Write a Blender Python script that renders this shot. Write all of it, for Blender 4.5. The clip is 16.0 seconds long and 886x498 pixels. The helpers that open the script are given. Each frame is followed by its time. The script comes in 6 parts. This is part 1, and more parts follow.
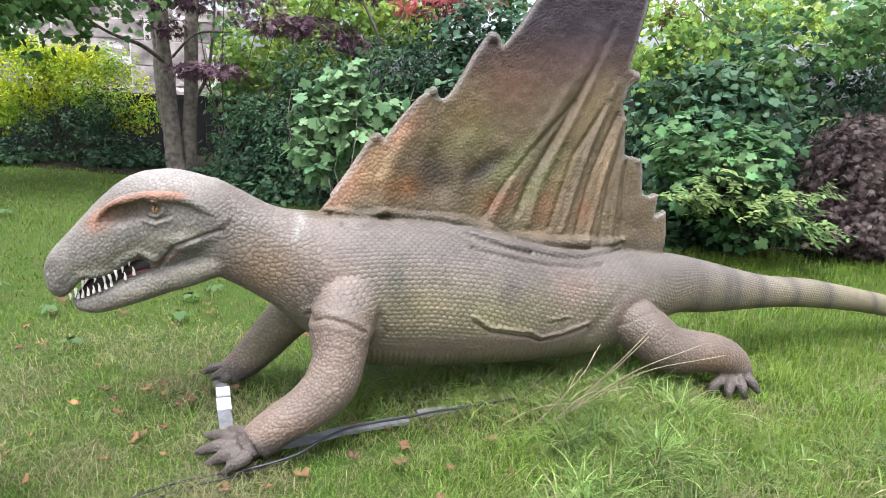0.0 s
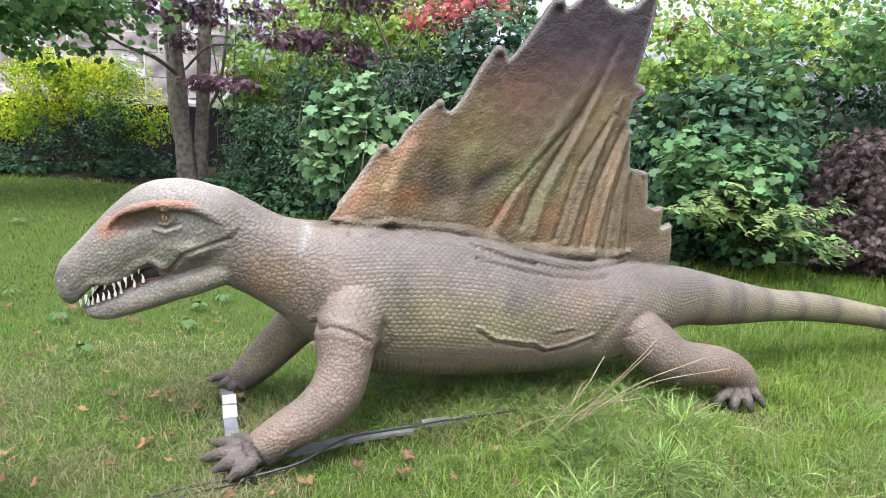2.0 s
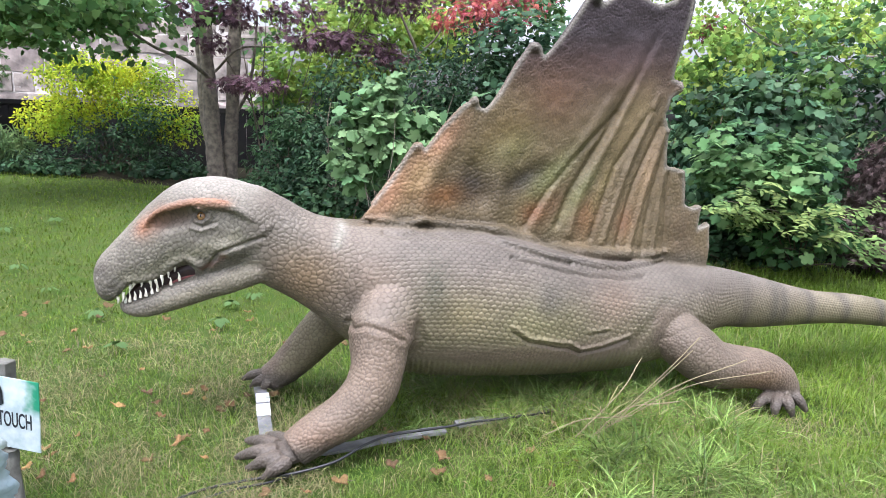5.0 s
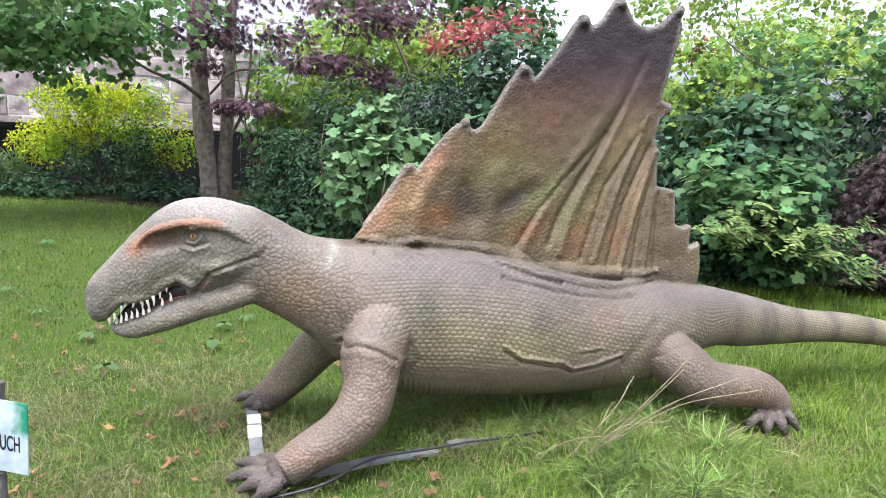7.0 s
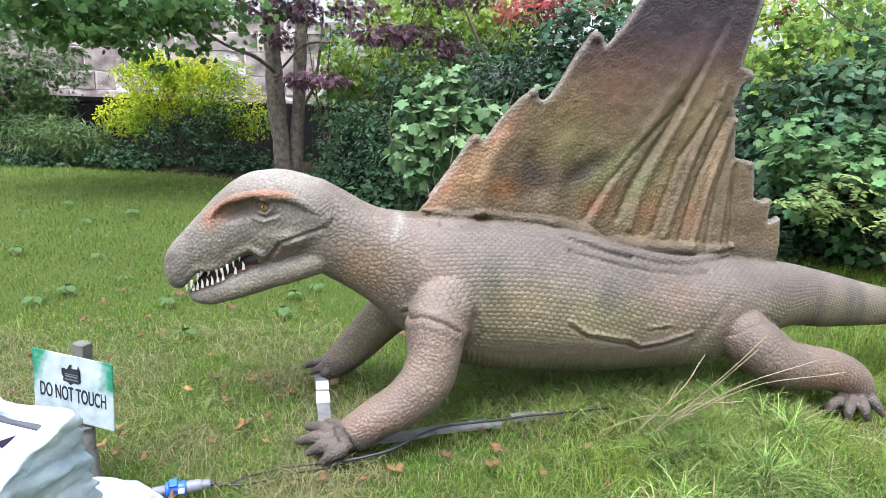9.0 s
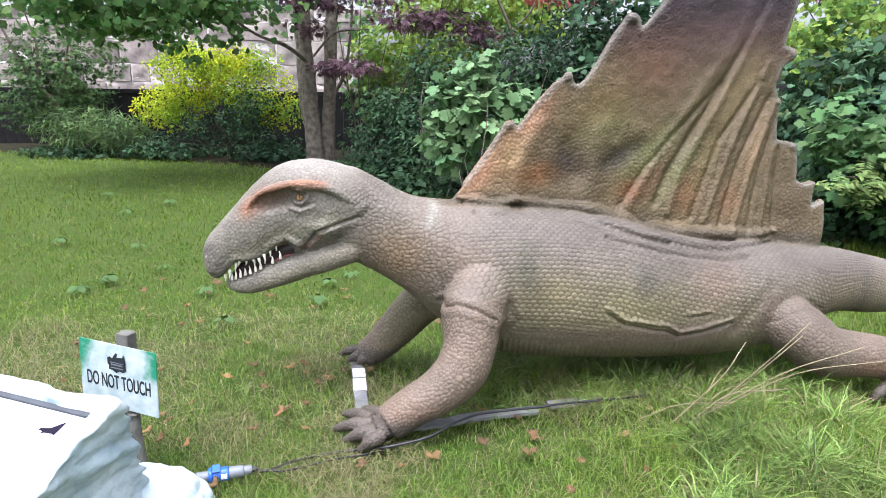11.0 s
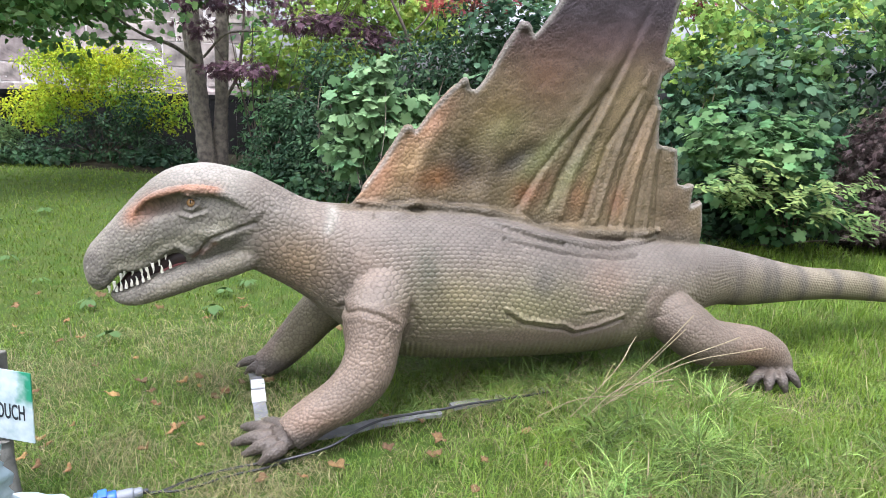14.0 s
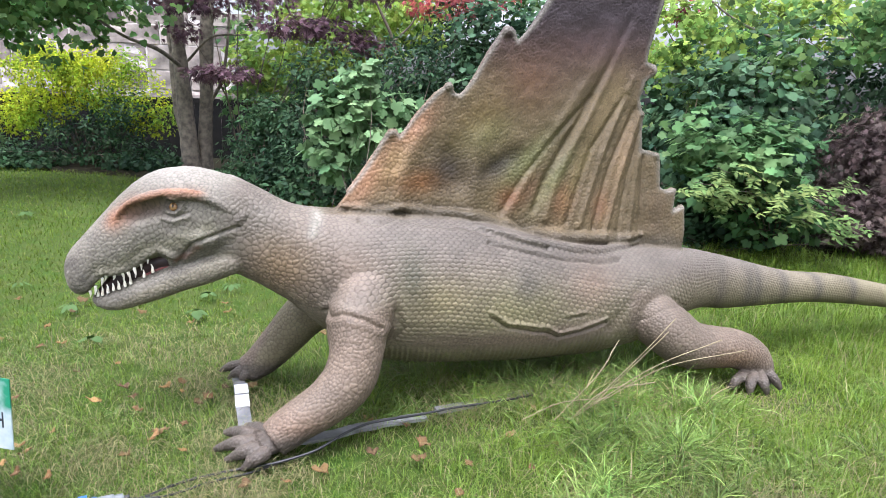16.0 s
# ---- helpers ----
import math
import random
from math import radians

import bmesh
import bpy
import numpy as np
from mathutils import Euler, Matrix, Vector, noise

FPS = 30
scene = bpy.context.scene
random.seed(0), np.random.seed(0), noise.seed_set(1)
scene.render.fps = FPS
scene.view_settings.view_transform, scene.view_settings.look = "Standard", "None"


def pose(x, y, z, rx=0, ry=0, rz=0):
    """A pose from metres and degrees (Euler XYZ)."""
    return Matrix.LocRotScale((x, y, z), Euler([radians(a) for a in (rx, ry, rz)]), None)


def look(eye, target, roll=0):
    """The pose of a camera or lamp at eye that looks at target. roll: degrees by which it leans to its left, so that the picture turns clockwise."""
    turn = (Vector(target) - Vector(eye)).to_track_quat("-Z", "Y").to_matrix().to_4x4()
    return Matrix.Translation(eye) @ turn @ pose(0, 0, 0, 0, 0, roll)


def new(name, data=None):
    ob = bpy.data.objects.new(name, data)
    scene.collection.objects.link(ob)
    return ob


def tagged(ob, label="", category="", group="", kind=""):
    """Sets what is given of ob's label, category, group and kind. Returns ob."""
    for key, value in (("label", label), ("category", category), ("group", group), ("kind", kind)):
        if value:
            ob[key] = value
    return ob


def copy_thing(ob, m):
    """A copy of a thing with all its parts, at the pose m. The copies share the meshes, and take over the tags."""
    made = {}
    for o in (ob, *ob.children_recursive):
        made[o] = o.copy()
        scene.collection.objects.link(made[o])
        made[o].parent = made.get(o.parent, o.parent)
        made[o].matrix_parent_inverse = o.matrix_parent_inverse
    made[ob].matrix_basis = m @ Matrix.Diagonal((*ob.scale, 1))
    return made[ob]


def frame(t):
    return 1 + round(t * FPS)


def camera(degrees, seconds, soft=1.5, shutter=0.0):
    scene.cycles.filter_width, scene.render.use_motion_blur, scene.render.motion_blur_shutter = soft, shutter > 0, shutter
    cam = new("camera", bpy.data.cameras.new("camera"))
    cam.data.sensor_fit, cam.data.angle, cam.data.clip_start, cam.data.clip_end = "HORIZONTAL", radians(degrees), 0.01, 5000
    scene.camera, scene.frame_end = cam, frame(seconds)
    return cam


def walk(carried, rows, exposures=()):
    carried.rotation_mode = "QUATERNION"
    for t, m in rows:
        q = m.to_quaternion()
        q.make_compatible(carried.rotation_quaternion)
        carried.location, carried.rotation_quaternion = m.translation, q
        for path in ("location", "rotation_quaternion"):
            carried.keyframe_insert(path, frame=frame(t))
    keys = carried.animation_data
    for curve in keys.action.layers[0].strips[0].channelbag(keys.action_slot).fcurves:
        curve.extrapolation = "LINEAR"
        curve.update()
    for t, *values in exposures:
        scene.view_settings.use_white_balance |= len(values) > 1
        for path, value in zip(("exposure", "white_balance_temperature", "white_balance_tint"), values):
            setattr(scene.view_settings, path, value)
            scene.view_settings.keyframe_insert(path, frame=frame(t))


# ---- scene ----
cam = camera(67.0, 16.0, soft=0.35)
# seconds, eye (m), yaw, pitch, roll (degrees)
PATH = [
    (0, 0.0026, 0.0020, 1.2729, -8.408, -12.801, 2.633),
    (0.5, 0.0056, -0.0034, 1.2731, -8.788, -12.152, 2.885),
    (1, -0.0008, -0.0020, 1.2699, -9.806, -11.495, 3.275),
    (1.5, 0.0172, -0.0307, 1.2763, -9.091, -11.348, 2.973),
    (2, 0.0133, -0.0221, 1.2703, -7.572, -11.764, 2.906),
    (2.5, 0.0111, -0.0175, 1.2726, -6.894, -12.126, 2.957),
    (3, 0.0111, -0.0171, 1.2698, -6.280, -12.512, 3.118),
    (3.5, 0.0123, -0.0098, 1.2694, -6.136, -12.681, 2.933),
    (4, 0.0155, -0.0086, 1.2680, -5.827, -12.966, 2.749),
    (4.2, -0.0010, -0.0054, 1.2618, -5.726, -12.832, 2.530),
    (6.3, -0.0255, 0.0068, 1.2512, -4.900, -10.206, 2.939),
    (6.5, -0.0080, 0.0063, 1.2508, -5.146, -10.089, 2.936),
    (7, -0.0113, -0.0095, 1.2509, -5.825, -9.905, 2.501),
    (7.5, -0.0066, -0.0132, 1.2543, -5.352, -11.047, 2.260),
    (8, 0.0091, -0.0013, 1.2473, -3.303, -11.882, 2.279),
    (8.5, 0.0123, -0.0042, 1.2495, -1.077, -12.043, 1.938),
    (9, 0.0000, -0.0000, 1.2500, 0.001, -12.500, 1.999),
    (11.3, -0.0147, 0.0110, 1.2546, 2.789, -13.992, 0.754),
    (11.5, -0.0156, 0.0146, 1.2527, 2.061, -14.108, 0.730),
    (12, -0.0177, 0.0173, 1.2514, -0.663, -13.812, 0.885),
    (12.5, -0.0122, 0.0129, 1.2541, -2.215, -14.156, 1.167),
    (13, -0.0144, 0.0133, 1.2532, -3.259, -14.464, 1.285),
    (13.5, -0.0138, 0.0239, 1.2427, -4.901, -13.749, 1.494),
    (14, -0.0128, 0.0126, 1.2482, -5.973, -13.111, 1.715),
    (14.5, -0.0100, 0.0053, 1.2525, -6.499, -12.990, 1.753),
    (15, -0.0068, 0.0020, 1.2526, -6.657, -13.047, 1.755),
    (15.5, -0.0027, -0.0007, 1.2520, -6.456, -13.056, 1.692),
    (16, -0.0044, 0.0072, 1.2486, -7.133, -12.723, 1.909),
]

STOPS, KELVIN, TINT = 1.72, 5800, 16


def turned(x, y, z, yaw, pitch, roll):
    return pose(x, y, z, 0, 0, yaw) @ pose(0, 0, 0, 90 + pitch) @ pose(0, 0, 0, 0, 0, roll)


walk(cam, [(t, turned(*row)) for t, *row in PATH], exposures=[(0, STOPS, KELVIN, TINT), (16, STOPS, KELVIN, TINT)])

# ---- daylight: thin bright cloud, a broad soft sun behind the trees ----
world = bpy.data.worlds.new("world")
scene.world = world
world.use_nodes = True
wn = world.node_tree
sky = wn.nodes.new("ShaderNodeTexSky")
sky.sky_type = "NISHITA"
sky.sun_disc = False
SUN_EL, SUN_AZ = 70.0, 205.0
sky.sun_elevation, sky.sun_rotation = radians(SUN_EL), radians(SUN_AZ)
sky.altitude, sky.air_density, sky.dust_density, sky.ozone_density = 0, 1.0, 7.0, 1.0
wn.nodes["Background"].inputs["Strength"].default_value = 0.15
# high white cloud takes most of the blue out of the sky
haze = wn.nodes.new("ShaderNodeHueSaturation")
haze.inputs["Saturation"].default_value, haze.inputs["Value"].default_value = 0.22, 1.15
wn.links.new(sky.outputs[0], haze.inputs["Color"])
wn.links.new(haze.outputs[0], wn.nodes["Background"].inputs["Color"])
sun = new("sun", bpy.data.lights.new("sun", "SUN"))
sun.data.energy, sun.data.angle, sun.data.color = 0.75, radians(25), (1.0, 0.98, 0.94)
sun.matrix_world = look((math.sin(radians(SUN_AZ)) * 20, math.cos(radians(SUN_AZ)) * 20, math.tan(radians(SUN_EL)) * 20), (0, 0, 0))

# ---- materials ----


def material(name, color, rough=0.6, second=None, scale=8.0, detail=6.0, bump=0.0, bump_scale=60.0, metal=0.0, through_light=0.0, island=0.0,
             random_object=0.0, spec=0.5, attribute=None, coat=0.0, noise_mix=1.0):
    """A node material: two colours mixed by noise at two scales, a bump, and chance from piece to piece."""
    m = bpy.data.materials.new(name)
    m.use_nodes = True
    nt = m.node_tree
    n, l = nt.nodes, nt.links
    b = n["Principled BSDF"]
    b.inputs["Roughness"].default_value = rough
    b.inputs["Metallic"].default_value = metal
    b.inputs["Specular IOR Level"].default_value = spec
    b.inputs["Coat Weight"].default_value = coat
    tc = n.new("ShaderNodeTexCoord")
    big = n.new("ShaderNodeTexNoise")
    big.inputs["Scale"].default_value, big.inputs["Detail"].default_value = scale, detail
    l.new(tc.outputs["Object"], big.inputs["Vector"])
    mix = n.new("ShaderNodeMix")
    mix.data_type = "RGBA"
    mix.inputs["A"].default_value = (*color, 1)
    mix.inputs["B"].default_value = (*(second or [c * 0.7 for c in color]), 1)
    ramp = n.new("ShaderNodeMapRange")
    ramp.inputs["From Min"].default_value, ramp.inputs["From Max"].default_value = 0.35, 0.65
    ramp.inputs["To Max"].default_value = noise_mix
    l.new(big.outputs["Fac"], ramp.inputs["Value"])
    l.new(ramp.outputs["Result"], mix.inputs["Factor"])
    out = mix.outputs["Result"]
    if attribute:
        at = n.new("ShaderNodeAttribute")
        at.attribute_name = attribute
        mul = n.new("ShaderNodeMix")
        mul.data_type, mul.blend_type = "RGBA", "MULTIPLY"
        mul.inputs["Factor"].default_value = 1
        l.new(at.outputs["Color"], mul.inputs["A"])
        l.new(out, mul.inputs["B"])
        out = mul.outputs["Result"]
    if island or random_object:
        src = n.new("ShaderNodeNewGeometry").outputs["Random Per Island"] if island else n.new("ShaderNodeObjectInfo").outputs["Random"]
        hsv = n.new("ShaderNodeHueSaturation")
        k = island or random_object
        for socket, lo, hi in (("Value", 1 - k, 1 + k), ("Hue", 0.5 - 0.05 * k, 0.5 + 0.05 * k)):
            mr = n.new("ShaderNodeMapRange")
            mr.inputs["To Min"].default_value, mr.inputs["To Max"].default_value = lo, hi
            if socket == "Hue":
                fr = n.new("ShaderNodeMath")
                fr.operation, fr.inputs[1].default_value = "MULTIPLY", 7.31
                fx = n.new("ShaderNodeMath")
                fx.operation = "FRACT"
                l.new(src, fr.inputs[0])
                l.new(fr.outputs[0], fx.inputs[0])
                l.new(fx.outputs[0], mr.inputs["Value"])
            else:
                l.new(src, mr.inputs["Value"])
            l.new(mr.outputs["Result"], hsv.inputs[socket])
        l.new(out, hsv.inputs["Color"])
        out = hsv.outputs["Color"]
    l.new(out, b.inputs["Base Color"])
    if bump:
        fine = n.new("ShaderNodeTexNoise")
        fine.inputs["Scale"].default_value, fine.inputs["Detail"].default_value = bump_scale, 5
        l.new(tc.outputs["Object"], fine.inputs["Vector"])
        bp = n.new("ShaderNodeBump")
        bp.inputs["Strength"].default_value, bp.inputs["Distance"].default_value = bump, 0.01
        l.new(fine.outputs["Fac"], bp.inputs["Height"])
        l.new(bp.outputs["Normal"], b.inputs["Normal"])
    if through_light:
        tr = n.new("ShaderNodeBsdfTranslucent")
        ms = n.new("ShaderNodeMixShader")
        ms.inputs["Fac"].default_value = through_light
        l.new(out, tr.inputs["Color"])
        l.new(b.outputs[0], ms.inputs[1])
        l.new(tr.outputs[0], ms.inputs[2])
        l.new(ms.outputs[0], n["Material Output"].inputs["Surface"])
    return m


def leaf_material(name, color, second, island=0.35, through_light=0.4, rough=0.6):
    return material(name, color, rough, second, scale=1.5, island=island, through_light=through_light, spec=0.15)


SKIN = material("statue_skin", (1.0, 1.0, 1.0), 0.62, (0.88, 0.87, 0.86), scale=30, bump=0.12, bump_scale=260, attribute="paint", spec=0.35)
TOOTH = material("statue_tooth", (0.74, 0.71, 0.63), 0.35, (0.58, 0.53, 0.42), scale=60)
MOUTH = material("statue_mouth", (0.035, 0.014, 0.014), 0.5, (0.02, 0.01, 0.01), scale=30)
TONGUE_RED = material("statue_tongue", (0.26, 0.07, 0.06), 0.4, (0.14, 0.04, 0.04), scale=30)
EYE_GOLD = material("statue_eye", (0.27, 0.15, 0.06), 0.12, (0.14, 0.07, 0.025), scale=80, coat=0.6)
EYE_BLACK = material("statue_pupil", (0.01, 0.01, 0.01), 0.1)
SOIL = material("lawn_soil", (0.034, 0.064, 0.011), 0.95, (0.052, 0.066, 0.019), scale=9.0, bump=0.6, bump_scale=40, spec=0.05)
GRASS = material("grass_blades", (1.0, 1.0, 1.0), 0.5, (0.75, 0.8, 0.7), scale=1.3, island=0.30, through_light=0.4, attribute="tone", spec=0.3)
BARK = material("bark", (0.19, 0.16, 0.122), 0.9, (0.075, 0.063, 0.05), scale=14, bump=0.8, bump_scale=45)
TWIG = material("twig", (0.10, 0.075, 0.05), 0.85, (0.05, 0.04, 0.03), scale=12)
LEAF_MID = leaf_material("leaf_sycamore", (0.082, 0.150, 0.072), (0.036, 0.080, 0.044), 0.6)
LEAF_CANOPY = leaf_material("leaf_canopy", (0.145, 0.245, 0.080), (0.075, 0.150, 0.055), 0.5, 0.55)
LEAF_DARK = leaf_material("leaf_dark", (0.046, 0.090, 0.038), (0.022, 0.050, 0.025), 0.6)
LEAF_FEATHER = leaf_material("leaf_feather", (0.085, 0.145, 0.045), (0.035, 0.070, 0.024), 0.5)
LEAF_PALE = leaf_material("leaf_pale", (0.175, 0.275, 0.125), (0.10, 0.18, 0.08), 0.35)
LEAF_EDGE = leaf_material("leaf_edge", (0.115, 0.205, 0.075), (0.05, 0.110, 0.042), 0.4)
# sunlight on and through these leaves is partly put into their brighter colour
LEAF_LIGHT = leaf_material("leaf_sunny", (0.33, 0.42, 0.085), (0.16, 0.27, 0.07), 0.45, 0.62)
LEAF_GOLD = leaf_material("leaf_golden", (0.46, 0.50, 0.02), (0.17, 0.29, 0.03), 0.45, 0.6)
LEAF_PURPLE = leaf_material("leaf_purple", (0.15, 0.085, 0.10), (0.08, 0.045, 0.058), 0.55, 0.4)
LEAF_RED = leaf_material("leaf_red", (0.40, 0.09, 0.075), (0.20, 0.06, 0.07), 0.4, 0.4)
LEAF_BROWN = leaf_material("leaf_brown_purple", (0.125, 0.092, 0.082), (0.06, 0.042, 0.04), 0.5, 0.3)
LEAF_FROND = leaf_material("leaf_frond", (0.165, 0.225, 0.07), (0.10, 0.16, 0.05), 0.4, 0.4)
LEAF_FERN = leaf_material("leaf_grey_green", (0.135, 0.205, 0.075), (0.06, 0.105, 0.04), 0.5)
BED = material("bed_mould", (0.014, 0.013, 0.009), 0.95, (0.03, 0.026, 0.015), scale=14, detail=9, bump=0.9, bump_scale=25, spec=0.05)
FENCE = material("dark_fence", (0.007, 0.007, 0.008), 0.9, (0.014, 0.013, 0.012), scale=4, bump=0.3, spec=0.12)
STONE = material("pale_stone", (0.36, 0.31, 0.275), 0.92, (0.13, 0.112, 0.10), scale=2.6, detail=12, bump=1.0, bump_scale=7, random_object=0.42, spec=0.2)
MORTAR = material("mortar", (0.52, 0.48, 0.45), 0.95, (0.36, 0.33, 0.31), scale=10, bump=0.4)
DEAD_LEAF = material("fallen_leaf", (0.12, 0.062, 0.018), 0.85, (0.055, 0.030, 0.011), scale=25, random_object=0.35, bump=0.2)
PALE_LEAF = material("fallen_leaf_pale", (0.23, 0.145, 0.048), 0.85, (0.13, 0.068, 0.022), scale=25, random_object=0.3, bump=0.2)
STRAW = material("straw", (0.22, 0.18, 0.105), 0.8, (0.14, 0.11, 0.06), scale=20)
ROCK = material("painted_rock", (0.46, 0.52, 0.53), 0.75, (0.26, 0.34, 0.37), scale=6, detail=10, bump=0.9, bump_scale=24)
BOARD_WHITE = material("board_white", (0.70, 0.72, 0.75), 0.35, (0.75, 0.78, 0.80), scale=2)
DARK_SHAPE = material("dark_violet_print", (0.016, 0.010, 0.026), 0.8, (0.010, 0.008, 0.016), scale=20, spec=0.1)
PRINT_BLACK = material("black_print", (0.012, 0.014, 0.016), 0.5)
PRINT_GREEN = material("green_print", (0.02, 0.24, 0.13), 0.45, (0.10, 0.36, 0.24), scale=14)
PRINT_PALE = material("pale_print", (0.66, 0.72, 0.72), 0.45, (0.45, 0.56, 0.55), scale=9, detail=9)
POST = material("weathered_post", (0.115, 0.112, 0.095), 0.85, (0.065, 0.062, 0.05), scale=15, bump=0.5, bump_scale=70)
BLUE = material("blue_plastic", (0.015, 0.10, 0.48), 0.35, (0.012, 0.075, 0.36), scale=20)
GREY_PLASTIC = material("grey_plastic", (0.11, 0.12, 0.135), 0.5, (0.14, 0.15, 0.165), scale=25)
WHITE_TAPE = material("white_tape", (0.78, 0.79, 0.80), 0.4, (0.62, 0.63, 0.65), scale=30)
STEEL = material("dull_steel", (0.20, 0.20, 0.205), 0.6, (0.11, 0.11, 0.11), scale=18, metal=0.3, bump=0.3)
RIM_SHADE = material("rim_shade_dark", (0.045, 0.05, 0.058), 0.7, (0.03, 0.034, 0.04), scale=20)
CABLE = material("black_cable", (0.012, 0.012, 0.014), 0.5)
WEED = leaf_material("leaf_weed", (0.09, 0.16, 0.055), (0.06, 0.115, 0.04), 0.35)


def sign_face():
    """White print clouded with green towards the upper corners."""
    m = material("sign_print", (0.42, 0.465, 0.465), 0.4, (0.27, 0.335, 0.335), scale=22, detail=9)
    n, l = m.node_tree.nodes, m.node_tree.links
    b = n["Principled BSDF"]
    base = b.inputs["Base Color"].links[0].from_socket
    tc = n.new("ShaderNodeTexCoord")
    sep = n.new("ShaderNodeSeparateXYZ")
    l.new(tc.outputs["Object"], sep.inputs[0])
    cloud = n.new("ShaderNodeTexNoise")
    cloud.inputs["Scale"].default_value, cloud.inputs["Detail"].default_value = 16, 8
    l.new(tc.outputs["Object"], cloud.inputs["Vector"])
    ab = n.new("ShaderNodeMath")
    ab.operation = "ABSOLUTE"
    l.new(sep.outputs["X"], ab.inputs[0])
    add = n.new("ShaderNodeMath")
    add.operation = "MULTIPLY_ADD"
    add.inputs[1].default_value = 0.55
    l.new(sep.outputs["Z"], add.inputs[0])
    l.new(ab.outputs[0], add.inputs[2])
    wob = n.new("ShaderNodeMath")
    wob.operation = "MULTIPLY_ADD"
    wob.inputs[1].default_value = 0.16
    l.new(cloud.outputs["Fac"], wob.inputs[0])
    l.new(add.outputs[0], wob.inputs[2])
    mr = n.new("ShaderNodeMapRange")
    mr.inputs["From Min"].default_value, mr.inputs["From Max"].default_value = 0.205, 0.25
    l.new(wob.outputs[0], mr.inputs["Value"])
    mx = n.new("ShaderNodeMix")
    mx.data_type = "RGBA"
    mx.inputs["B"].default_value = (0.012, 0.17, 0.085, 1)
    l.new(base, mx.inputs["A"])
    l.new(mr.outputs["Result"], mx.inputs["Factor"])
    l.new(mx.outputs["Result"], b.inputs["Base Color"])
    return m


SIGN_FACE = sign_face()

# ---- building tools ----


def part(name, bm, mat, parent, label=""):
    """One mesh object out of a bmesh, under a thing or a part (or at top level with parent None)."""
    me = bpy.data.meshes.new(name)
    bm.to_mesh(me)
    bm.free()
    me.materials.append(mat)
    ob = new(name, me)
    ob.parent = parent
    if label:
        ob["label"] = label
    return ob


def thing(name, place, label, category, group="", kind=""):
    """An Empty at the thing's base, to which its parts are parented (parts are modelled round its place)."""
    ob = new(name)
    ob.empty_display_size = 0.05
    ob.location = place
    return tagged(ob, label, category, group, kind)


def mesh_arrays(name, verts, faces, mat, parent=None, smooth=True):
    """A mesh from arrays: verts (n, 3); faces (m, k), all with k corners."""
    verts, faces = np.asarray(verts, np.float32), np.asarray(faces, np.int32)
    me = bpy.data.meshes.new(name)
    m, k = faces.shape
    me.vertices.add(len(verts))
    me.vertices.foreach_set("co", verts.ravel())
    me.loops.add(m * k)
    me.loops.foreach_set("vertex_index", faces.ravel())
    me.polygons.add(m)
    me.polygons.foreach_set("loop_start", np.arange(0, m * k, k, dtype=np.int32))
    me.update(calc_edges=True)
    if smooth:
        me.polygons.foreach_set("use_smooth", np.ones(m, bool))
    me.materials.append(mat)
    ob = new(name, me)
    ob.parent = parent
    return ob


def smooth_all(bm):
    for f in bm.faces:
        f.smooth = True
    return bm


def spline(rows, steps):
    """Catmull-Rom through rows of numbers."""
    r = np.asarray(rows, float)
    r = np.vstack([2 * r[0] - r[1], r, 2 * r[-1] - r[-2]])
    out = []
    for i in range(1, len(r) - 2):
        for s in range(steps):
            t = s / steps
            a, b, c, d = r[i - 1:i + 3]
            out.append(0.5 * (2 * b + (c - a) * t + (2 * a - 5 * b + 4 * c - d) * t * t + (3 * b - a - 3 * c + d) * t ** 3))
    out.append(r[-2])
    return np.array(out)


def loft(bm, stations, n=24, steps=5, power=2.0, up=(0, 0, 1), close=True, upright=False):
    """A tube of superellipse rings; a station is x, y, z, half height, half width."""
    rows = spline(stations, steps)
    rows[:, 3:] = np.maximum(rows[:, 3:], 0.002)
    c = rows[:, :3]
    tan = np.gradient(c, axis=0)
    tan /= np.linalg.norm(tan, axis=1, keepdims=True) + 1e-9
    rings = []
    for p, t, hh, hw in zip(c, tan, rows[:, 3], rows[:, 4]):
        u = np.array(up, float)
        if not upright:
            u = u - t * (u @ t)
        u /= np.linalg.norm(u) + 1e-9
        s = np.cross(t, u)
        s /= np.linalg.norm(s) + 1e-9
        ring = []
        for k in range(n):
            a = 2 * math.pi * k / n
            ca, sa = math.cos(a), math.sin(a)
            e = 2 / power
            x = math.copysign(abs(ca) ** e, ca) * hw
            y = math.copysign(abs(sa) ** e, sa) * hh
            ring.append(bm.verts.new(p + s * x + u * y))
        rings.append(ring)
    for a, b in zip(rings, rings[1:]):
        for k in range(n):
            bm.faces.new((a[k], a[(k + 1) % n], b[(k + 1) % n], b[k]))
    if close:
        for ring, flip in ((rings[0], True), (rings[-1], False)):
            mid = bm.verts.new(sum((v.co for v in ring), Vector()) / n)
            for k in range(n):
                q = (ring[k], mid, ring[(k + 1) % n]) if not flip else (ring[(k + 1) % n], mid, ring[k])
                bm.faces.new(q)
    return bm


def tube(bm, points, radii, n=8, steps=4):
    return loft(bm, [(*p, r, r) for p, r in zip(points, radii)], n, steps)


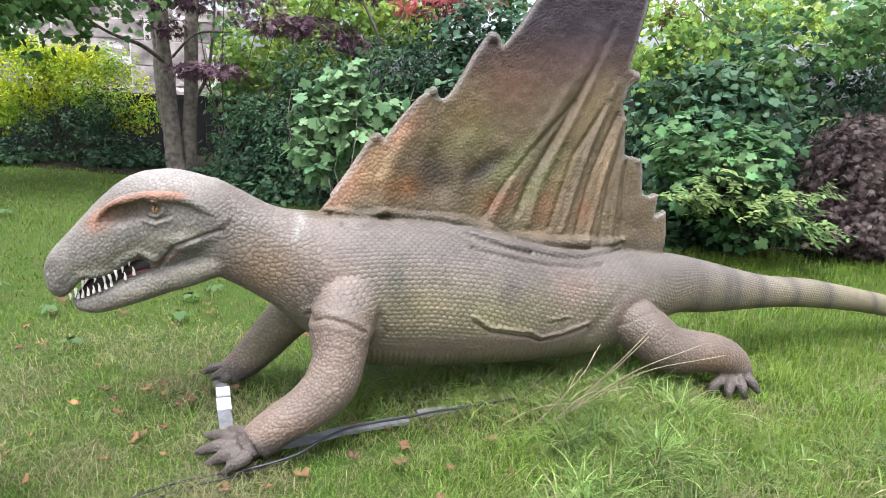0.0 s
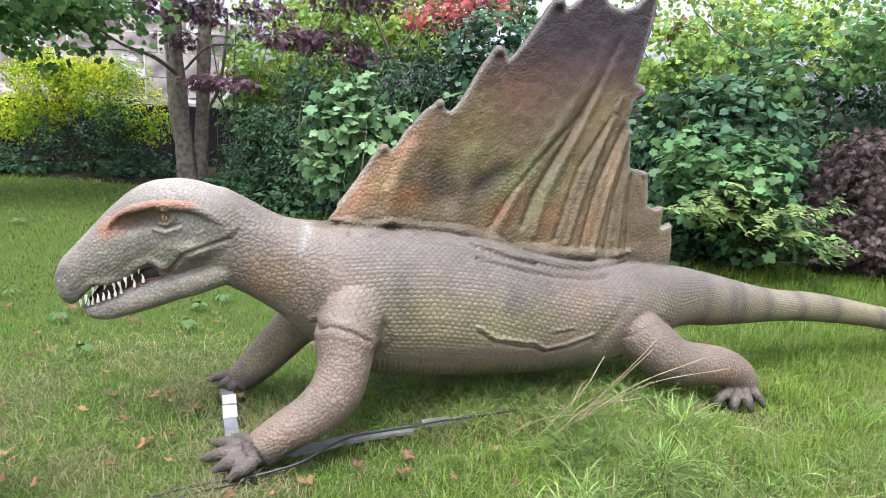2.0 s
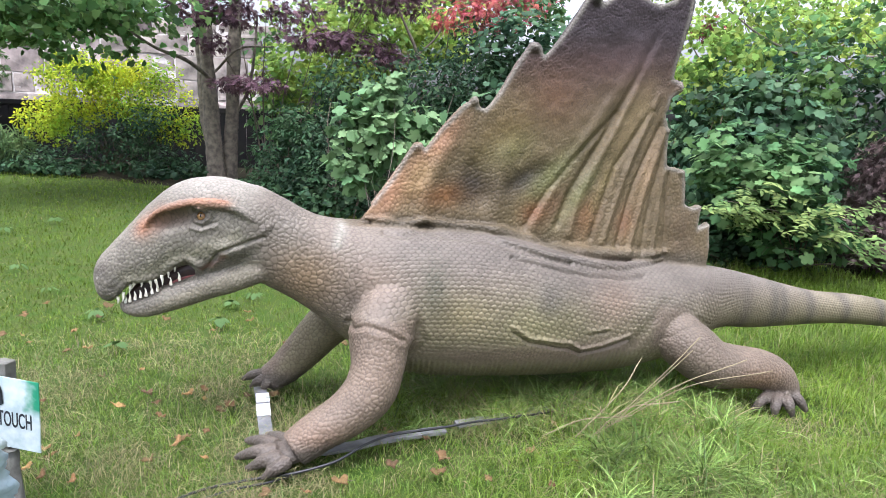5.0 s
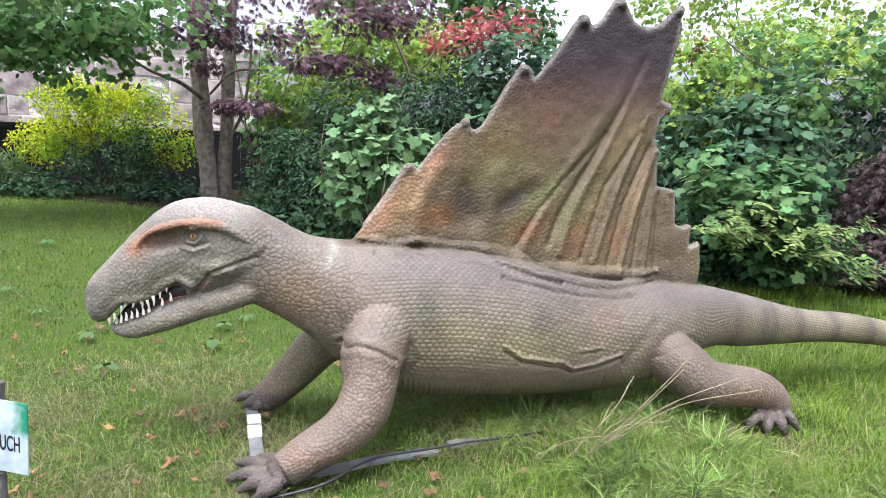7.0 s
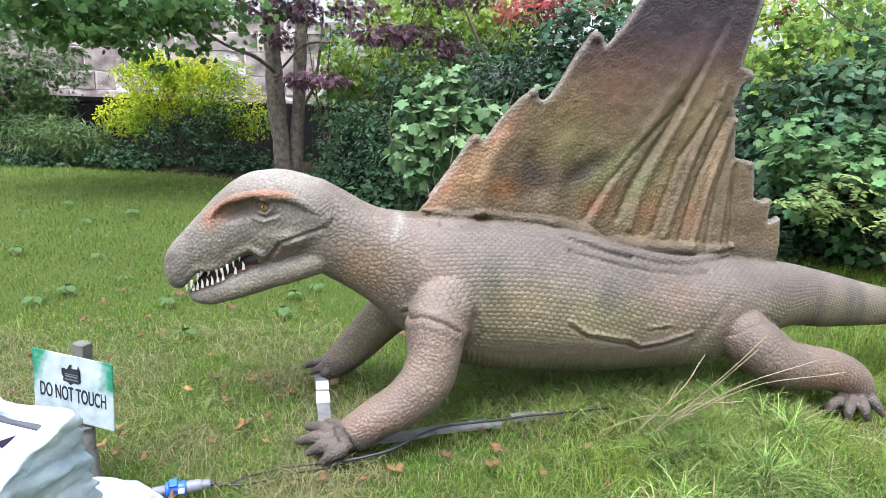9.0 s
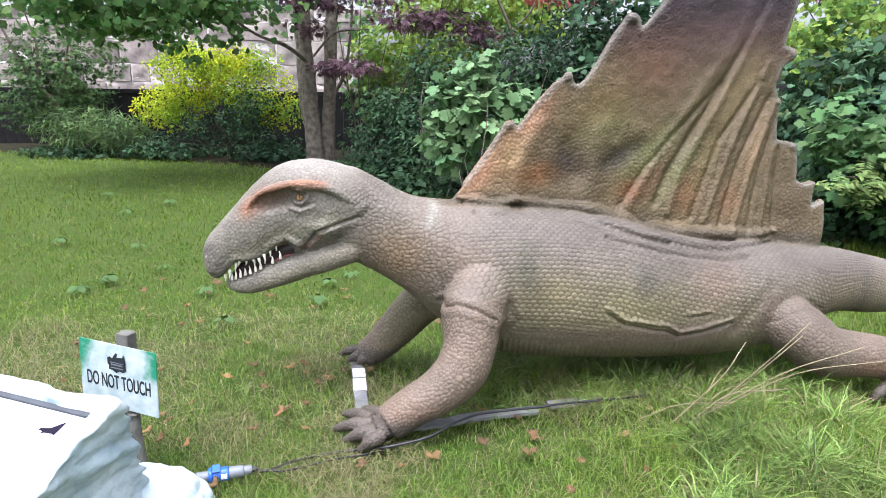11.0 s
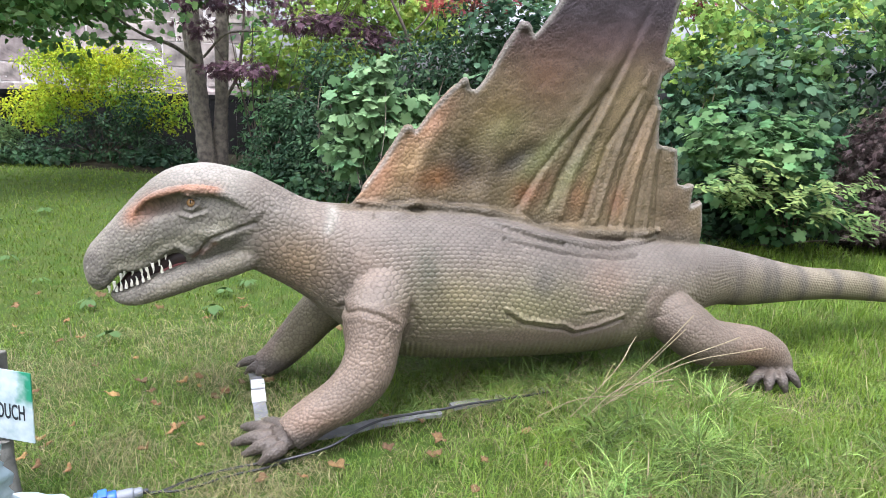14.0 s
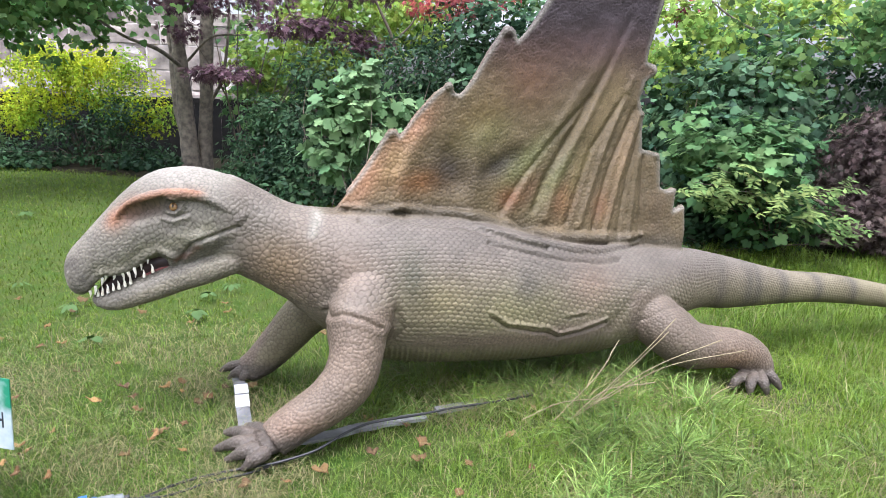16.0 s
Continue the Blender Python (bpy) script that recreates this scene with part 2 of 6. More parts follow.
def box(bm, size, m=Matrix(), bevel=0.0):
    """A bevelled box of that size about its own centre, set at the pose m."""
    made = bmesh.ops.create_cube(bm, size=1.0, matrix=m @ Matrix.Diagonal((*size, 1)))
    if bevel:
        edges = list({e for v in made["verts"] for e in v.link_edges})
        bmesh.ops.bevel(bm, geom=edges, offset=bevel, segments=2, affect="EDGES", profile=0.6)
    return bm


def worley(p, size, jitter=0.75, seed=0):
    """Distances to the nearest and second nearest of scattered points, one in each cell of that size."""
    q = np.asarray(p, float) / np.asarray(size, float)
    base = np.floor(q).astype(np.int64)
    f1, f2 = np.full(len(q), 9.0), np.full(len(q), 9.0)
    for dx in (-1, 0, 1):
        for dy in (-1, 0, 1):
            for dz in (-1, 0, 1):
                c = base + (dx, dy, dz)
                h = (c[:, 0] * 73856093) ^ (c[:, 1] * 19349663) ^ (c[:, 2] * 83492791) ^ (seed * 2654435)
                r = np.stack([((h * k + j) % 1000003) / 1000003.0 for k, j in ((7919, 13), (104729, 71), (15485863, 29))], 1)
                d = np.linalg.norm(c + 0.5 + (r - 0.5) * jitter - q, axis=1)
                f2 = np.where(d < f1, f1, np.minimum(f2, d))
                f1 = np.minimum(f1, d)
    return f1, f2


def value_noise(p, size, seed=0):
    """Smooth noise, 0 to 1."""
    q = np.asarray(p, float) / size
    base = np.floor(q).astype(np.int64)
    f = q - base
    f = f * f * (3 - 2 * f)
    out = np.zeros(len(q))
    for corner in range(8):
        o = np.array([corner & 1, corner >> 1 & 1, corner >> 2 & 1])
        c = base + o
        h = (c[:, 0] * 73856093) ^ (c[:, 1] * 19349663) ^ (c[:, 2] * 83492791) ^ (seed * 7919 + 17)
        v = ((h * 104729 + 31) % 1000003) / 1000003.0
        out += v * np.prod(np.where(o, f, 1 - f), axis=1)
    return out


def fractal(p, size, seed=0):
    return (value_noise(p, size, seed) * 4 + value_noise(p, size / 2, seed + 1) * 2 + value_noise(p, size / 4, seed + 2)) / 7


def line_distance(p, points):
    """Distance of each of p to a polyline."""
    best = np.full(len(p), 9.0)
    pts = np.asarray(points, float)
    for a, b in zip(pts, pts[1:]):
        ab = b - a
        t = np.clip(((p - a) @ ab) / (ab @ ab + 1e-12), 0, 1)
        best = np.minimum(best, np.linalg.norm(p - a - t[:, None] * ab, axis=1))
    return best


def step(x, lo, hi):
    t = np.clip((x - lo) / (hi - lo), 0, 1)
    return t * t * (3 - 2 * t)


# ---- the sail-backed reptile statue: one mesh ----


def spine_y(x):
    """The upright plane through the statue's spine: how far away it runs."""
    return 2.60 + 0.22 * (x + 0.1)


BODY = [
    (-0.569, 2.497, 0.764, 0.153, 0.100), (-0.487, 2.515, 0.756, 0.183, 0.115), (-0.382, 2.538, 0.707, 0.186, 0.130), (-0.274, 2.562, 0.648, 0.193, 0.165), (-0.153, 2.588, 0.582, 0.239, 0.210), (-0.027, 2.616, 0.524, 0.290, 0.250),
    (0.136, 2.652, 0.495, 0.305, 0.275), (0.327, 2.694, 0.476, 0.309, 0.285), (0.551, 2.743, 0.451, 0.299, 0.285), (0.784, 2.794, 0.412, 0.270, 0.270), (1.025, 2.847, 0.391, 0.249, 0.245), (1.243, 2.896, 0.399, 0.223, 0.220),
    (1.408, 2.932, 0.426, 0.181, 0.175), (1.579, 2.969, 0.438, 0.144, 0.135), (1.792, 3.016, 0.406, 0.127, 0.115), (2.133, 3.091, 0.363, 0.084, 0.100),
    (2.471, 3.166, 0.330, 0.075, 0.085), (2.911, 3.263, 0.252, 0.063, 0.070), (3.238, 3.334, 0.185, 0.059, 0.058), (3.65, 3.48, 0.14, 0.032, 0.03), (4.05, 3.62, 0.07, 0.02, 0.02), (4.4, 3.7, 0.035, 0.01, 0.01)]
SKULL = [
    (-1.039, 2.394, 0.594, 0.026, 0.020), (-1.019, 2.398, 0.593, 0.074, 0.055), (-0.980, 2.406, 0.610, 0.104, 0.075), (-0.921, 2.419, 0.673, 0.108, 0.090), (-0.851, 2.435, 0.717, 0.144, 0.100), (-0.780, 2.450, 0.770, 0.154, 0.112), (-0.720, 2.464, 0.795, 0.159, 0.120), (-0.671, 2.474, 0.779, 0.184, 0.126),
    (-0.620, 2.486, 0.783, 0.184, 0.130), (-0.549, 2.501, 0.792, 0.163, 0.132), (-0.466, 2.519, 0.788, 0.138, 0.125), (-0.382, 2.538, 0.746, 0.138, 0.105)]
JAW = [
    (-0.952, 2.413, 0.465, 0.011, 0.020), (-0.926, 2.418, 0.459, 0.029, 0.045), (-0.870, 2.431, 0.467, 0.046, 0.060), (-0.799, 2.446, 0.498, 0.056, 0.074), (-0.717, 2.464, 0.533, 0.060, 0.090), (-0.634, 2.482, 0.570, 0.061, 0.105), (-0.551, 2.501, 0.600, 0.062, 0.110), (-0.456, 2.522, 0.640, 0.060, 0.105)]
# limbs: x, y, z, half height, half width
NEAR_ARM = [(0.039, 2.500, 0.550, 0.090, 0.090), (0.019, 2.436, 0.512, 0.122, 0.122), (-0.015, 2.349, 0.432, 0.115, 0.115), (-0.020, 2.292, 0.340, 0.100, 0.100), (-0.048, 2.256, 0.258, 0.097, 0.097), (-0.118, 2.222, 0.190, 0.086, 0.086), (-0.206, 2.194, 0.142, 0.077, 0.077), (-0.266, 2.178, 0.102, 0.072, 0.072), (-0.304, 2.165, 0.077, 0.066, 0.066)]
FAR_ARM = [(-0.051, 2.731, 0.449, 0.132, 0.132), (-0.161, 2.787, 0.390, 0.118, 0.118), (-0.243, 2.808, 0.321, 0.099, 0.099), (-0.323, 2.821, 0.224, 0.088, 0.088), (-0.394, 2.825, 0.145, 0.078, 0.078), (-0.454, 2.822, 0.090, 0.069, 0.069), (-0.500, 2.822, 0.062, 0.061, 0.061)]
NEAR_LEG = [(1.252, 2.820, 0.400, 0.105, 0.105), (1.276, 2.745, 0.338, 0.114, 0.114), (1.330, 2.675, 0.292, 0.116, 0.116), (1.422, 2.645, 0.227, 0.109, 0.109), (1.539, 2.650, 0.209, 0.095, 0.095), (1.657, 2.667, 0.194, 0.088, 0.088), (1.760, 2.689, 0.144, 0.082, 0.082), (1.799, 2.688, 0.079, 0.075, 0.075), (1.781, 2.664, 0.045, 0.070, 0.070)]
FAR_LEG = [(1.35, 3.0, 0.38, 0.1, 0.1), (1.55, 3.25, 0.36, 0.085, 0.08), (1.72, 3.42, 0.27, 0.065, 0.06), (1.66, 3.5, 0.12, 0.05, 0.05), (1.68, 3.48, 0.04, 0.045, 0.05)]
# toes: knuckle, middle, tip
TOES = [
    [(-0.361, 2.192, 0.080), (-0.422, 2.237, 0.072), (-0.496, 2.322, 0.030)], [(-0.355, 2.156, 0.080), (-0.424, 2.160, 0.075), (-0.508, 2.204, 0.028)], [(-0.337, 2.117, 0.080), (-0.389, 2.105, 0.072), (-0.458, 2.130, 0.025)],
    [(-0.310, 2.097, 0.075), (-0.344, 2.067, 0.065), (-0.396, 2.076, 0.022)], [(-0.319, 2.209, 0.075), (-0.368, 2.286, 0.060), (-0.428, 2.353, 0.040)],
    [(-0.518, 2.867, 0.070), (-0.568, 2.859, 0.066), (-0.627, 2.892, 0.028)], [(-0.501, 2.828, 0.070), (-0.536, 2.799, 0.062), (-0.579, 2.819, 0.022)], [(-0.477, 2.804, 0.070), (-0.496, 2.769, 0.060), (-0.521, 2.785, 0.020)], [(-0.445, 2.794, 0.070), (-0.457, 2.778, 0.055), (-0.471, 2.801, 0.020)],
    [(1.731, 2.657, 0.085), (1.647, 2.590, 0.075), (1.616, 2.596, 0.025)], [(1.748, 2.636, 0.085), (1.685, 2.546, 0.075), (1.680, 2.535, 0.025)], [(1.783, 2.639, 0.085), (1.750, 2.551, 0.075), (1.767, 2.541, 0.025)], [(1.828, 2.665, 0.085), (1.827, 2.599, 0.075), (1.862, 2.589, 0.025)],
    [(1.72, 3.45, 0.04), (1.82, 3.42, 0.035), (1.9, 3.4, 0.02)], [(1.7, 3.42, 0.04), (1.76, 3.36, 0.035), (1.8, 3.3, 0.02)]]
# the sail's outline in its plane: x, z
SAIL = [
    (-0.135, 0.782), (-0.060, 0.876), (0.024, 0.988), (0.078, 1.081), (0.100, 1.108), (0.122, 1.115), (0.145, 1.096), (0.206, 1.176), (0.285, 1.261), (0.319, 1.288), (0.336, 1.308), (0.346, 1.267), (0.383, 1.260), (0.436, 1.323), (0.497, 1.429), (0.530, 1.486),
    (0.563, 1.526), (0.592, 1.514), (0.614, 1.477), (0.674, 1.542), (0.757, 1.664), (0.786, 1.718), (0.825, 1.735), (0.853, 1.699), (0.904, 1.736), (0.951, 1.807), (0.989, 1.818), (1.043, 1.742), (1.116, 1.717), (1.183, 1.738), (1.257, 1.821), (1.275, 1.805),
    (1.262, 1.674), (1.217, 1.471), (1.214, 1.421), (1.257, 1.409), (1.262, 1.378), (1.209, 1.348), (1.196, 1.250), (1.219, 1.199), (1.225, 1.047), (1.319, 1.029), (1.341, 0.882), (1.388, 0.862), (1.431, 0.870), (1.418, 0.771), (1.482, 0.791), (1.489, 0.678), (1.479, 0.560)]
CELL = 0.0038  # edge of the cells of which the surface is made
BACK_CELL = 0.009  # and on the side turned to the hedge
GAP = [(-0.942, 2.415, 0.491, 0.013, 0.020), (-0.877, 2.429, 0.538, 0.040, 0.030), (-0.796, 2.447, 0.585, 0.044, 0.040), (-0.715, 2.465, 0.621, 0.042, 0.055), (-0.643, 2.480, 0.626, 0.031, 0.060)]
TONGUE = [(-0.869, 2.431, 0.500, 0.007, 0.020), (-0.818, 2.442, 0.534, 0.011, 0.035), (-0.736, 2.460, 0.588, 0.018, 0.050), (-0.664, 2.476, 0.613, 0.018, 0.050)]
# teeth: root, tip
UPPER = [((-0.747, 2.370, 0.658), (-0.744, 2.376, 0.618)), ((-0.769, 2.367, 0.636), (-0.768, 2.373, 0.594)), ((-0.789, 2.363, 0.611), (-0.789, 2.370, 0.566)), ((-0.810, 2.361, 0.596), (-0.806, 2.369, 0.558)), ((-0.830, 2.358, 0.596), (-0.826, 2.366, 0.560)),
         ((-0.885, 2.352, 0.591), (-0.895, 2.356, 0.558)), ((-0.898, 2.351, 0.576), (-0.906, 2.356, 0.540)), ((-0.925, 2.353, 0.545), (-0.931, 2.357, 0.504)), ((-0.945, 2.354, 0.529), (-0.948, 2.358, 0.499)), ((-0.858, 2.356, 0.593), (-0.865, 2.362, 0.564))]
LOWER = [((-0.740, 2.389, 0.589), (-0.746, 2.384, 0.625)), ((-0.769, 2.386, 0.569), (-0.773, 2.382, 0.603)), ((-0.814, 2.381, 0.543), (-0.820, 2.376, 0.581)), ((-0.833, 2.379, 0.532), (-0.840, 2.373, 0.568)), ((-0.854, 2.378, 0.521), (-0.859, 2.373, 0.559)), ((-0.873, 2.377, 0.514), (-0.876, 2.373, 0.547)),
         ((-0.892, 2.376, 0.505), (-0.895, 2.372, 0.543)), ((-0.911, 2.377, 0.495), (-0.912, 2.373, 0.535)), ((-0.929, 2.383, 0.486), (-0.928, 2.380, 0.517))]


def shut(p, degrees):
    """A point of the lower jaw, swung up about the hinge."""
    c, s = math.cos(radians(degrees)), math.sin(radians(degrees))
    dx, dz = p[0] + 0.52, p[2] - 0.62
    return (-0.52 + dx * c + dz * s, p[1], 0.62 + dz * c - dx * s, *p[3:])


JAW = [shut(p, 3.2) for p in JAW]
LOWER = [(shut(a, 3.2), shut(b, 3.2)) for a, b in LOWER]
GAP = [shut(p, 1.6) for p in GAP]
TONGUE = [shut(p, 2.4) for p in TONGUE]


def mirrored(p):
    x, y, z = p
    return (x, 2 * spine_y(x) - y, z)


def statue_blank():
    bm = bmesh.new()
    loft(bm, BODY, 36, 5, 2.25, upright=True)
    loft(bm, SKULL, 32, 5, 2.35, upright=True)
    loft(bm, JAW, 24, 5, 2.5, upright=True)
    for limb in (NEAR_ARM, FAR_ARM, NEAR_LEG, FAR_LEG):
        loft(bm, limb, 20, 5, 2.0, up=(0.3, -0.3, 1))
    for k, toe in enumerate(TOES):
        r = 0.0235 if k < 5 else 0.0215
        tube(bm, toe, (r * 1.1, r * 1.08, r * 0.5), 10)
    # palms
    for c, r in (((-0.322, 2.175, 0.062), 0.058), ((-0.470, 2.855, 0.060), 0.052), ((1.785, 2.672, 0.080), 0.06)):
        bmesh.ops.create_uvsphere(bm, u_segments=16, v_segments=10, radius=r, matrix=Matrix.Translation(c) @ Matrix.Diagonal((1.15, 1.1, 0.6, 1)))
    # the sail, swelling towards its foot
    ring = []
    for side in (-1, 1):
        row = []
        for x, z in SAIL:
            row.append(bm.verts.new((x, spine_y(x) + side * (0.013 + 0.035 * max(0.0, min(1.0, (0.95 - z) / 0.3))), z)))
        ring.append(row)
    bm.faces.new(list(reversed(ring[0])))
    bm.faces.new(ring[1])
    n = len(SAIL)
    for k in range(n):
        bm.faces.new((ring[0][k], ring[0][(k + 1) % n], ring[1][(k + 1) % n], ring[1][k]))
    outline = [(x, spine_y(x), z) for x, z in SAIL[1:-2]]
    tube(bm, outline, [0.012 + 0.003 * math.sin(k * 2.1) for k in range(len(outline))], 8, 2)
    for x, z, r in ((0.108, 1.108, 0.021), (0.332, 1.292, 0.021), (0.566, 1.512, 0.026), (0.815, 1.722, 0.030), (0.980, 1.805, 0.026), (1.258, 1.800, 0.026), (1.250, 1.392, 0.022), (1.214, 1.205, 0.017), (1.305, 1.022, 0.018), (1.418, 0.862, 0.018), (1.472, 0.785, 0.018)):
        bmesh.ops.create_uvsphere(bm, u_segments=12, v_segments=8, radius=r, matrix=Matrix.Translation((x, spine_y(x) - 0.004, z)))
    # brow ridges
    brow = [(-0.836, 2.352, 0.792), (-0.791, 2.343, 0.836), (-0.723, 2.342, 0.867), (-0.635, 2.349, 0.885), (-0.548, 2.365, 0.878), (-0.479, 2.389, 0.839), (-0.441, 2.407, 0.800)]
    for side in (brow, [mirrored(q) for q in brow]):
        tube(bm, side, (0.006, 0.018, 0.024, 0.022, 0.019, 0.014, 0.006), 10)
    # swellings: shoulder, hip, cheek
    for c, r in (((0.017, 2.470, 0.571), (0.16, 0.055, 0.15)), ((1.249, 2.775, 0.455), (0.15, 0.035, 0.11)), ((-0.581, 2.409, 0.729), (0.10, 0.055, 0.055))):
        for q in (c, mirrored(c)):
            bmesh.ops.create_uvsphere(bm, u_segments=20, v_segments=12, radius=1.0, matrix=Matrix.Translation(q) @ Matrix.Diagonal((*r, 1)))
    # the rolled fold along the sail's foot
    fold = [(0.399, 2.634, 0.766), (0.498, 2.607, 0.736), (0.598, 2.612, 0.706), (0.689, 2.633, 0.679), (0.799, 2.668, 0.654), (0.878, 2.688, 0.64), (1.01, 2.735, 0.624), (1.115, 2.793, 0.624), (1.246, 2.852, 0.64)]
    ledge = [(-0.09, 2.557, 0.836), (-0.009, 2.577, 0.823), (0.064, 2.592, 0.807), (0.142, 2.61, 0.825), (0.211, 2.625, 0.809), (0.303, 2.645, 0.797), (0.393, 2.665, 0.788), (0.511, 2.69, 0.759), (0.593, 2.709, 0.737), (0.658, 2.713, 0.715), (0.761, 2.745, 0.688), (0.914, 2.779, 0.674), (1.149, 2.831, 0.658), (1.268, 2.857, 0.675)]
    for line, radii in ((fold, (0.006, 0.018, 0.024, 0.027, 0.029, 0.029, 0.026, 0.020, 0.006)), (ledge, (0.008, 0.020, 0.024, 0.015, 0.022, 0.018, 0.022, 0.026, 0.028, 0.026, 0.027, 0.027, 0.024, 0.008))):
        rough = []
        for k, q in enumerate(spline([(*q, r, r) for q, r in zip(line, radii)], 5)):
            wave = noise.noise((q[0] * 14, 0.3, len(line))) if line is ledge else 0.0
            rough.append(((q[0], q[1] - 0.004 * abs(wave), q[2] + 0.012 * wave), max(0.004, q[3] * (1 + 0.4 * wave))))
        for flip in (False, True):
            tube(bm, [mirrored(q) if flip else q for q, _ in rough], [r for _, r in rough], 10, 1)
    bmesh.ops.triangulate(bm, faces=bm.faces[:])
    bmesh.ops.recalc_face_normals(bm, faces=bm.faces[:])
    me = bpy.data.meshes.new("blank")
    bm.to_mesh(me)
    bm.free()
    ob = new("blank", me)
    mod = ob.modifiers.new("cells", "REMESH")
    sm = ob.modifiers.new("ease", "SMOOTH")
    verts, quads, count = [], [], 0
    for cell, ease, back in ((CELL, 22, False), (BACK_CELL, 4, True)):
        mod.mode, mod.voxel_size, mod.adaptivity = "VOXEL", cell, 0.0
        sm.factor, sm.iterations = 0.6, ease
        out = bpy.data.meshes.new_from_object(ob.evaluated_get(bpy.context.evaluated_depsgraph_get()))
        co = np.zeros(len(out.vertices) * 3, np.float32)
        out.vertices.foreach_get("co", co)
        co = co.reshape(-1, 3)
        quad = np.zeros(len(out.loops), np.int32)
        out.loops.foreach_get("vertex_index", quad)
        quad = quad.reshape(-1, 4)
        side = co[:, 1] - spine_y(co[:, 0])
        front = (side < 0.03) | ((co[:, 0] < 0.12) & (co[:, 2] < 0.56)) if not back else ~((side < 0.015) | ((co[:, 0] < 0.10) & (co[:, 2] < 0.54)))
        quad = quad[front[quad].all(1)]
        used = np.unique(quad)
        number = np.zeros(len(co), np.int64)
        number[used] = np.arange(len(used)) + count
        verts.append(co[used])
        quads.append(number[quad])
        count += len(used)
        bpy.data.meshes.remove(out)
    bpy.data.objects.remove(ob)
    skin = mesh_arrays("blank", np.concatenate(verts), np.concatenate(quads), SKIN)
    made = skin.data
    bpy.data.objects.remove(skin)
    return made


def scales(p, size, wanted):
    """Plates that tile the surface: relaxed seeds on it, then for each vertex how far it lies from its plate's rim (0 to 1), and a number for the plate."""
    from mathutils import kdtree
    g = np.random.default_rng(3)
    n = len(p)
    coarse = (p[:, 1] - spine_y(p[:, 0]) > 0.03) & ~((p[:, 0] < 0.12) & (p[:, 2] < 0.56))
    weight = np.where(coarse, BACK_CELL, CELL) ** 2 / size ** 2 * wanted
    pick = np.nonzero(g.random(n) < weight)[0]
    seeds = p[pick].copy()

    def tree_of(s):
        t = kdtree.KDTree(len(s))
        for k, q in enumerate(s):
            t.insert(q, k)
        t.balance()
        return t

    some = p[(g.random(n) < 0.14) & wanted]
    for _ in range(10):
        t = tree_of(seeds)
        own = np.fromiter((t.find(q)[1] for q in some), np.int64, len(some))
        count = np.bincount(own, minlength=len(seeds))
        for k in range(3):
            s = np.bincount(own, some[:, k], len(seeds))
            seeds[:, k] = np.where(count > 1, s / np.maximum(count, 1), seeds[:, k])
    t = tree_of(seeds)
    d1, d2, own = np.zeros(n), np.ones(n), np.zeros(n, np.int64)
    for k in np.nonzero(wanted)[0]:
        a, b = t.find_n(p[k], 2)
        d1[k], d2[k], own[k] = a[2], b[2], a[1]
    return (d2 - d1) / size, own


def bricks(a, b):
    """Six-sided plates in rows: how far from the rim in units of a plate's length, and a number for the plate."""
    row = np.floor(b)
    f1, f2, own = np.full(len(a), 9.0), np.full(len(a), 9.0), np.zeros(len(a), np.int64)
    for dr in (-1, 0, 1):
        r = row + dr
        shift = 0.5 * (r % 2)
        for dc in (-1, 0, 1):
            c = np.floor(a - shift) + dc
            h = (c.astype(np.int64) * 92837111) ^ (r.astype(np.int64) * 689287499)
            ja, jb = ((h * 7919) % 1009) / 1009.0 - 0.5, ((h * 104729) % 1013) / 1013.0 - 0.5
            d = np.hypot(a - (c + shift + 0.5 + 0.16 * ja), (b - (r + 0.5 + 0.16 * jb)) * 0.80)
            near = d < f1
            f2 = np.where(near, f1, np.minimum(f2, d))
            own = np.where(near, h % 100003, own)
            f1 = np.minimum(f1, d)
    return f2 - f1, own


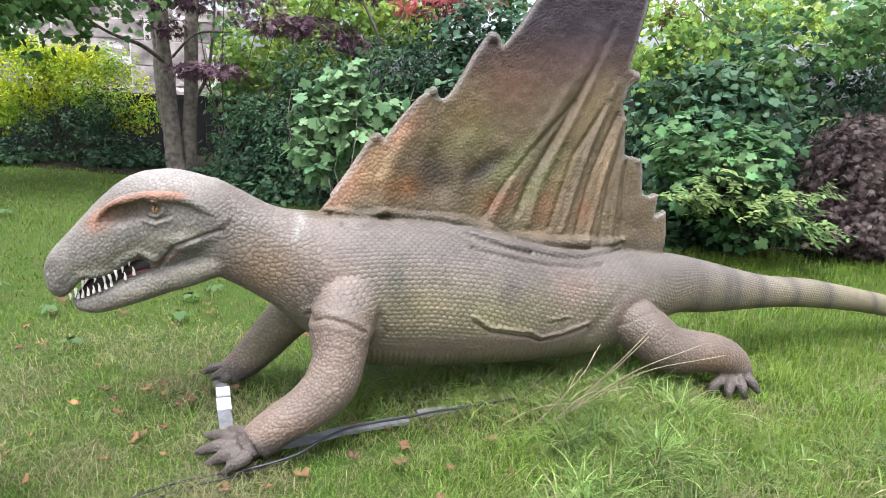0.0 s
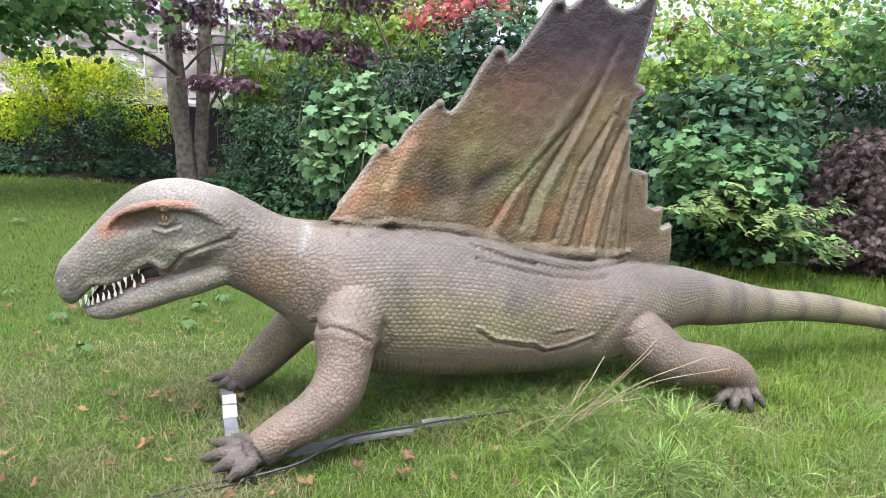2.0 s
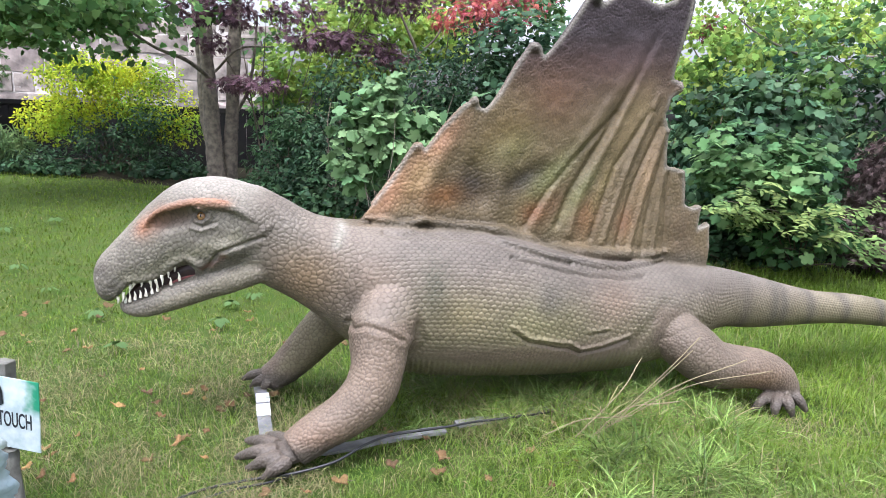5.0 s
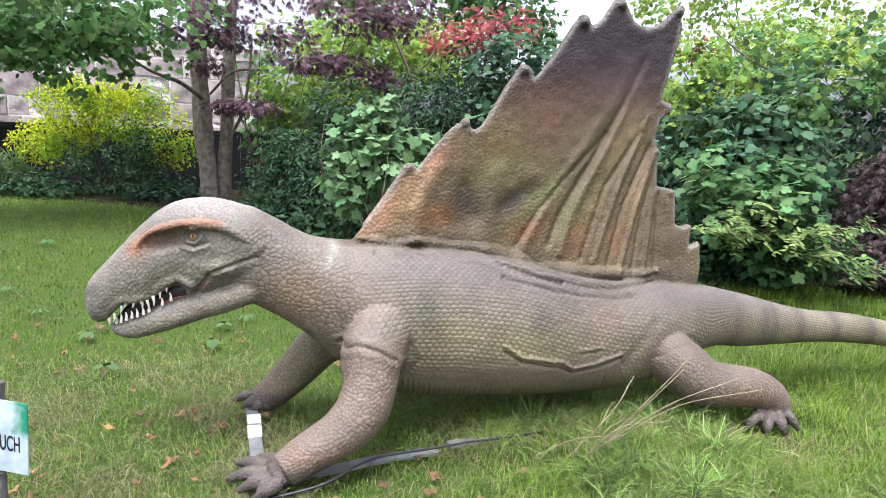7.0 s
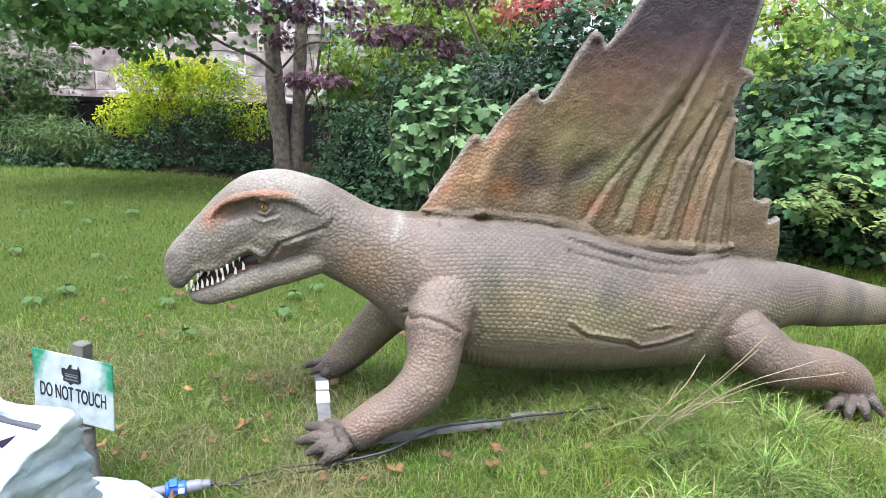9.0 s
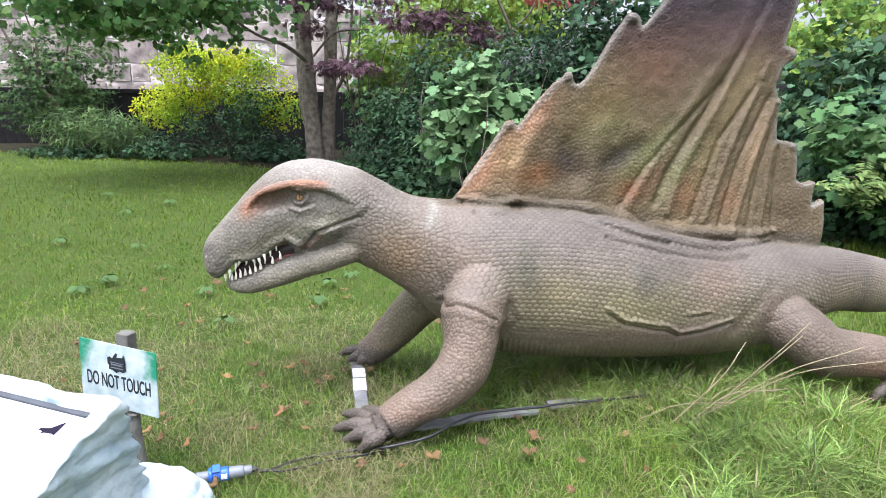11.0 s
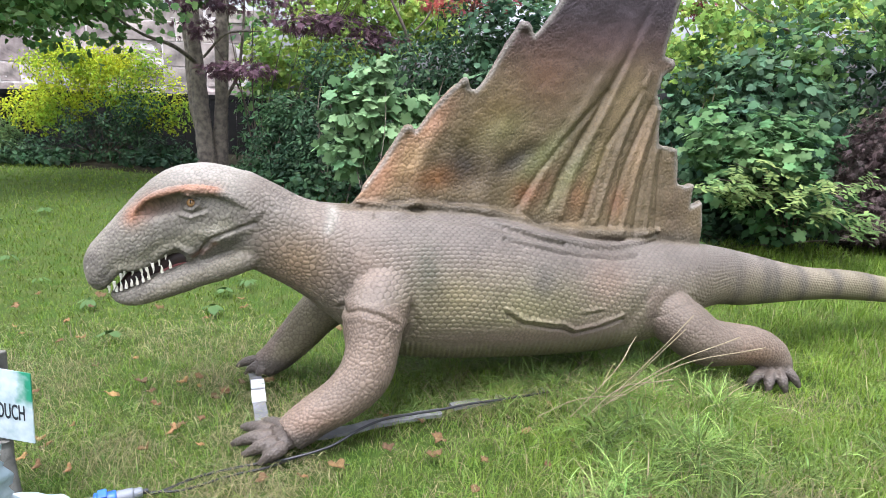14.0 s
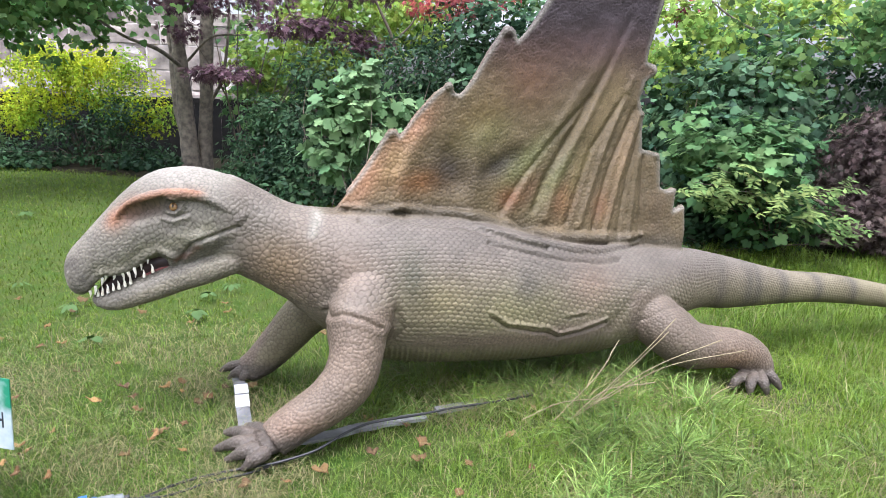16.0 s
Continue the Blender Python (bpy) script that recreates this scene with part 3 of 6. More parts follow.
# forms pressed into or raised from the surface, both sides alike: points (x, distance from the spine's plane, z), reach, height
FORMS = [
    ([(-0.764, 0.115, 0.813), (-0.711, 0.120, 0.830), (-0.666, 0.125, 0.843)], 0.030, -0.026),
    ([(-0.666, 0.120, 0.838), (-0.654, 0.124, 0.819), (-0.630, 0.126, 0.815), (-0.610, 0.130, 0.832), (-0.602, 0.130, 0.848)], 0.006, 0.009), ([(-0.662, 0.120, 0.851), (-0.637, 0.126, 0.866), (-0.606, 0.130, 0.856)], 0.005, 0.009),
    ([(-0.674, 0.120, 0.801), (-0.635, 0.125, 0.786), (-0.587, 0.130, 0.803)], 0.008, 0.006), ([(-0.670, 0.120, 0.814), (-0.635, 0.125, 0.800), (-0.591, 0.130, 0.817)], 0.005, -0.006),
    ([(-0.641, 0.100, 0.629), (-0.581, 0.130, 0.705), (-0.522, 0.130, 0.732), (-0.428, 0.125, 0.766)], 0.007, -0.012),
    ([(-0.954, 0.070, 0.534), (-0.894, 0.088, 0.601), (-0.844, 0.096, 0.602), (-0.798, 0.100, 0.615), (-0.752, 0.110, 0.659), (-0.700, 0.120, 0.686), (-0.651, 0.120, 0.660)], 0.013, 0.013),
    ([shut(q, 3.2) for q in ((-0.913, 0.045, 0.495), (-0.839, 0.060, 0.526), (-0.754, 0.078, 0.578), (-0.671, 0.090, 0.614))], 0.010, 0.010),
    ([(-0.009, 0.043, 0.793), (0.064, 0.044, 0.777), (0.142, 0.043, 0.795), (0.211, 0.043, 0.779), (0.303, 0.044, 0.767), (0.393, 0.043, 0.758), (0.511, 0.044, 0.729), (0.593, 0.043, 0.707), (0.658, 0.054, 0.685), (0.761, 0.044, 0.658)], 0.009, -0.018),
    ([(-0.429, 0.120, 0.792), (-0.406, 0.115, 0.812)], 0.012, 0.008), ([(-1.016, 0.030, 0.619), (-1.011, 0.035, 0.607)], 0.007, -0.012),
    ([(0.498, 0.125, 0.703), (0.598, 0.142, 0.673), (0.689, 0.141, 0.646), (0.799, 0.13, 0.621), (0.878, 0.127, 0.607), (1.01, 0.109, 0.591), (1.115, 0.074, 0.591)], 0.010, -0.024),
    ([(-0.178, 0.030, 0.836), (-0.154, 0.140, 0.769), (-0.168, 0.180, 0.692), (-0.147, 0.180, 0.583), (-0.121, 0.160, 0.477)], 0.010, -0.006),
    ([(-0.146, 0.200, 0.484), (-0.074, 0.250, 0.514), (-0.005, 0.270, 0.505), (0.055, 0.270, 0.473), (0.099, 0.250, 0.420)], 0.013, 0.010),
    ([(-0.138, 0.220, 0.466), (-0.066, 0.270, 0.497), (0.004, 0.290, 0.486), (0.068, 0.280, 0.443)], 0.006, -0.008),
    ([(-0.131, 0.230, 0.447), (-0.061, 0.280, 0.478), (0.009, 0.300, 0.465), (0.080, 0.290, 0.413)], 0.012, 0.008),
    ([(0.127, 0.260, 0.467), (0.152, 0.250, 0.396), (0.123, 0.240, 0.336)], 0.016, -0.012),
    ([(0.499, 0.280, 0.442), (0.574, 0.270, 0.394), (0.670, 0.265, 0.375), (0.748, 0.260, 0.358), (0.803, 0.250, 0.325), (0.894, 0.250, 0.336), (1.023, 0.240, 0.365)], 0.008, 0.012),
    ([(0.502, 0.280, 0.415), (0.576, 0.270, 0.366), (0.672, 0.265, 0.344), (0.742, 0.260, 0.329), (0.806, 0.250, 0.296), (0.902, 0.250, 0.311), (1.026, 0.240, 0.341)], 0.006, -0.016),
    ([(0.832, 0.260, 0.385), (0.924, 0.260, 0.386)], 0.006, -0.008), ([(0.830, 0.260, 0.402), (0.922, 0.260, 0.403)], 0.008, 0.007),
        ([(1.052, 0.200, 0.315), (1.130, 0.200, 0.411), (1.197, 0.200, 0.483)], 0.03, -0.012),
    ([(1.193, 0.240, 0.329), (1.247, 0.250, 0.372), (1.310, 0.250, 0.402), (1.398, 0.230, 0.396), (1.465, 0.200, 0.358)], 0.007, -0.006),
    ([(1.179, 0.240, 0.354), (1.236, 0.250, 0.397), (1.306, 0.250, 0.429), (1.402, 0.230, 0.421)], 0.010, 0.003),
]
# the sail's ribs and hollows: points (x, z), reach, height
RIBS = [
    ([(1.119, 1.600), (1.052, 1.445), (0.909, 1.168), (0.777, 0.946), (0.722, 0.796)], 0.016, -0.016), ([(1.157, 1.602), (1.079, 1.469), (0.946, 1.176), (0.822, 0.928), (0.776, 0.759)], 0.018, 0.009),
    ([(1.082, 1.597), (1.018, 1.473), (0.854, 1.208), (0.715, 0.997), (0.611, 0.784)], 0.024, 0.008), ([(0.959, 1.275), (0.770, 1.068), (0.660, 0.926), (0.578, 0.796)], 0.014, -0.010),
    ([(1.124, 1.285), (0.974, 1.048), (0.880, 0.739)], 0.014, -0.010), ([(1.153, 1.355), (1.028, 1.025), (0.939, 0.721)], 0.014, 0.010),
    ([(1.182, 1.241), (1.073, 0.978), (1.005, 0.698)], 0.012, -0.010), ([(1.203, 1.206), (1.131, 0.954), (1.070, 0.683)], 0.013, 0.010),
    ([(1.216, 1.147), (1.166, 0.930), (1.131, 0.672)], 0.011, -0.009), ([(1.225, 1.124), (1.207, 0.906), (1.191, 0.666)], 0.011, 0.010), ([(1.244, 1.028), (1.243, 0.881), (1.246, 0.660)], 0.010, -0.010),
    ([(0.341, 1.026), (0.382, 0.924)], 0.045, -0.014), ([(0.221, 1.102), (0.165, 0.968), (0.144, 0.832)], 0.035, 0.012), ([(0.511, 0.960), (0.626, 1.031)], 0.04, -0.010),
    ([(0.477, 1.085), (0.455, 0.902), (0.440, 0.785)], 0.04, 0.010), ([(1.299, 0.980), (1.330, 0.807), (1.345, 0.628)], 0.02, 0.006)]


def statue():
    me = statue_blank()
    n = len(me.vertices)
    p = np.zeros(n * 3, np.float32)
    me.vertices.foreach_get("co", p)
    p = p.reshape(-1, 3).astype(float)
    nor = np.zeros(n * 3, np.float32)
    me.vertices.foreach_get("normal", nor)
    nor = nor.reshape(-1, 3).astype(float)
    x, y, z = p.T
    off = np.abs(y - spine_y(x))
    flat = np.stack([x, z], 1)
    folded = np.stack([x, off, z], 1)
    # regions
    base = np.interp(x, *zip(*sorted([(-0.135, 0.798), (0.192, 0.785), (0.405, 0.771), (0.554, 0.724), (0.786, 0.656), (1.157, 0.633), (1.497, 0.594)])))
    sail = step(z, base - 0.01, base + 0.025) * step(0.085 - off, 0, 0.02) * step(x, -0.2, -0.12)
    head = step(-x, 0.40, 0.52) * step(z, 0.3, 0.4)
    tail = step(x, 1.45, 1.75) * step(0.17 - off, 0, 0.03)
    limb = np.clip(step(0.40 - z, 0, 0.1) * step(off, 0.22, 0.27), 0, 1)
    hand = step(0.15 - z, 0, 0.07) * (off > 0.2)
    thigh = step(off, 0.20, 0.24) * step(0.50 - z, 0, 0.07) * step(x, 1.12, 1.18) * step(1.56 - x, 0, 0.06)
    upper_arm = step(off, 0.21, 0.25) * step(0.54 - z, 0, 0.06) * step(0.15 - x, 0, 0.05) * step(x, -0.30, -0.15)
    limb = np.maximum(limb, np.maximum(thigh, upper_arm))
    neck = step(-x, -0.05, 0.12) * (1 - head)
    # plates
    size = 0.0200 + 0.0008 * neck
    for mask, s in ((head, 0.0172), (tail, 0.0165), (limb, 0.0178), (hand, 0.0165), (sail, 0.0180)):
        size = size * (1 - mask) + s * mask
    size = size * (1 - 0.30 * sail * step(z + 0.25 * x, 1.0, 1.5))
    rows = np.asarray(BODY)
    order = np.argsort(rows[:, 0])
    mid = np.interp(x, rows[order, 0], rows[order, 2])
    girth = np.interp(x, rows[order, 0], (rows[order, 3] + rows[order, 4]) / 2)
    around = np.arctan2(off, z - mid)
    # the rows lie closer together along the back
    arc = (0.92 * around + 0.60 * (1 - np.exp(-around / 0.6))) * girth + 0.006 * (fractal(p, 0.2, 61) - 0.5)
    brick = np.clip((1 - head) * (1 - limb) * (1 - sail) * (1 - neck), 0, 1)
    long = 0.0255 - 0.0075 * tail
    gap_b, plate_b = bricks(x / long + 0.4 * fractal(p, 0.3, 62), arc / (long * 0.68) + 40)
    gap, plate = scales(p, size, brick < 0.98)
    e = np.clip(gap / 0.30, 0, 1) ** 0.65 * (1 - brick) + np.clip(gap_b / 0.28, 0, 1) ** 0.65 * brick
    g = np.random.default_rng(9)
    lift = g.random(plate.max() + 1)[plate] * (1 - brick) + g.random(100003)[plate_b] * brick
    rim = line_distance(flat, SAIL + SAIL[:1])
    amp = 0.0046 - 0.0008 * (1 - brick) - 0.0010 * tail - 0.0026 * step(z, 0.98, 1.35) * step(rim, 0.03, 0.16) * sail - 0.0004 * head
    lump = amp * (e - 1) + 0.0010 * (lift - 0.5)
    # the rows of plates lap over one another
    t = arc / (long * 0.68)
    lump += 0.0014 * brick * (0.5 - (t - np.floor(t)))
    # ribbed underside
    under = step(0.325 - z, 0, 0.03) * step(x, -0.1, 0.05) * step(1.15 - x, 0, 0.2) * (1 - limb) * (off > 0.05)
    lump = lump * (1 - under) + under * 0.003 * np.sin(x * 2 * np.pi / 0.021)
    lump += 0.008 * (fractal(p, 0.25, 5) - 0.5) * (1 - sail) * (1 - head)
    wob = flat + 0.008 * np.stack([fractal(p, 0.05, 71), fractal(p, 0.05, 73)], 1) - 0.004
    for pts, reach, height in FORMS:
        lump += (0.62 + 0.38 * head) * height * np.exp(-(line_distance(wob, [(a, c) for a, _, c in pts]) / reach) ** 2) * (1 - sail) * step(off, 0.03, 0.07)
    bulge = np.zeros(n)
    for pts, reach, height in RIBS:
        bulge += 1.15 * height * np.exp(-(line_distance(flat, pts) / reach) ** 2)
    bulge *= 1 - 0.8 * step(z, 1.141, 1.523)
    bulge += 0.006 * (fractal(np.stack([x, z, 0 * x], 1), 0.09, 15) - 0.5) * 2
    bulge *= sail * step(rim, 0.0, 0.03)
    # ribs swell towards the side that faces the path and sink on the other
    q = p + nor * lump[:, None]
    q[:, 1] -= bulge
    # airbrushed paint, with some shade worked into the colour
    rgb = np.array((0.235, 0.195, 0.175))[None].repeat(n, 0)

    def paint(mask, colour):
        m = np.clip(mask, 0, 1)[:, None]
        rgb[:] = rgb * (1 - m) + np.array(colour) * m

    def blob(c, rx, rz, turn=0.0):
        dx, dz = x - c[0], z - c[1]
        ct, s = math.cos(turn), math.sin(turn)
        return np.exp(-(((dx * ct + dz * s) / rx) ** 2 + ((dz * ct - dx * s) / rz) ** 2))

    soft = fractal(p, 0.3, 31)
    body = (1 - sail) * (1 - head) * (1 - limb)
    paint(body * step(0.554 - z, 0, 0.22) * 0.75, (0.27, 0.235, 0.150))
    for c, rx, rz, a, colour in (((0.274, 0.502), 0.16, 0.09, 0.6, (0.37, 0.31, 0.17)), ((0.612, 0.456), 0.18, 0.10, 0.8, (0.34, 0.305, 0.175)), ((0.184, 0.600), 0.06, 0.12, 0.75, (0.13, 0.125, 0.095)), ((0.650, 0.546), 0.08, 0.09, 0.75, (0.14, 0.125, 0.12)), ((0.351, 0.683), 0.10, 0.07, 0.3, (0.17, 0.145, 0.14)),
                                ((0.945, 0.529), 0.10, 0.12, 0.7, (0.33, 0.235, 0.19)), ((-0.046, 0.621), 0.10, 0.09, 0.4, (0.29, 0.20, 0.16)), ((-0.290, 0.630), 0.12, 0.12, 0.8, (0.33, 0.225, 0.14)), ((-0.382, 0.791), 0.14, 0.09, 0.3, (0.30, 0.28, 0.26)), ((-0.017, 0.377), 0.07, 0.08, 0.4, (0.30, 0.205, 0.155))):
        paint(blob(c, rx, rz) * a * (1 - sail) * (1 - head), colour)
    paint(blob((1.229, 0.461), 0.10, 0.09) * (1 - sail) * 0.7, (0.215, 0.185, 0.165))
    # back below the sail painted darker to offset the sky light it catches
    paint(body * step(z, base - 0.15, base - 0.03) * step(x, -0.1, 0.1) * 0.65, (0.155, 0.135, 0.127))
    paint(limb * 0.75, (0.245, 0.180, 0.145))
    paint(thigh * 0.7, (0.180, 0.142, 0.118))
    paint(limb * blob((1.607, 0.171), 0.12, 0.05) * 0.8, (0.32, 0.20, 0.14))
    paint(limb * blob((-0.228, 0.129), 0.12, 0.06) * 0.5, (0.31, 0.195, 0.15))
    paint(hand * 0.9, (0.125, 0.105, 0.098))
    # tail bands
    bands = np.zeros(n)
    for c in ((1.682, 0.435), (1.911, 0.415), (1.857, 0.375), (2.080, 0.346), (2.315, 0.316), (2.563, 0.284), (2.917, 0.228), (3.201, 0.181)):
        bands = np.maximum(bands, np.exp(-((x - c[0]) / 0.035) ** 2))
    paint(tail * bands * 0.8, (0.13, 0.115, 0.105))
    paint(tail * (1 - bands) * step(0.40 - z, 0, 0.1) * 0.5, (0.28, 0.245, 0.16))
    # head: orange brow, socket with the brow's shade painted in, pale crown and lips
    paint(head * 0.9, (0.295, 0.268, 0.245))
    paint(head * step(z, 0.895, 0.954) * 0.7, (0.43, 0.395, 0.38))
    paint(head * step(0.550 + 0.5 * (x + 0.75) - z, 0, 0.03) * 0.55, (0.42, 0.37, 0.29))
    brow = line_distance(folded, [(-0.838, 0.090, 0.793), (-0.788, 0.115, 0.838), (-0.719, 0.135, 0.869), (-0.631, 0.145, 0.895), (-0.556, 0.145, 0.895)])
    paint(head * np.exp(-(brow / (0.027 + 0.012 * step(-0.729 - x, 0, 0.06))) ** 2) * 0.9, (0.41, 0.19, 0.115))
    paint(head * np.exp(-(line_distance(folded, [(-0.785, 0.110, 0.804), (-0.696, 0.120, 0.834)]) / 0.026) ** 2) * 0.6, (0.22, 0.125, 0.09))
    paint(head * np.exp(-(line_distance(folded, [(-0.894, 0.088, 0.610), (-0.839, 0.096, 0.619), (-0.741, 0.110, 0.684), (-0.642, 0.120, 0.706), (-0.522, 0.130, 0.759)]) / 0.030) ** 2) * 0.6, (0.40, 0.37, 0.28))
    paint(head * np.exp(-(line_distance(folded, [(-0.648, 0.100, 0.638), (-0.594, 0.120, 0.659), (-0.566, 0.130, 0.686)]) / 0.013) ** 2) * 0.9, (0.38, 0.20, 0.17))
    paint(head * np.exp(-(line_distance(folded, [(-1.019, 0.030, 0.610), (-0.987, 0.060, 0.634)]) / 0.03) ** 2) * 0.5, (0.12, 0.105, 0.105))
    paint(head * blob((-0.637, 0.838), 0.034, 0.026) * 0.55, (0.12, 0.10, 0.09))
    # sail
    paint(sail, (0.235, 0.185, 0.125))
    paint(sail * step(z, 1.245, 1.532) * 0.9, (0.20, 0.125, 0.105))
    for c, rx, rz, turn, a, colour in (
            ((0.026, 0.944), 0.13, 0.05, 0.85, 0.95, (0.66, 0.40, 0.30)), ((0.197, 1.134), 0.12, 0.05, 0.85, 0.9, (0.58, 0.35, 0.25)), ((0.114, 0.989), 0.10, 0.05, 0.9, 0.75, (0.50, 0.36, 0.23)), ((0.231, 0.923), 0.10, 0.05, 0.2, 0.7, (0.38, 0.185, 0.095)),
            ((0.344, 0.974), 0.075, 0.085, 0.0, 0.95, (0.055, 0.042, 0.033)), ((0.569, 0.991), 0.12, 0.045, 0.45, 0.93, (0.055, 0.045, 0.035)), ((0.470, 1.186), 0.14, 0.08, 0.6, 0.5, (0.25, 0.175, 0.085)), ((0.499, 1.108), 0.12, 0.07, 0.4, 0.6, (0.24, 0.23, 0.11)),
            ((0.678, 0.997), 0.05, 0.17, -0.75, 0.7, (0.235, 0.25, 0.125)), ((0.809, 0.927), 0.04, 0.15, -0.6, 0.65, (0.25, 0.265, 0.14)), ((0.700, 0.891), 0.05, 0.07, -0.5, 0.45, (0.25, 0.13, 0.085)), ((0.605, 0.851), 0.06, 0.05, 0, 0.6, (0.29, 0.12, 0.065)),
            ((0.857, 0.832), 0.05, 0.08, -0.3, 0.55, (0.34, 0.155, 0.09)), ((1.042, 0.807), 0.045, 0.07, -0.2, 0.55, (0.35, 0.175, 0.11)), ((0.931, 0.976), 0.03, 0.16, -0.4, 0.65, (0.38, 0.31, 0.18)), ((1.132, 1.027), 0.04, 0.18, -0.25, 0.75, (0.46, 0.34, 0.24)), ((1.040, 1.236), 0.05, 0.2, -0.4, 0.6, (0.40, 0.31, 0.20)),
            ((0.835, 1.387), 0.10, 0.16, -0.6, 0.5, (0.14, 0.095, 0.08)), ((0.670, 1.336), 0.12, 0.12, -0.5, 0.45, (0.26, 0.125, 0.085)), ((0.896, 1.500), 0.2, 0.08, 0.1, 0.4, (0.23, 0.115, 0.09)), ((1.332, 0.756), 0.07, 0.14, 0.0, 0.6, (0.23, 0.17, 0.13)), ((1.403, 0.653), 0.08, 0.05, 0.0, 0.5, (0.24, 0.20, 0.17))):
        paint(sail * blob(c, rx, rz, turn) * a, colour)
    paint(sail * step(z, 1.30, 1.62) * 0.92, (0.062, 0.048, 0.062))
    paint(sail * np.exp(-(rim / 0.011) ** 2) * 0.75 * step(z, base + 0.06, base + 0.1), (0.40, 0.375, 0.36))
    # darker grey-brown towards the sail's foot
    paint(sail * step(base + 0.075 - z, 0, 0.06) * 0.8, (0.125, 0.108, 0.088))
    # the pale smear at the neck seam
    paint(np.exp(-(line_distance(folded, [(-0.172, 0.040, 0.834), (-0.168, 0.120, 0.791), (-0.178, 0.150, 0.749)]) / 0.02) ** 2) * 0.5, (0.52, 0.51, 0.49))
    # dark wash in the grooves; deep also paints crease shade to strengthen the relief
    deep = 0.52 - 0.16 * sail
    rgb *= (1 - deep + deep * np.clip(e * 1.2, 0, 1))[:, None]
    # dust and wear
    rgb *= (0.90 + 0.2 * lift)[:, None]
    rgb *= (0.80 + 0.40 * fractal(p, 0.12, 9))[:, None]
    rgb *= (0.85 + 0.3 * soft)[:, None]
    grey = rgb.mean(1, keepdims=True)
    rgb = np.clip(grey + (rgb - grey) * (1 + 0.32 * sail[:, None]), 0.01, 1)
    rgb *= np.array((0.555, 0.55, 0.48)) * (1 - 0.29 * sail)[:, None]
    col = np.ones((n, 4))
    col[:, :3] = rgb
    # teeth, mouth and eyes join the same mesh
    extra = bmesh.new()
    marks = []

    def mark(index):
        extra.faces.ensure_lookup_table()
        marks.append((index, len(extra.faces)))

    loft(extra, GAP, 20, 5, 2.2, upright=True)
    mark(2)
    loft(extra, TONGUE, 14, 5, 2.0, upright=True)
    mark(5)
    for rows in (UPPER, LOWER):
        for root, tip in rows:
            if rows is LOWER:
                # they stand between the upper ones
                root, tip = (root[0] + 0.009, *root[1:]), (tip[0] + 0.009, *tip[1:])
            else:
                # set in under the lip
                root, tip = (root[0], root[1] + 0.011, root[2] - 0.004), (tip[0], tip[1] + 0.007, tip[2] - 0.004)
            for a, b in ((root, tip), (mirrored(root), mirrored(tip))):
                a, b = Vector(a), Vector(b)
                b = a.lerp(b, 0.66)
                m = a.lerp(b, 0.5) + Vector((0.002, 0, 0))
                loft(extra, [(*q, k, k) for q, k in ((a + (a - b) * 0.3, 0.0058), (a, 0.0056), (m, 0.0038), (b, 0.0006))], 8, 3, up=(1, 0, 0))
    mark(1)
    for sgn in (1, -1):
        c = Vector((-0.639, 2.369, 0.837)) if sgn > 0 else Vector(mirrored((-0.639, 2.369, 0.837)))
        bmesh.ops.create_uvsphere(extra, u_segments=20, v_segments=14, radius=0.0155, matrix=Matrix.Translation(c))
    mark(3)
    for sgn in (1, -1):
        c = Vector((-0.637, 2.362, 0.840)) if sgn > 0 else Vector(mirrored((-0.637, 2.362, 0.840)))
        bmesh.ops.create_uvsphere(extra, u_segments=12, v_segments=8, radius=1.0, matrix=Matrix.Translation(c) @ Matrix.Diagonal((0.0040, 0.0095, 0.0095, 1)))
    mark(4)
    index = np.zeros(len(extra.faces), np.int32)
    lo = 0
    for m, hi in marks:
        index[lo:hi] = m
        lo = hi
    bmesh.ops.recalc_face_normals(extra, faces=extra.faces[:])
    extra.verts.index_update()
    more = np.array([v.co for v in extra.verts])
    rings = [[v.index for v in f.verts] for f in extra.faces]
    extra.free()
    quads = np.zeros(len(me.loops), np.int32)
    me.loops.foreach_get("vertex_index", quads)
    first = np.zeros(len(me.polygons), np.int32)
    me.polygons.foreach_get("loop_start", first)
    sizes = np.array([len(r) for r in rings])
    loops = np.concatenate([quads, np.concatenate(rings) + n])
    starts = np.concatenate([first, len(quads) + np.cumsum(sizes) - sizes])
    whole = bpy.data.meshes.new("dinosaur_statue")
    verts = np.concatenate([q, more])
    # the head is held a little up and turned from the path
    w = step(-verts[:, 0], 0.15, 0.52) * step(verts[:, 2], 0.33, 0.40)
    turn = radians(4.0) * w
    dx, dy = verts[:, 0] + 0.2, verts[:, 1] - spine_y(-0.2)
    verts[:, 0] = -0.2 + dx * np.cos(turn) + dy * np.sin(turn)
    verts[:, 1] = spine_y(-0.2) - dx * np.sin(turn) + dy * np.cos(turn)
    verts[:, 2] += 0.012 * w
    whole.vertices.add(len(verts))
    whole.vertices.foreach_set("co", verts.astype(np.float32).ravel())
    whole.loops.add(len(loops))
    whole.loops.foreach_set("vertex_index", loops.astype(np.int32))
    whole.polygons.add(len(starts))
    whole.polygons.foreach_set("loop_start", starts.astype(np.int32))
    whole.update(calc_edges=True)
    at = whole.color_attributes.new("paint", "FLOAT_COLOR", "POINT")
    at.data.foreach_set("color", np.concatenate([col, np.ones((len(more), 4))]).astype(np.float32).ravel())
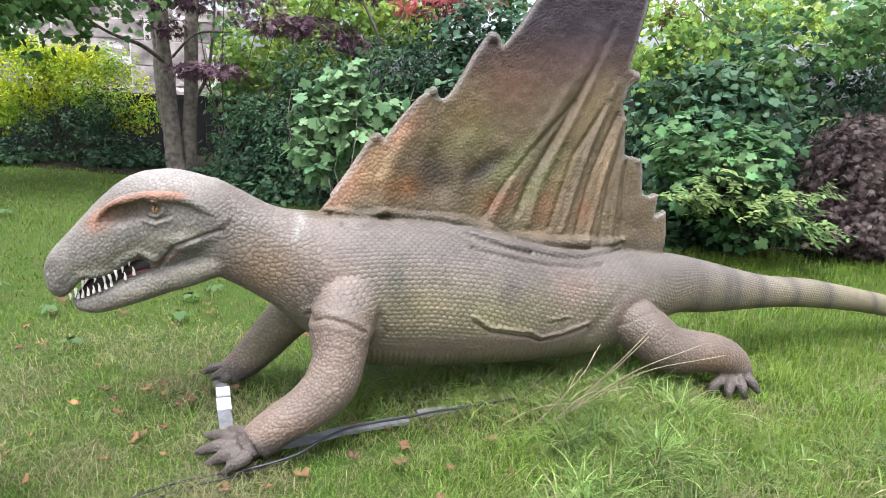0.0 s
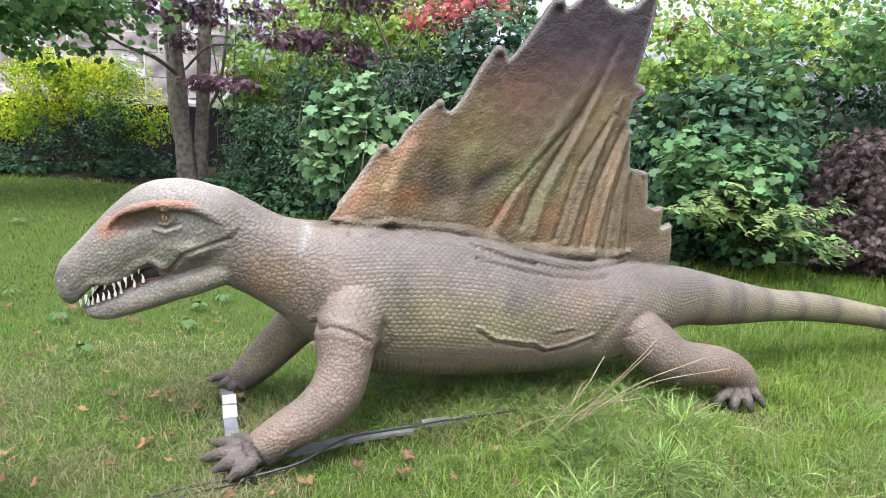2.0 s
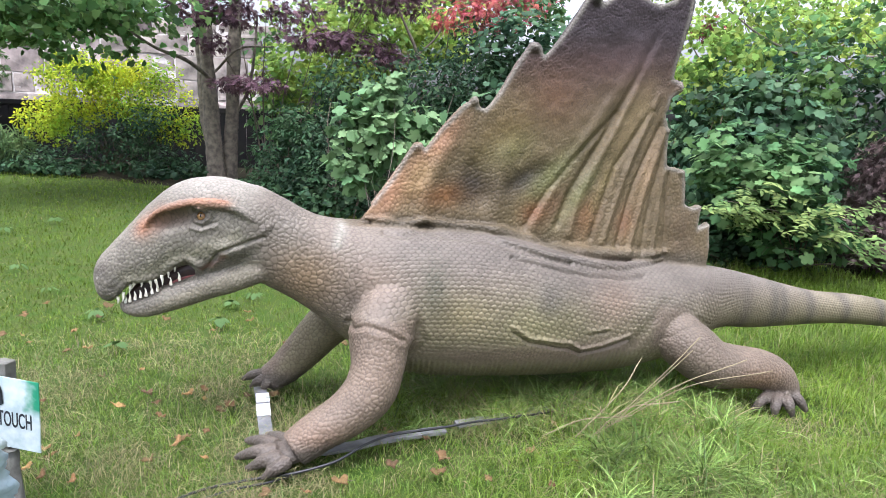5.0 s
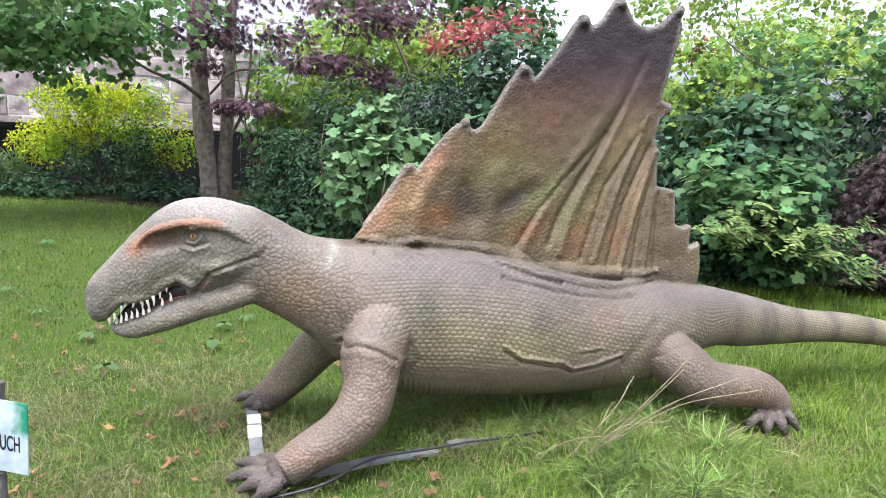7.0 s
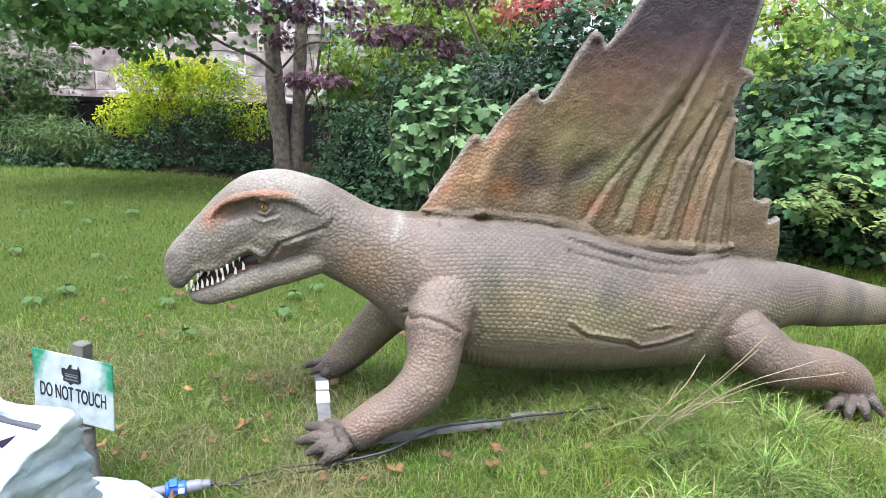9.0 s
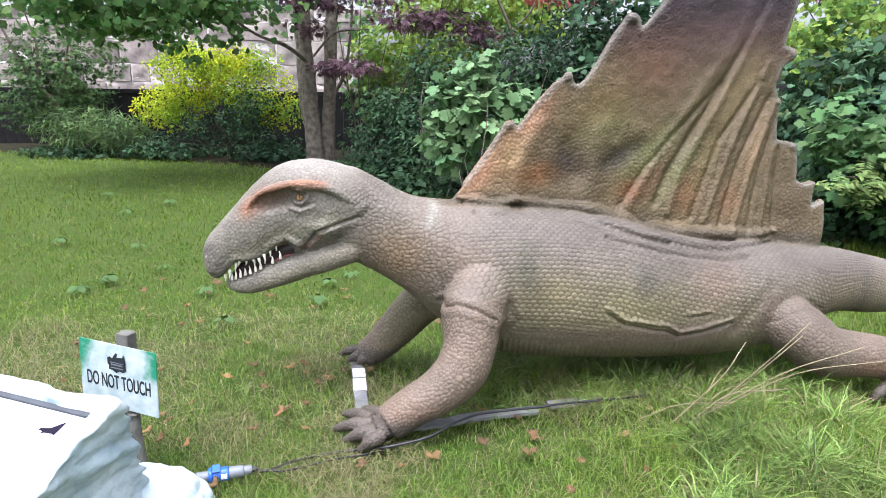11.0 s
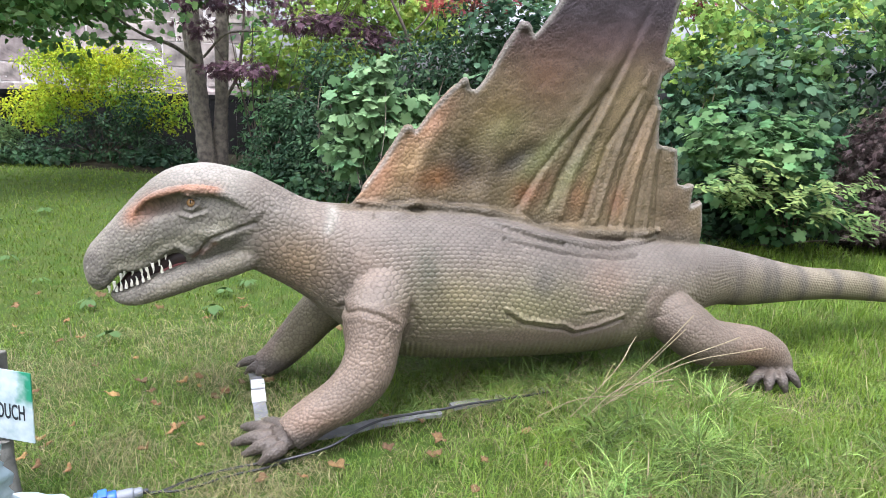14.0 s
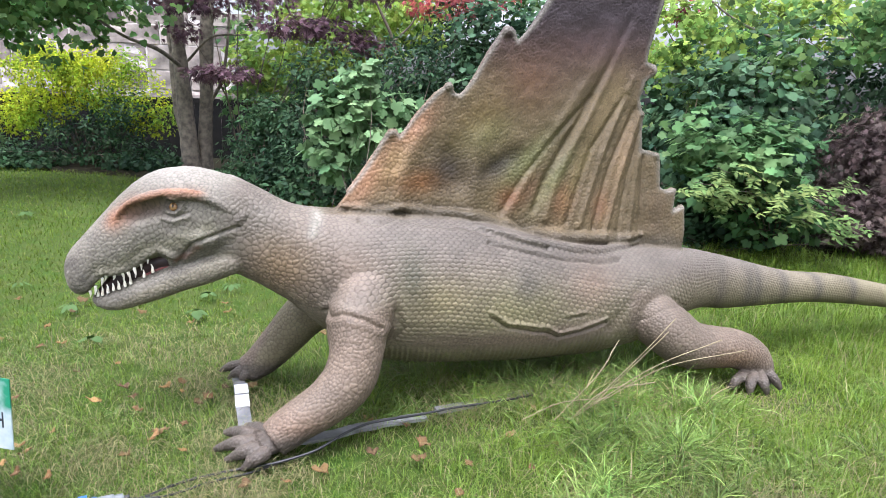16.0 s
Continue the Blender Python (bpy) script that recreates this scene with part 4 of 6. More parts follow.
    for m in (SKIN, TOOTH, MOUTH, EYE_GOLD, EYE_BLACK, TONGUE_RED):
        whole.materials.append(m)
    whole.polygons.foreach_set("material_index", np.concatenate([np.zeros(len(first), np.int32), index]))
    whole.polygons.foreach_set("use_smooth", np.ones(len(starts), bool))
    me = whole
    ob = new("dinosaur_statue", me)
    return tagged(ob, "grey-brown scaly sail-backed reptile statue standing on the lawn", "statue")


STATUE = statue()

# ---- the lawn ----
rng = np.random.default_rng(7)


def lawn():
    bm = bmesh.new()
    bmesh.ops.create_grid(bm, x_segments=120, y_segments=120, size=400)
    for v in bm.verts:
        v.co.z = -0.012 + 0.008 * noise.noise(v.co * 0.6)
    ob = part("ground", smooth_all(bm), SOIL, None)
    return tagged(ob, "mown green lawn with moss, dry patches and thin soil", "ground", kind="structure")


def arches(base, way, length, width, bend, name, mat, tone):
    """Long grass blades, four steps each, that rise and bow over."""
    n = len(base)
    turn = rng.uniform(0, 2 * np.pi, n)
    side = np.stack([np.cos(turn), np.sin(turn), rng.uniform(-0.3, 0.3, n)], 1) * (width * 0.5)[:, None]
    v = []
    for s, w in ((0, 1.0), (0.28, 1.0), (0.55, 0.85), (0.8, 0.55)):
        c = base + length[:, None] * (np.array([0, 0, 1.0]) * (s - 0.5 * bend * s * s)[:, None] + way * (0.75 * bend * s ** 1.7)[:, None])
        v += [c - side * w, c + side * w]
    v.append(base + length[:, None] * (np.array([0, 0, 1.0]) * (1 - 0.56 * bend)[:, None] + way * (0.82 * bend)[:, None]))
    v = np.stack(v, 1).reshape(-1, 3)
    k = np.arange(n)[:, None] * 9
    f = np.concatenate([k + t for t in ([0, 1, 3], [0, 3, 2], [2, 3, 5], [2, 5, 4], [4, 5, 7], [4, 7, 6], [6, 7, 8])], 1).reshape(-1, 3)
    ob = mesh_arrays(name, v, f, mat, None)
    c = np.ones((n, 9, 4))
    c[:, :, :3] = tone[:, None]
    at = ob.data.color_attributes.new("tone", "FLOAT_COLOR", "POINT")
    at.data.foreach_set("color", c.astype(np.float32).ravel())
    return ob


def ribbons(base, tip_dir, length, width, bend, name, mat, tone, parent=None):
    """Many grass blades: two quads' worth of triangles each, bent over along tip_dir."""
    n = len(base)
    side = np.stack([-tip_dir[:, 1], tip_dir[:, 0], np.zeros(n)], 1)
    turn = rng.uniform(0, 2 * np.pi, n)
    side = np.stack([np.cos(turn), np.sin(turn), np.zeros(n)], 1) * 0.7 + side * 0.6
    up = np.array([0, 0, 1.0])
    a = base
    mid = base + length[:, None] * (up * 0.55 + tip_dir * (0.25 * bend)[:, None])
    tip = base + length[:, None] * (up * (1.0 - 0.45 * bend)[:, None] + tip_dir * (0.9 * bend)[:, None])
    w = width[:, None] * side * 0.5
    v = np.stack([a - w, a + w, mid - w * 0.8, mid + w * 0.8, tip], 1).reshape(-1, 3)
    k = np.arange(n)[:, None] * 5
    f = np.concatenate([k + [0, 1, 3], k + [0, 3, 2], k + [2, 3, 4]], 1).reshape(-1, 3)
    ob = mesh_arrays(name, v, f, mat, parent)
    c = np.ones((n, 5, 4))
    c[:, :, :3] = tone[:, None]
    at = ob.data.color_attributes.new("tone", "FLOAT_COLOR", "POINT")
    at.data.foreach_set("color", c.astype(np.float32).ravel())
    return ob


def grass():
    n = 262000
    y = 1.35 * np.exp(rng.uniform(0, 1, n) * math.log(14.0 / 1.35))
    x = rng.uniform(-1, 1, n) * (0.95 * y + 0.4)
    # thinner turf round the rest of the lawn
    spare = 26000
    x[:spare], y[:spare] = rng.uniform(-7, 7, spare), rng.uniform(-5, 5, spare)
    p = np.stack([x, y, np.zeros(n)], 1)
    # edge of the beds behind the lawn
    keep = y < np.interp(x, (-12, -6.5, -3.2, -2.5, 0.5, 3.1, 5), (11.6, 11.4, 10.0, 9.6, 7.2, 5.5, 4.9)) + 0.12 + 0.5 * (fractal(p, 0.8, 3) - 0.5)
    # ground that is covered
    keep &= ~((np.abs(x + 1.35) < 0.36) & (y < 1.8))
    p, x, y = p[keep], x[keep], y[keep]
    n = len(p)
    patch = fractal(p, 0.55, 11)
    small = fractal(p, 0.16, 21)
    lush = np.clip(step(x, 0.15, 0.9) * step(y, 1.5, 2.4) + 0.9 * np.exp(-((y - 2.75) / 0.35) ** 2) * step(x, -0.25, 0.2) + 0.55 * step(y, 3.5, 6), 0, 1)
    long = lush * step(small, 0.42, 0.62)
    h = (0.020 + 0.032 * rng.random(n) ** 1.5 + 0.026 * patch) * (1 + 0.9 * lush) + long * 0.085 * rng.random(n)
    h *= np.where((np.abs(y - (2.13 + 0.21 * (x + 0.25))) < 0.07) & (x > -0.4) & (x < 1.0), 0.45, 1)
    h *= np.where((np.abs(x + 0.49) < 0.07) & (y > 2.3) & (y < 2.85), 0.35, 1)
    h *= 1 - 0.45 * step(y, 3.0, 4.2) * (1 - step(x, 0.6, 1.4))
    h *= np.where(np.hypot(x - 1.78, y - 2.5) < 0.27, 0.42, 1)
    far = np.clip(np.abs(y) / 2.2, 1.0, 5)
    w = (0.0018 + 0.0018 * rng.random(n)) * far ** 0.62
    ang = rng.uniform(0, 2 * np.pi, n)
    d = np.stack([np.cos(ang), np.sin(ang), np.zeros(n)], 1)
    bend = np.clip(rng.normal(1.0, 0.45, n), 0.1, 1.9)
    green = np.array((0.100, 0.185, 0.030))
    fresh = np.array((0.195, 0.285, 0.045))
    dry = np.array((0.25, 0.215, 0.11))
    t = np.clip((lush * 0.7 + 0.35 * patch), 0, 1)[:, None]
    tone = (np.array((0.150, 0.205, 0.065)) * (1 - t) + fresh * t) * 0.5 + green * 0.5 * (0.6 + 0.8 * small[:, None])
    # shade on the lawn behind the statue is put into the blade tone
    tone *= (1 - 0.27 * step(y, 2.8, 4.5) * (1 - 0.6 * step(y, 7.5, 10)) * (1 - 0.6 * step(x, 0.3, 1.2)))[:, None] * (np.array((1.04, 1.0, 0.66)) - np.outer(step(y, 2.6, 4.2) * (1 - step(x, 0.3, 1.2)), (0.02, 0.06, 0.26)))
    straw = (rng.random(n) < (1 - 0.92 * step(y, 2.6, 4.0)) * (0.36 - 0.22 * lush) * (0.35 + 1.7 * step(fractal(p, 0.35, 41), 0.45, 0.62)))[:, None]
    tone = np.where(straw, dry * (0.6 + 0.6 * rng.random((n, 1))), tone)
    bend = np.where(straw[:, 0], np.clip(rng.normal(1.75, 0.2, n), 1.2, 2.1), bend)
    h = np.where(straw[:, 0], h * 1.4, h)
    w = np.where(straw[:, 0], w * 0.75, w)
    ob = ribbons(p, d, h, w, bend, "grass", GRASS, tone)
    return tagged(ob, "mown and tufted green lawn grass with dry straw", "grass", kind="stuff")


def tufts():
    """Long arching grass along the statue's side and in rank clumps in front of it."""
    clumps = [(0.542, 2.504, 0.000), (0.522, 2.743, 0.000), (0.687, 2.644, 0.000), (0.813, 2.575, 0.000), (0.925, 2.414, 0.000), (0.960, 2.206, 0.000), (1.111, 2.178, 0.000), (1.363, 2.356, 0.000), (0.314, 2.784, 0.000), (0.194, 2.912, 0.000), (0.487, 2.937, 0.000), (0.805, 2.938, 0.000), (0.988, 2.840, -0.000),
              (1.151, 2.794, -0.000), (1.237, 2.633, 0.000), (1.423, 2.570, 0.000), (1.500, 2.410, 0.000), (1.107, 2.036, 0.000), (1.127, 2.475, 0.000), (0.822, 2.159, 0.000)]
    b, l = [], []
    for cx, cy, _ in clumps:
        k = 430
        r = np.abs(rng.normal(0, 0.085, k))
        a = rng.uniform(0, 2 * np.pi, k)
        b.append(np.stack([cx + r * np.cos(a), cy + r * np.sin(a) * 0.8, np.zeros(k)], 1))
        l.append(rng.uniform(0.09, 0.26, k) * rng.uniform(0.7, 1.15))
    for _ in range(26):
        cx, cy = rng.uniform(0.55, 2.3), rng.uniform(1.75, 2.7)
        k = 210
        r = np.abs(rng.normal(0, 0.08, k))
        a = rng.uniform(0, 2 * np.pi, k)
        b.append(np.stack([cx + r * np.cos(a), cy + r * np.sin(a), np.zeros(k)], 1))
        l.append(rng.uniform(0.07, 0.20, k) * rng.uniform(0.6, 1.1))
    # the unmown strip under the belly
    k = 5200
    x = rng.uniform(-0.1, 2.0, k)
    b.append(np.stack([x, 2.35 + 0.2 * x + rng.uniform(0, 0.8, k), np.zeros(k)], 1))
    l.append(rng.uniform(0.05, 0.16, k))
    # each clump has its own shade and dryness
    shade = np.concatenate([np.full(len(q), rng.uniform(0.65, 1.45)) for q in b[:-1]] + [np.full(k, 0.85)])
    b, l = np.concatenate(b), np.concatenate(l)
    clear = np.hypot(b[:, 0] - 1.76, b[:, 1] - 2.47) > 0.3
    b, l, shade = b[clear], l[clear], shade[clear]
    n = len(b)
    a = rng.uniform(0, 2 * np.pi, n)
    d = np.stack([np.cos(a), np.sin(a), np.zeros(n)], 1)
    tone = np.array((0.110, 0.185, 0.042)) * rng.uniform(0.5, 1.5, (n, 1)) * np.array((1, 1, 1)) + rng.uniform(0, 0.05, (n, 1)) * np.array((1, 0.6, 0.2))
    pale = rng.random((n, 1)) < 0.22
    tone = np.where(pale, np.array((0.24, 0.34, 0.095)) * rng.uniform(0.8, 1.25, (n, 1)), tone)
    dry = rng.random((n, 1)) < 0.05 + 0.30 * np.exp(-(((b[:, :1] - 1.034) / 0.22) ** 2 + ((b[:, 1:2] - 2.468) / 0.2) ** 2))
    tone = np.where(dry, np.array((0.38, 0.33, 0.18)) * rng.uniform(0.6, 1.1, (n, 1)), tone)
    tone = tone * shade[:, None]
    ob = arches(b, d, l, rng.uniform(0.0025, 0.0062, n), np.clip(rng.normal(1.15, 0.35, n), 0.3, 1.75), "long_grass", GRASS, tone)
    return tagged(ob, "long arching green grass tufts left unmown", "grass", kind="stuff")


def thatch():
    """Dry matted stems that lie across the thin turf."""
    n = 6500
    x, y = rng.uniform(-2.0, 1.3, n), rng.uniform(1.6, 3.5, n)
    p = np.stack([x, y, np.full(n, 0.012)], 1)
    keep = (fractal(p, 0.38, 41) > 0.47) & ~((np.abs(x + 1.35) < 0.5) & (y < 2.0)) & (rng.random(n) < 1 - 0.75 * step(x, 0.1, 0.7))
    p = p[keep]
    n = len(p)
    a = rng.uniform(0, 2 * np.pi, n)
    d = np.stack([np.cos(a), np.sin(a), np.zeros(n)], 1)
    tone = np.where(rng.random((n, 1)) < 0.55, np.array((0.30, 0.27, 0.13)), np.array((0.17, 0.22, 0.075))) * rng.uniform(0.55, 1.25, (n, 1))
    ob = arches(p, d, rng.uniform(0.04, 0.13, n), rng.uniform(0.0014, 0.0030, n), rng.uniform(1.35, 1.75, n), "thatch", GRASS, tone)
    return tagged(ob, "dry matted straw and grey-green stems lying on the lawn", "grass", kind="stuff")


lawn()
grass()
tufts()
thatch()

# ---- the stone building and the dark fence behind the beds ----


def stone_wall():
    at = Vector((-7.6, 17.0, 0))
    wall = tagged(new("wall_north"), "pale pinkish coursed stone wall of the building", "wall", kind="structure")
    wall.location = at
    bm = bmesh.new()
    box(bm, (9.0, 0.5, 3.05), pose(0, 0.178, 1.525))
    part("core", bm, MORTAR, wall)
    r = random.Random(5)
    shapes = []
    for tall in (0.30, 0.42, 0.54):
        for length in (0.45, 0.7, 0.95, 1.2):
            b = bmesh.new()
            box(b, (length, 0.2, tall), bevel=0.012)
            bmesh.ops.subdivide_edges(b, edges=[ed for ed in b.edges if ed.calc_length() > 0.15], cuts=3, use_grid_fill=True)
            for v in b.verts:
                v.co += Vector((noise.noise(v.co * 5 + Vector((length, 0, 0))), noise.noise(v.co * 7 + Vector((0, length, 3))), noise.noise(v.co * 5 + Vector((0, 5, tall))))) * 0.022
            me = bpy.data.meshes.new("stone")
            b.to_mesh(me)
            b.free()
            me.materials.append(STONE)
            shapes.append((tall, length, me))
    z = 0.0
    while z < 2.75:
        tall = r.choice((0.30, 0.42, 0.54))
        x = -4.4 - r.random() * 0.4
        while x < 4.2:
            _, length, me = r.choice([s for s in shapes if s[0] == tall])
            st = new("stone", me)
            st.parent = wall
            st.location = (x + length / 2, r.uniform(-0.025, 0.025), z + tall / 2)
            x += length + r.uniform(0.02, 0.05)
        z += tall + 0.03


def fence():
    f = tagged(new("fence"), "low dark timber fence behind the beds", "fence", kind="structure")
    f.location = (-2.5, 12.6, 0)
    bm = bmesh.new()
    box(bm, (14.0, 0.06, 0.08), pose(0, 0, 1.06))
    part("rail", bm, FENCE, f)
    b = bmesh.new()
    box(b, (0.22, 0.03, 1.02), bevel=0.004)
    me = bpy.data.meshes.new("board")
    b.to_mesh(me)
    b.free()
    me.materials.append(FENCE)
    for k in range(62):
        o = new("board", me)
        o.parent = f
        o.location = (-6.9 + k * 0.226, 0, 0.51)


def bed():
    """Dark leaf mould under the shrubs, from the lawn's edge back."""
    bm = bmesh.new()
    rows = []
    for k in range(131):
        x = -12 + k * 0.2
        y0 = float(np.interp(x, (-12, -6.5, -3.2, -2.5, 0.5, 3.1, 5, 14), (11.6, 11.4, 10.0, 9.6, 7.2, 5.5, 4.9, 3.5))) + 0.2 * noise.noise((x * 1.7, 0, 0))
        rows.append([bm.verts.new((x, y0 + d, z + 0.02 * noise.noise((x * 3, d * 3, 1)) * (d > 0))) for d, z in ((0, -0.03), (0.15, 0.015), (0.5, 0.035), (1.2, 0.05), (2.5, 0.05), (5, 0.04), (9, 0.03))])
    for a, b in zip(rows, rows[1:]):
        for k in range(6):
            bm.faces.new((a[k], b[k], b[k + 1], a[k + 1]))
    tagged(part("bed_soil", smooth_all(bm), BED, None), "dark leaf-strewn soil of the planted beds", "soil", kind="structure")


stone_wall()
fence()
bed()

# ---- plants ----
# leaf outlines along u (stalk to tip) and across v, as fans about a middle point
LEAF = {
    "oval": ([(0, 0), (0.35, 0.22), (0.7, 0.2), (1, 0), (0.7, -0.2), (0.35, -0.22)], [(0, 1, 3), (1, 2, 3), (0, 3, 5), (5, 3, 4)]),
    "maple": ([(0.30, 0.0), (0.0, 0.0), (-0.03, 0.27), (0.15, 0.32), (0.36, 0.54), (0.46, 0.32), (1.0, 0.0), (0.46, -0.32), (0.36, -0.54), (0.15, -0.32), (-0.03, -0.27)],
              [(0, 1, 2), (0, 2, 3), (0, 3, 4), (0, 4, 5), (0, 5, 6), (0, 6, 7), (0, 7, 8), (0, 8, 9), (0, 9, 10), (0, 10, 1)]),
    "heart": ([(0.3, 0), (0.0, 0.0), (-0.10, 0.25), (0.15, 0.45), (0.6, 0.36), (0.8, 0.12), (1.0, 0.0), (0.8, -0.12), (0.6, -0.36), (0.15, -0.45), (-0.10, -0.25)], [(0, k, k + 1) for k in range(1, 10)] + [(0, 10, 1)]),
    "sycamore": ([(0.42, 0.0), (0.0, 0.0), (-0.08, 0.30), (0.22, 0.56), (0.40, 0.40), (0.62, 0.46), (0.74, 0.2), (1.0, 0.0), (0.74, -0.2), (0.62, -0.46), (0.40, -0.40), (0.22, -0.56), (-0.08, -0.30)], [(0, k, k + 1) for k in range(1, 12)] + [(0, 12, 1)]),
    "lace": ([(0, 0), (0.55, 0.55), (0.30, 0.16), (0.9, 0.32), (0.40, 0.08), (1.05, 0.0), (0.40, -0.08), (0.9, -0.32), (0.30, -0.16), (0.55, -0.55)],
             [(0, 1, 2), (0, 2, 3), (0, 3, 4), (0, 4, 5), (0, 5, 6), (0, 6, 7), (0, 7, 8), (0, 8, 9)]),
    "needle": ([(0, 0.02), (0.5, 0.06), (1, 0), (0.5, -0.06), (0, -0.02)], [(0, 1, 4), (1, 3, 4), (1, 2, 3)]),
}


def toothed(lobes, teeth, depth):
    """A palmate leaf with saw-edged lobes, as a fan about a point on its midrib."""
    pts = [(0.36, 0.0)]
    count = 2 * teeth
    for k in range(count + 1):
        a = math.pi * (1 - 2 * k / count)
        near_stalk = min(1.0, (math.pi - abs(a)) / 0.5)
        lobe = 1 - depth * (0.5 - 0.5 * math.cos(lobes * a)) if abs(a) < 2.6 else 0.85
        r = 0.56 * (0.35 + 0.65 * near_stalk) * lobe * (1 + 0.12 * math.cos(a)) * (1.04 if k % 2 else 0.92)
        pts.append((0.40 + r * math.cos(a), 0.96 * r * math.sin(a)))
    return pts, [(0, k + 1, k + 2) for k in range(count)]


LEAF["palmate"] = toothed(5, 10, 0.32)


def unit(a):
    return a / (np.linalg.norm(a, axis=-1, keepdims=True) + 1e-9)


def leaves(name, at, face, tip, size, shape, mat, parent):
    """One mesh of many leaves: where, which way each faces and points, and how long it is."""
    pts, tris = LEAF[shape]
    pts, tris = np.array(pts), np.array(tris)
    face = unit(face)
    tip = unit(tip - face * (tip * face).sum(1, keepdims=True))
    side = np.cross(face, tip)
    droop = rng.uniform(-0.05, 0.35, len(at))
    cup = rng.uniform(-0.12, 0.25, len(at))
    u, v = pts[:, 0][None, :, None], pts[:, 1][None, :, None]
    w = -droop[:, None, None] * u * u - cup[:, None, None] * np.abs(v) * 0.9
    co = at[:, None] + size[:, None, None] * (tip[:, None] * u + side[:, None] * v + face[:, None] * w)
    f = (np.arange(len(at))[:, None, None] * len(pts) + tris[None]).reshape(-1, 3)
    return mesh_arrays(name, co.reshape(-1, 3), f, mat, parent)


def scatter(blobs, density=1.0, hole=0.32, grain=0.35, seed=1, outer=0.45, flat=0.35):
    """Places and outward ways on and in ellipsoids, thinned in clumps: a blob is x, y, z, rx, ry, rz, count."""
    at, out = [], []
    for x, y, z, rx, ry, rz, count in blobs:
        k = int(count * density)
        d = unit(rng.normal(0, 1, (k, 3)))
        r = rng.random(k) ** outer
        r *= 0.8 + 0.45 * fractal(d * 1.7 + x, 0.9, seed + 5)
        q = np.array([x, y, z]) + d * r[:, None] * [rx, ry, rz]
        at.append(q)
        out.append(unit(d / [rx, ry, rz]))
    at, out = np.concatenate(at), np.concatenate(out)
    keep = (fractal(at, grain, seed) > hole) & (at[:, 2] > 0.02)
    return at[keep], out[keep]


def crown(name, blobs, shape, size, mat, parent, density=1.0, hole=0.32, grain=0.35, seed=1, outer=0.45, up=0.6, layer=0.0, spread=0.35):
    at, out = scatter(blobs, density, hole, grain, seed, outer)
    n = len(at)
    if layer:
        # leafy tiers that dip and break up sideways
        low = at * [1, 1, 0.3]
        wave = 2.5 * layer * fractal(low, 0.5, seed + 3) + 1.5 * layer * fractal(low, 0.15, seed + 4)
        z = at[:, 2] + wave
        at[:, 2] += (np.round(z / layer) * layer - z) * 0.6
    face = out * 0.8 + np.array([0, 0, up]) + rng.normal(0, 0.75, (n, 3))
    tip = out * 0.6 + rng.normal(0, 0.6, (n, 3)) - np.array([0, 0, 0.35])
    return leaves(name, at, face, tip, size * rng.uniform(1 - spread, 1 + spread, n), shape, mat, parent)


def woody(name, lines, parent, mat=None, n=8):
    """Each line: points and radii of one limb, its own mesh."""
    for pts, radii in lines:
        bm = bmesh.new()
        tube(bm, pts, radii, n, 5)
        part(name, smooth_all(bm), mat or TWIG, parent)


def sprays(base, blobs, count, radius):
    """Limbs that rise from the base into the blobs."""
    lines = []
    for k in range(count):
        x, y, z, rx, ry, rz, _ = blobs[k % len(blobs)]
        e = np.array([x, y, z]) + rng.normal(0, 0.4, 3) * [rx, ry, rz]
        b = np.array(base) + np.array([rng.normal(0, 0.08), rng.normal(0, 0.08), 0])
        m = (b + e) / 2 + np.array([rng.normal(0, 0.12), rng.normal(0, 0.12), 0.1])
        lines.append(([b, m, e], (radius, radius * 0.7, radius * 0.25)))
    return lines


def shrub(kind, base, label, category, blobs, shape, size, mat, stems=5, radius=0.02, **more):
    th = thing(kind, base, label, category)
    inv = Matrix.Translation(base).inverted()
    woody("stem", sprays(base, blobs, stems, radius), th)
    crown("crown", blobs, shape, size, mat, th, **more)
    for ob in th.children:
        ob.matrix_parent_inverse = inv
    return th


def near(px, r, count, ry=None):
    """A blob at a place, round or flattened."""
    rx, rz = r
    return (*px, rx, ry or (rx + rz) / 2, rz, count)


# the twin-trunked tree behind the head
tree = thing("tree", (-2.45, 10.7, 0), "twin-trunked grey-barked tree at the lawn's edge", "tree")
stems = [([(-2.532, 10.600, -0.005), (-2.710, 10.600, 0.931), (-2.769, 10.600, 1.818), (-2.810, 10.600, 2.634), (-2.846, 10.600, 3.883)], (0.085, 0.075, 0.065, 0.06, 0.05)),
         ([(-2.555, 10.550, -0.000), (-2.609, 10.550, 0.935), (-2.661, 10.550, 1.819), (-2.695, 10.550, 2.631), (-2.718, 10.550, 3.875)], (0.145, 0.115, 0.10, 0.095, 0.085)),
         ([(-2.411, 10.700, -0.012), (-2.366, 10.700, 0.633), (-2.306, 10.700, 1.840), (-2.262, 10.700, 2.666), (-2.206, 10.700, 3.930)], (0.13, 0.105, 0.10, 0.09, 0.08))]
for pts, radii in stems:
    bm = bmesh.new()
    tube(bm, pts, radii, 14, 6)
    for v in bm.verts:
        v.co += Vector((1, 1, 0)) * 0.02 * noise.noise(v.co * 4)
    part("trunk", smooth_all(bm), BARK, tree)
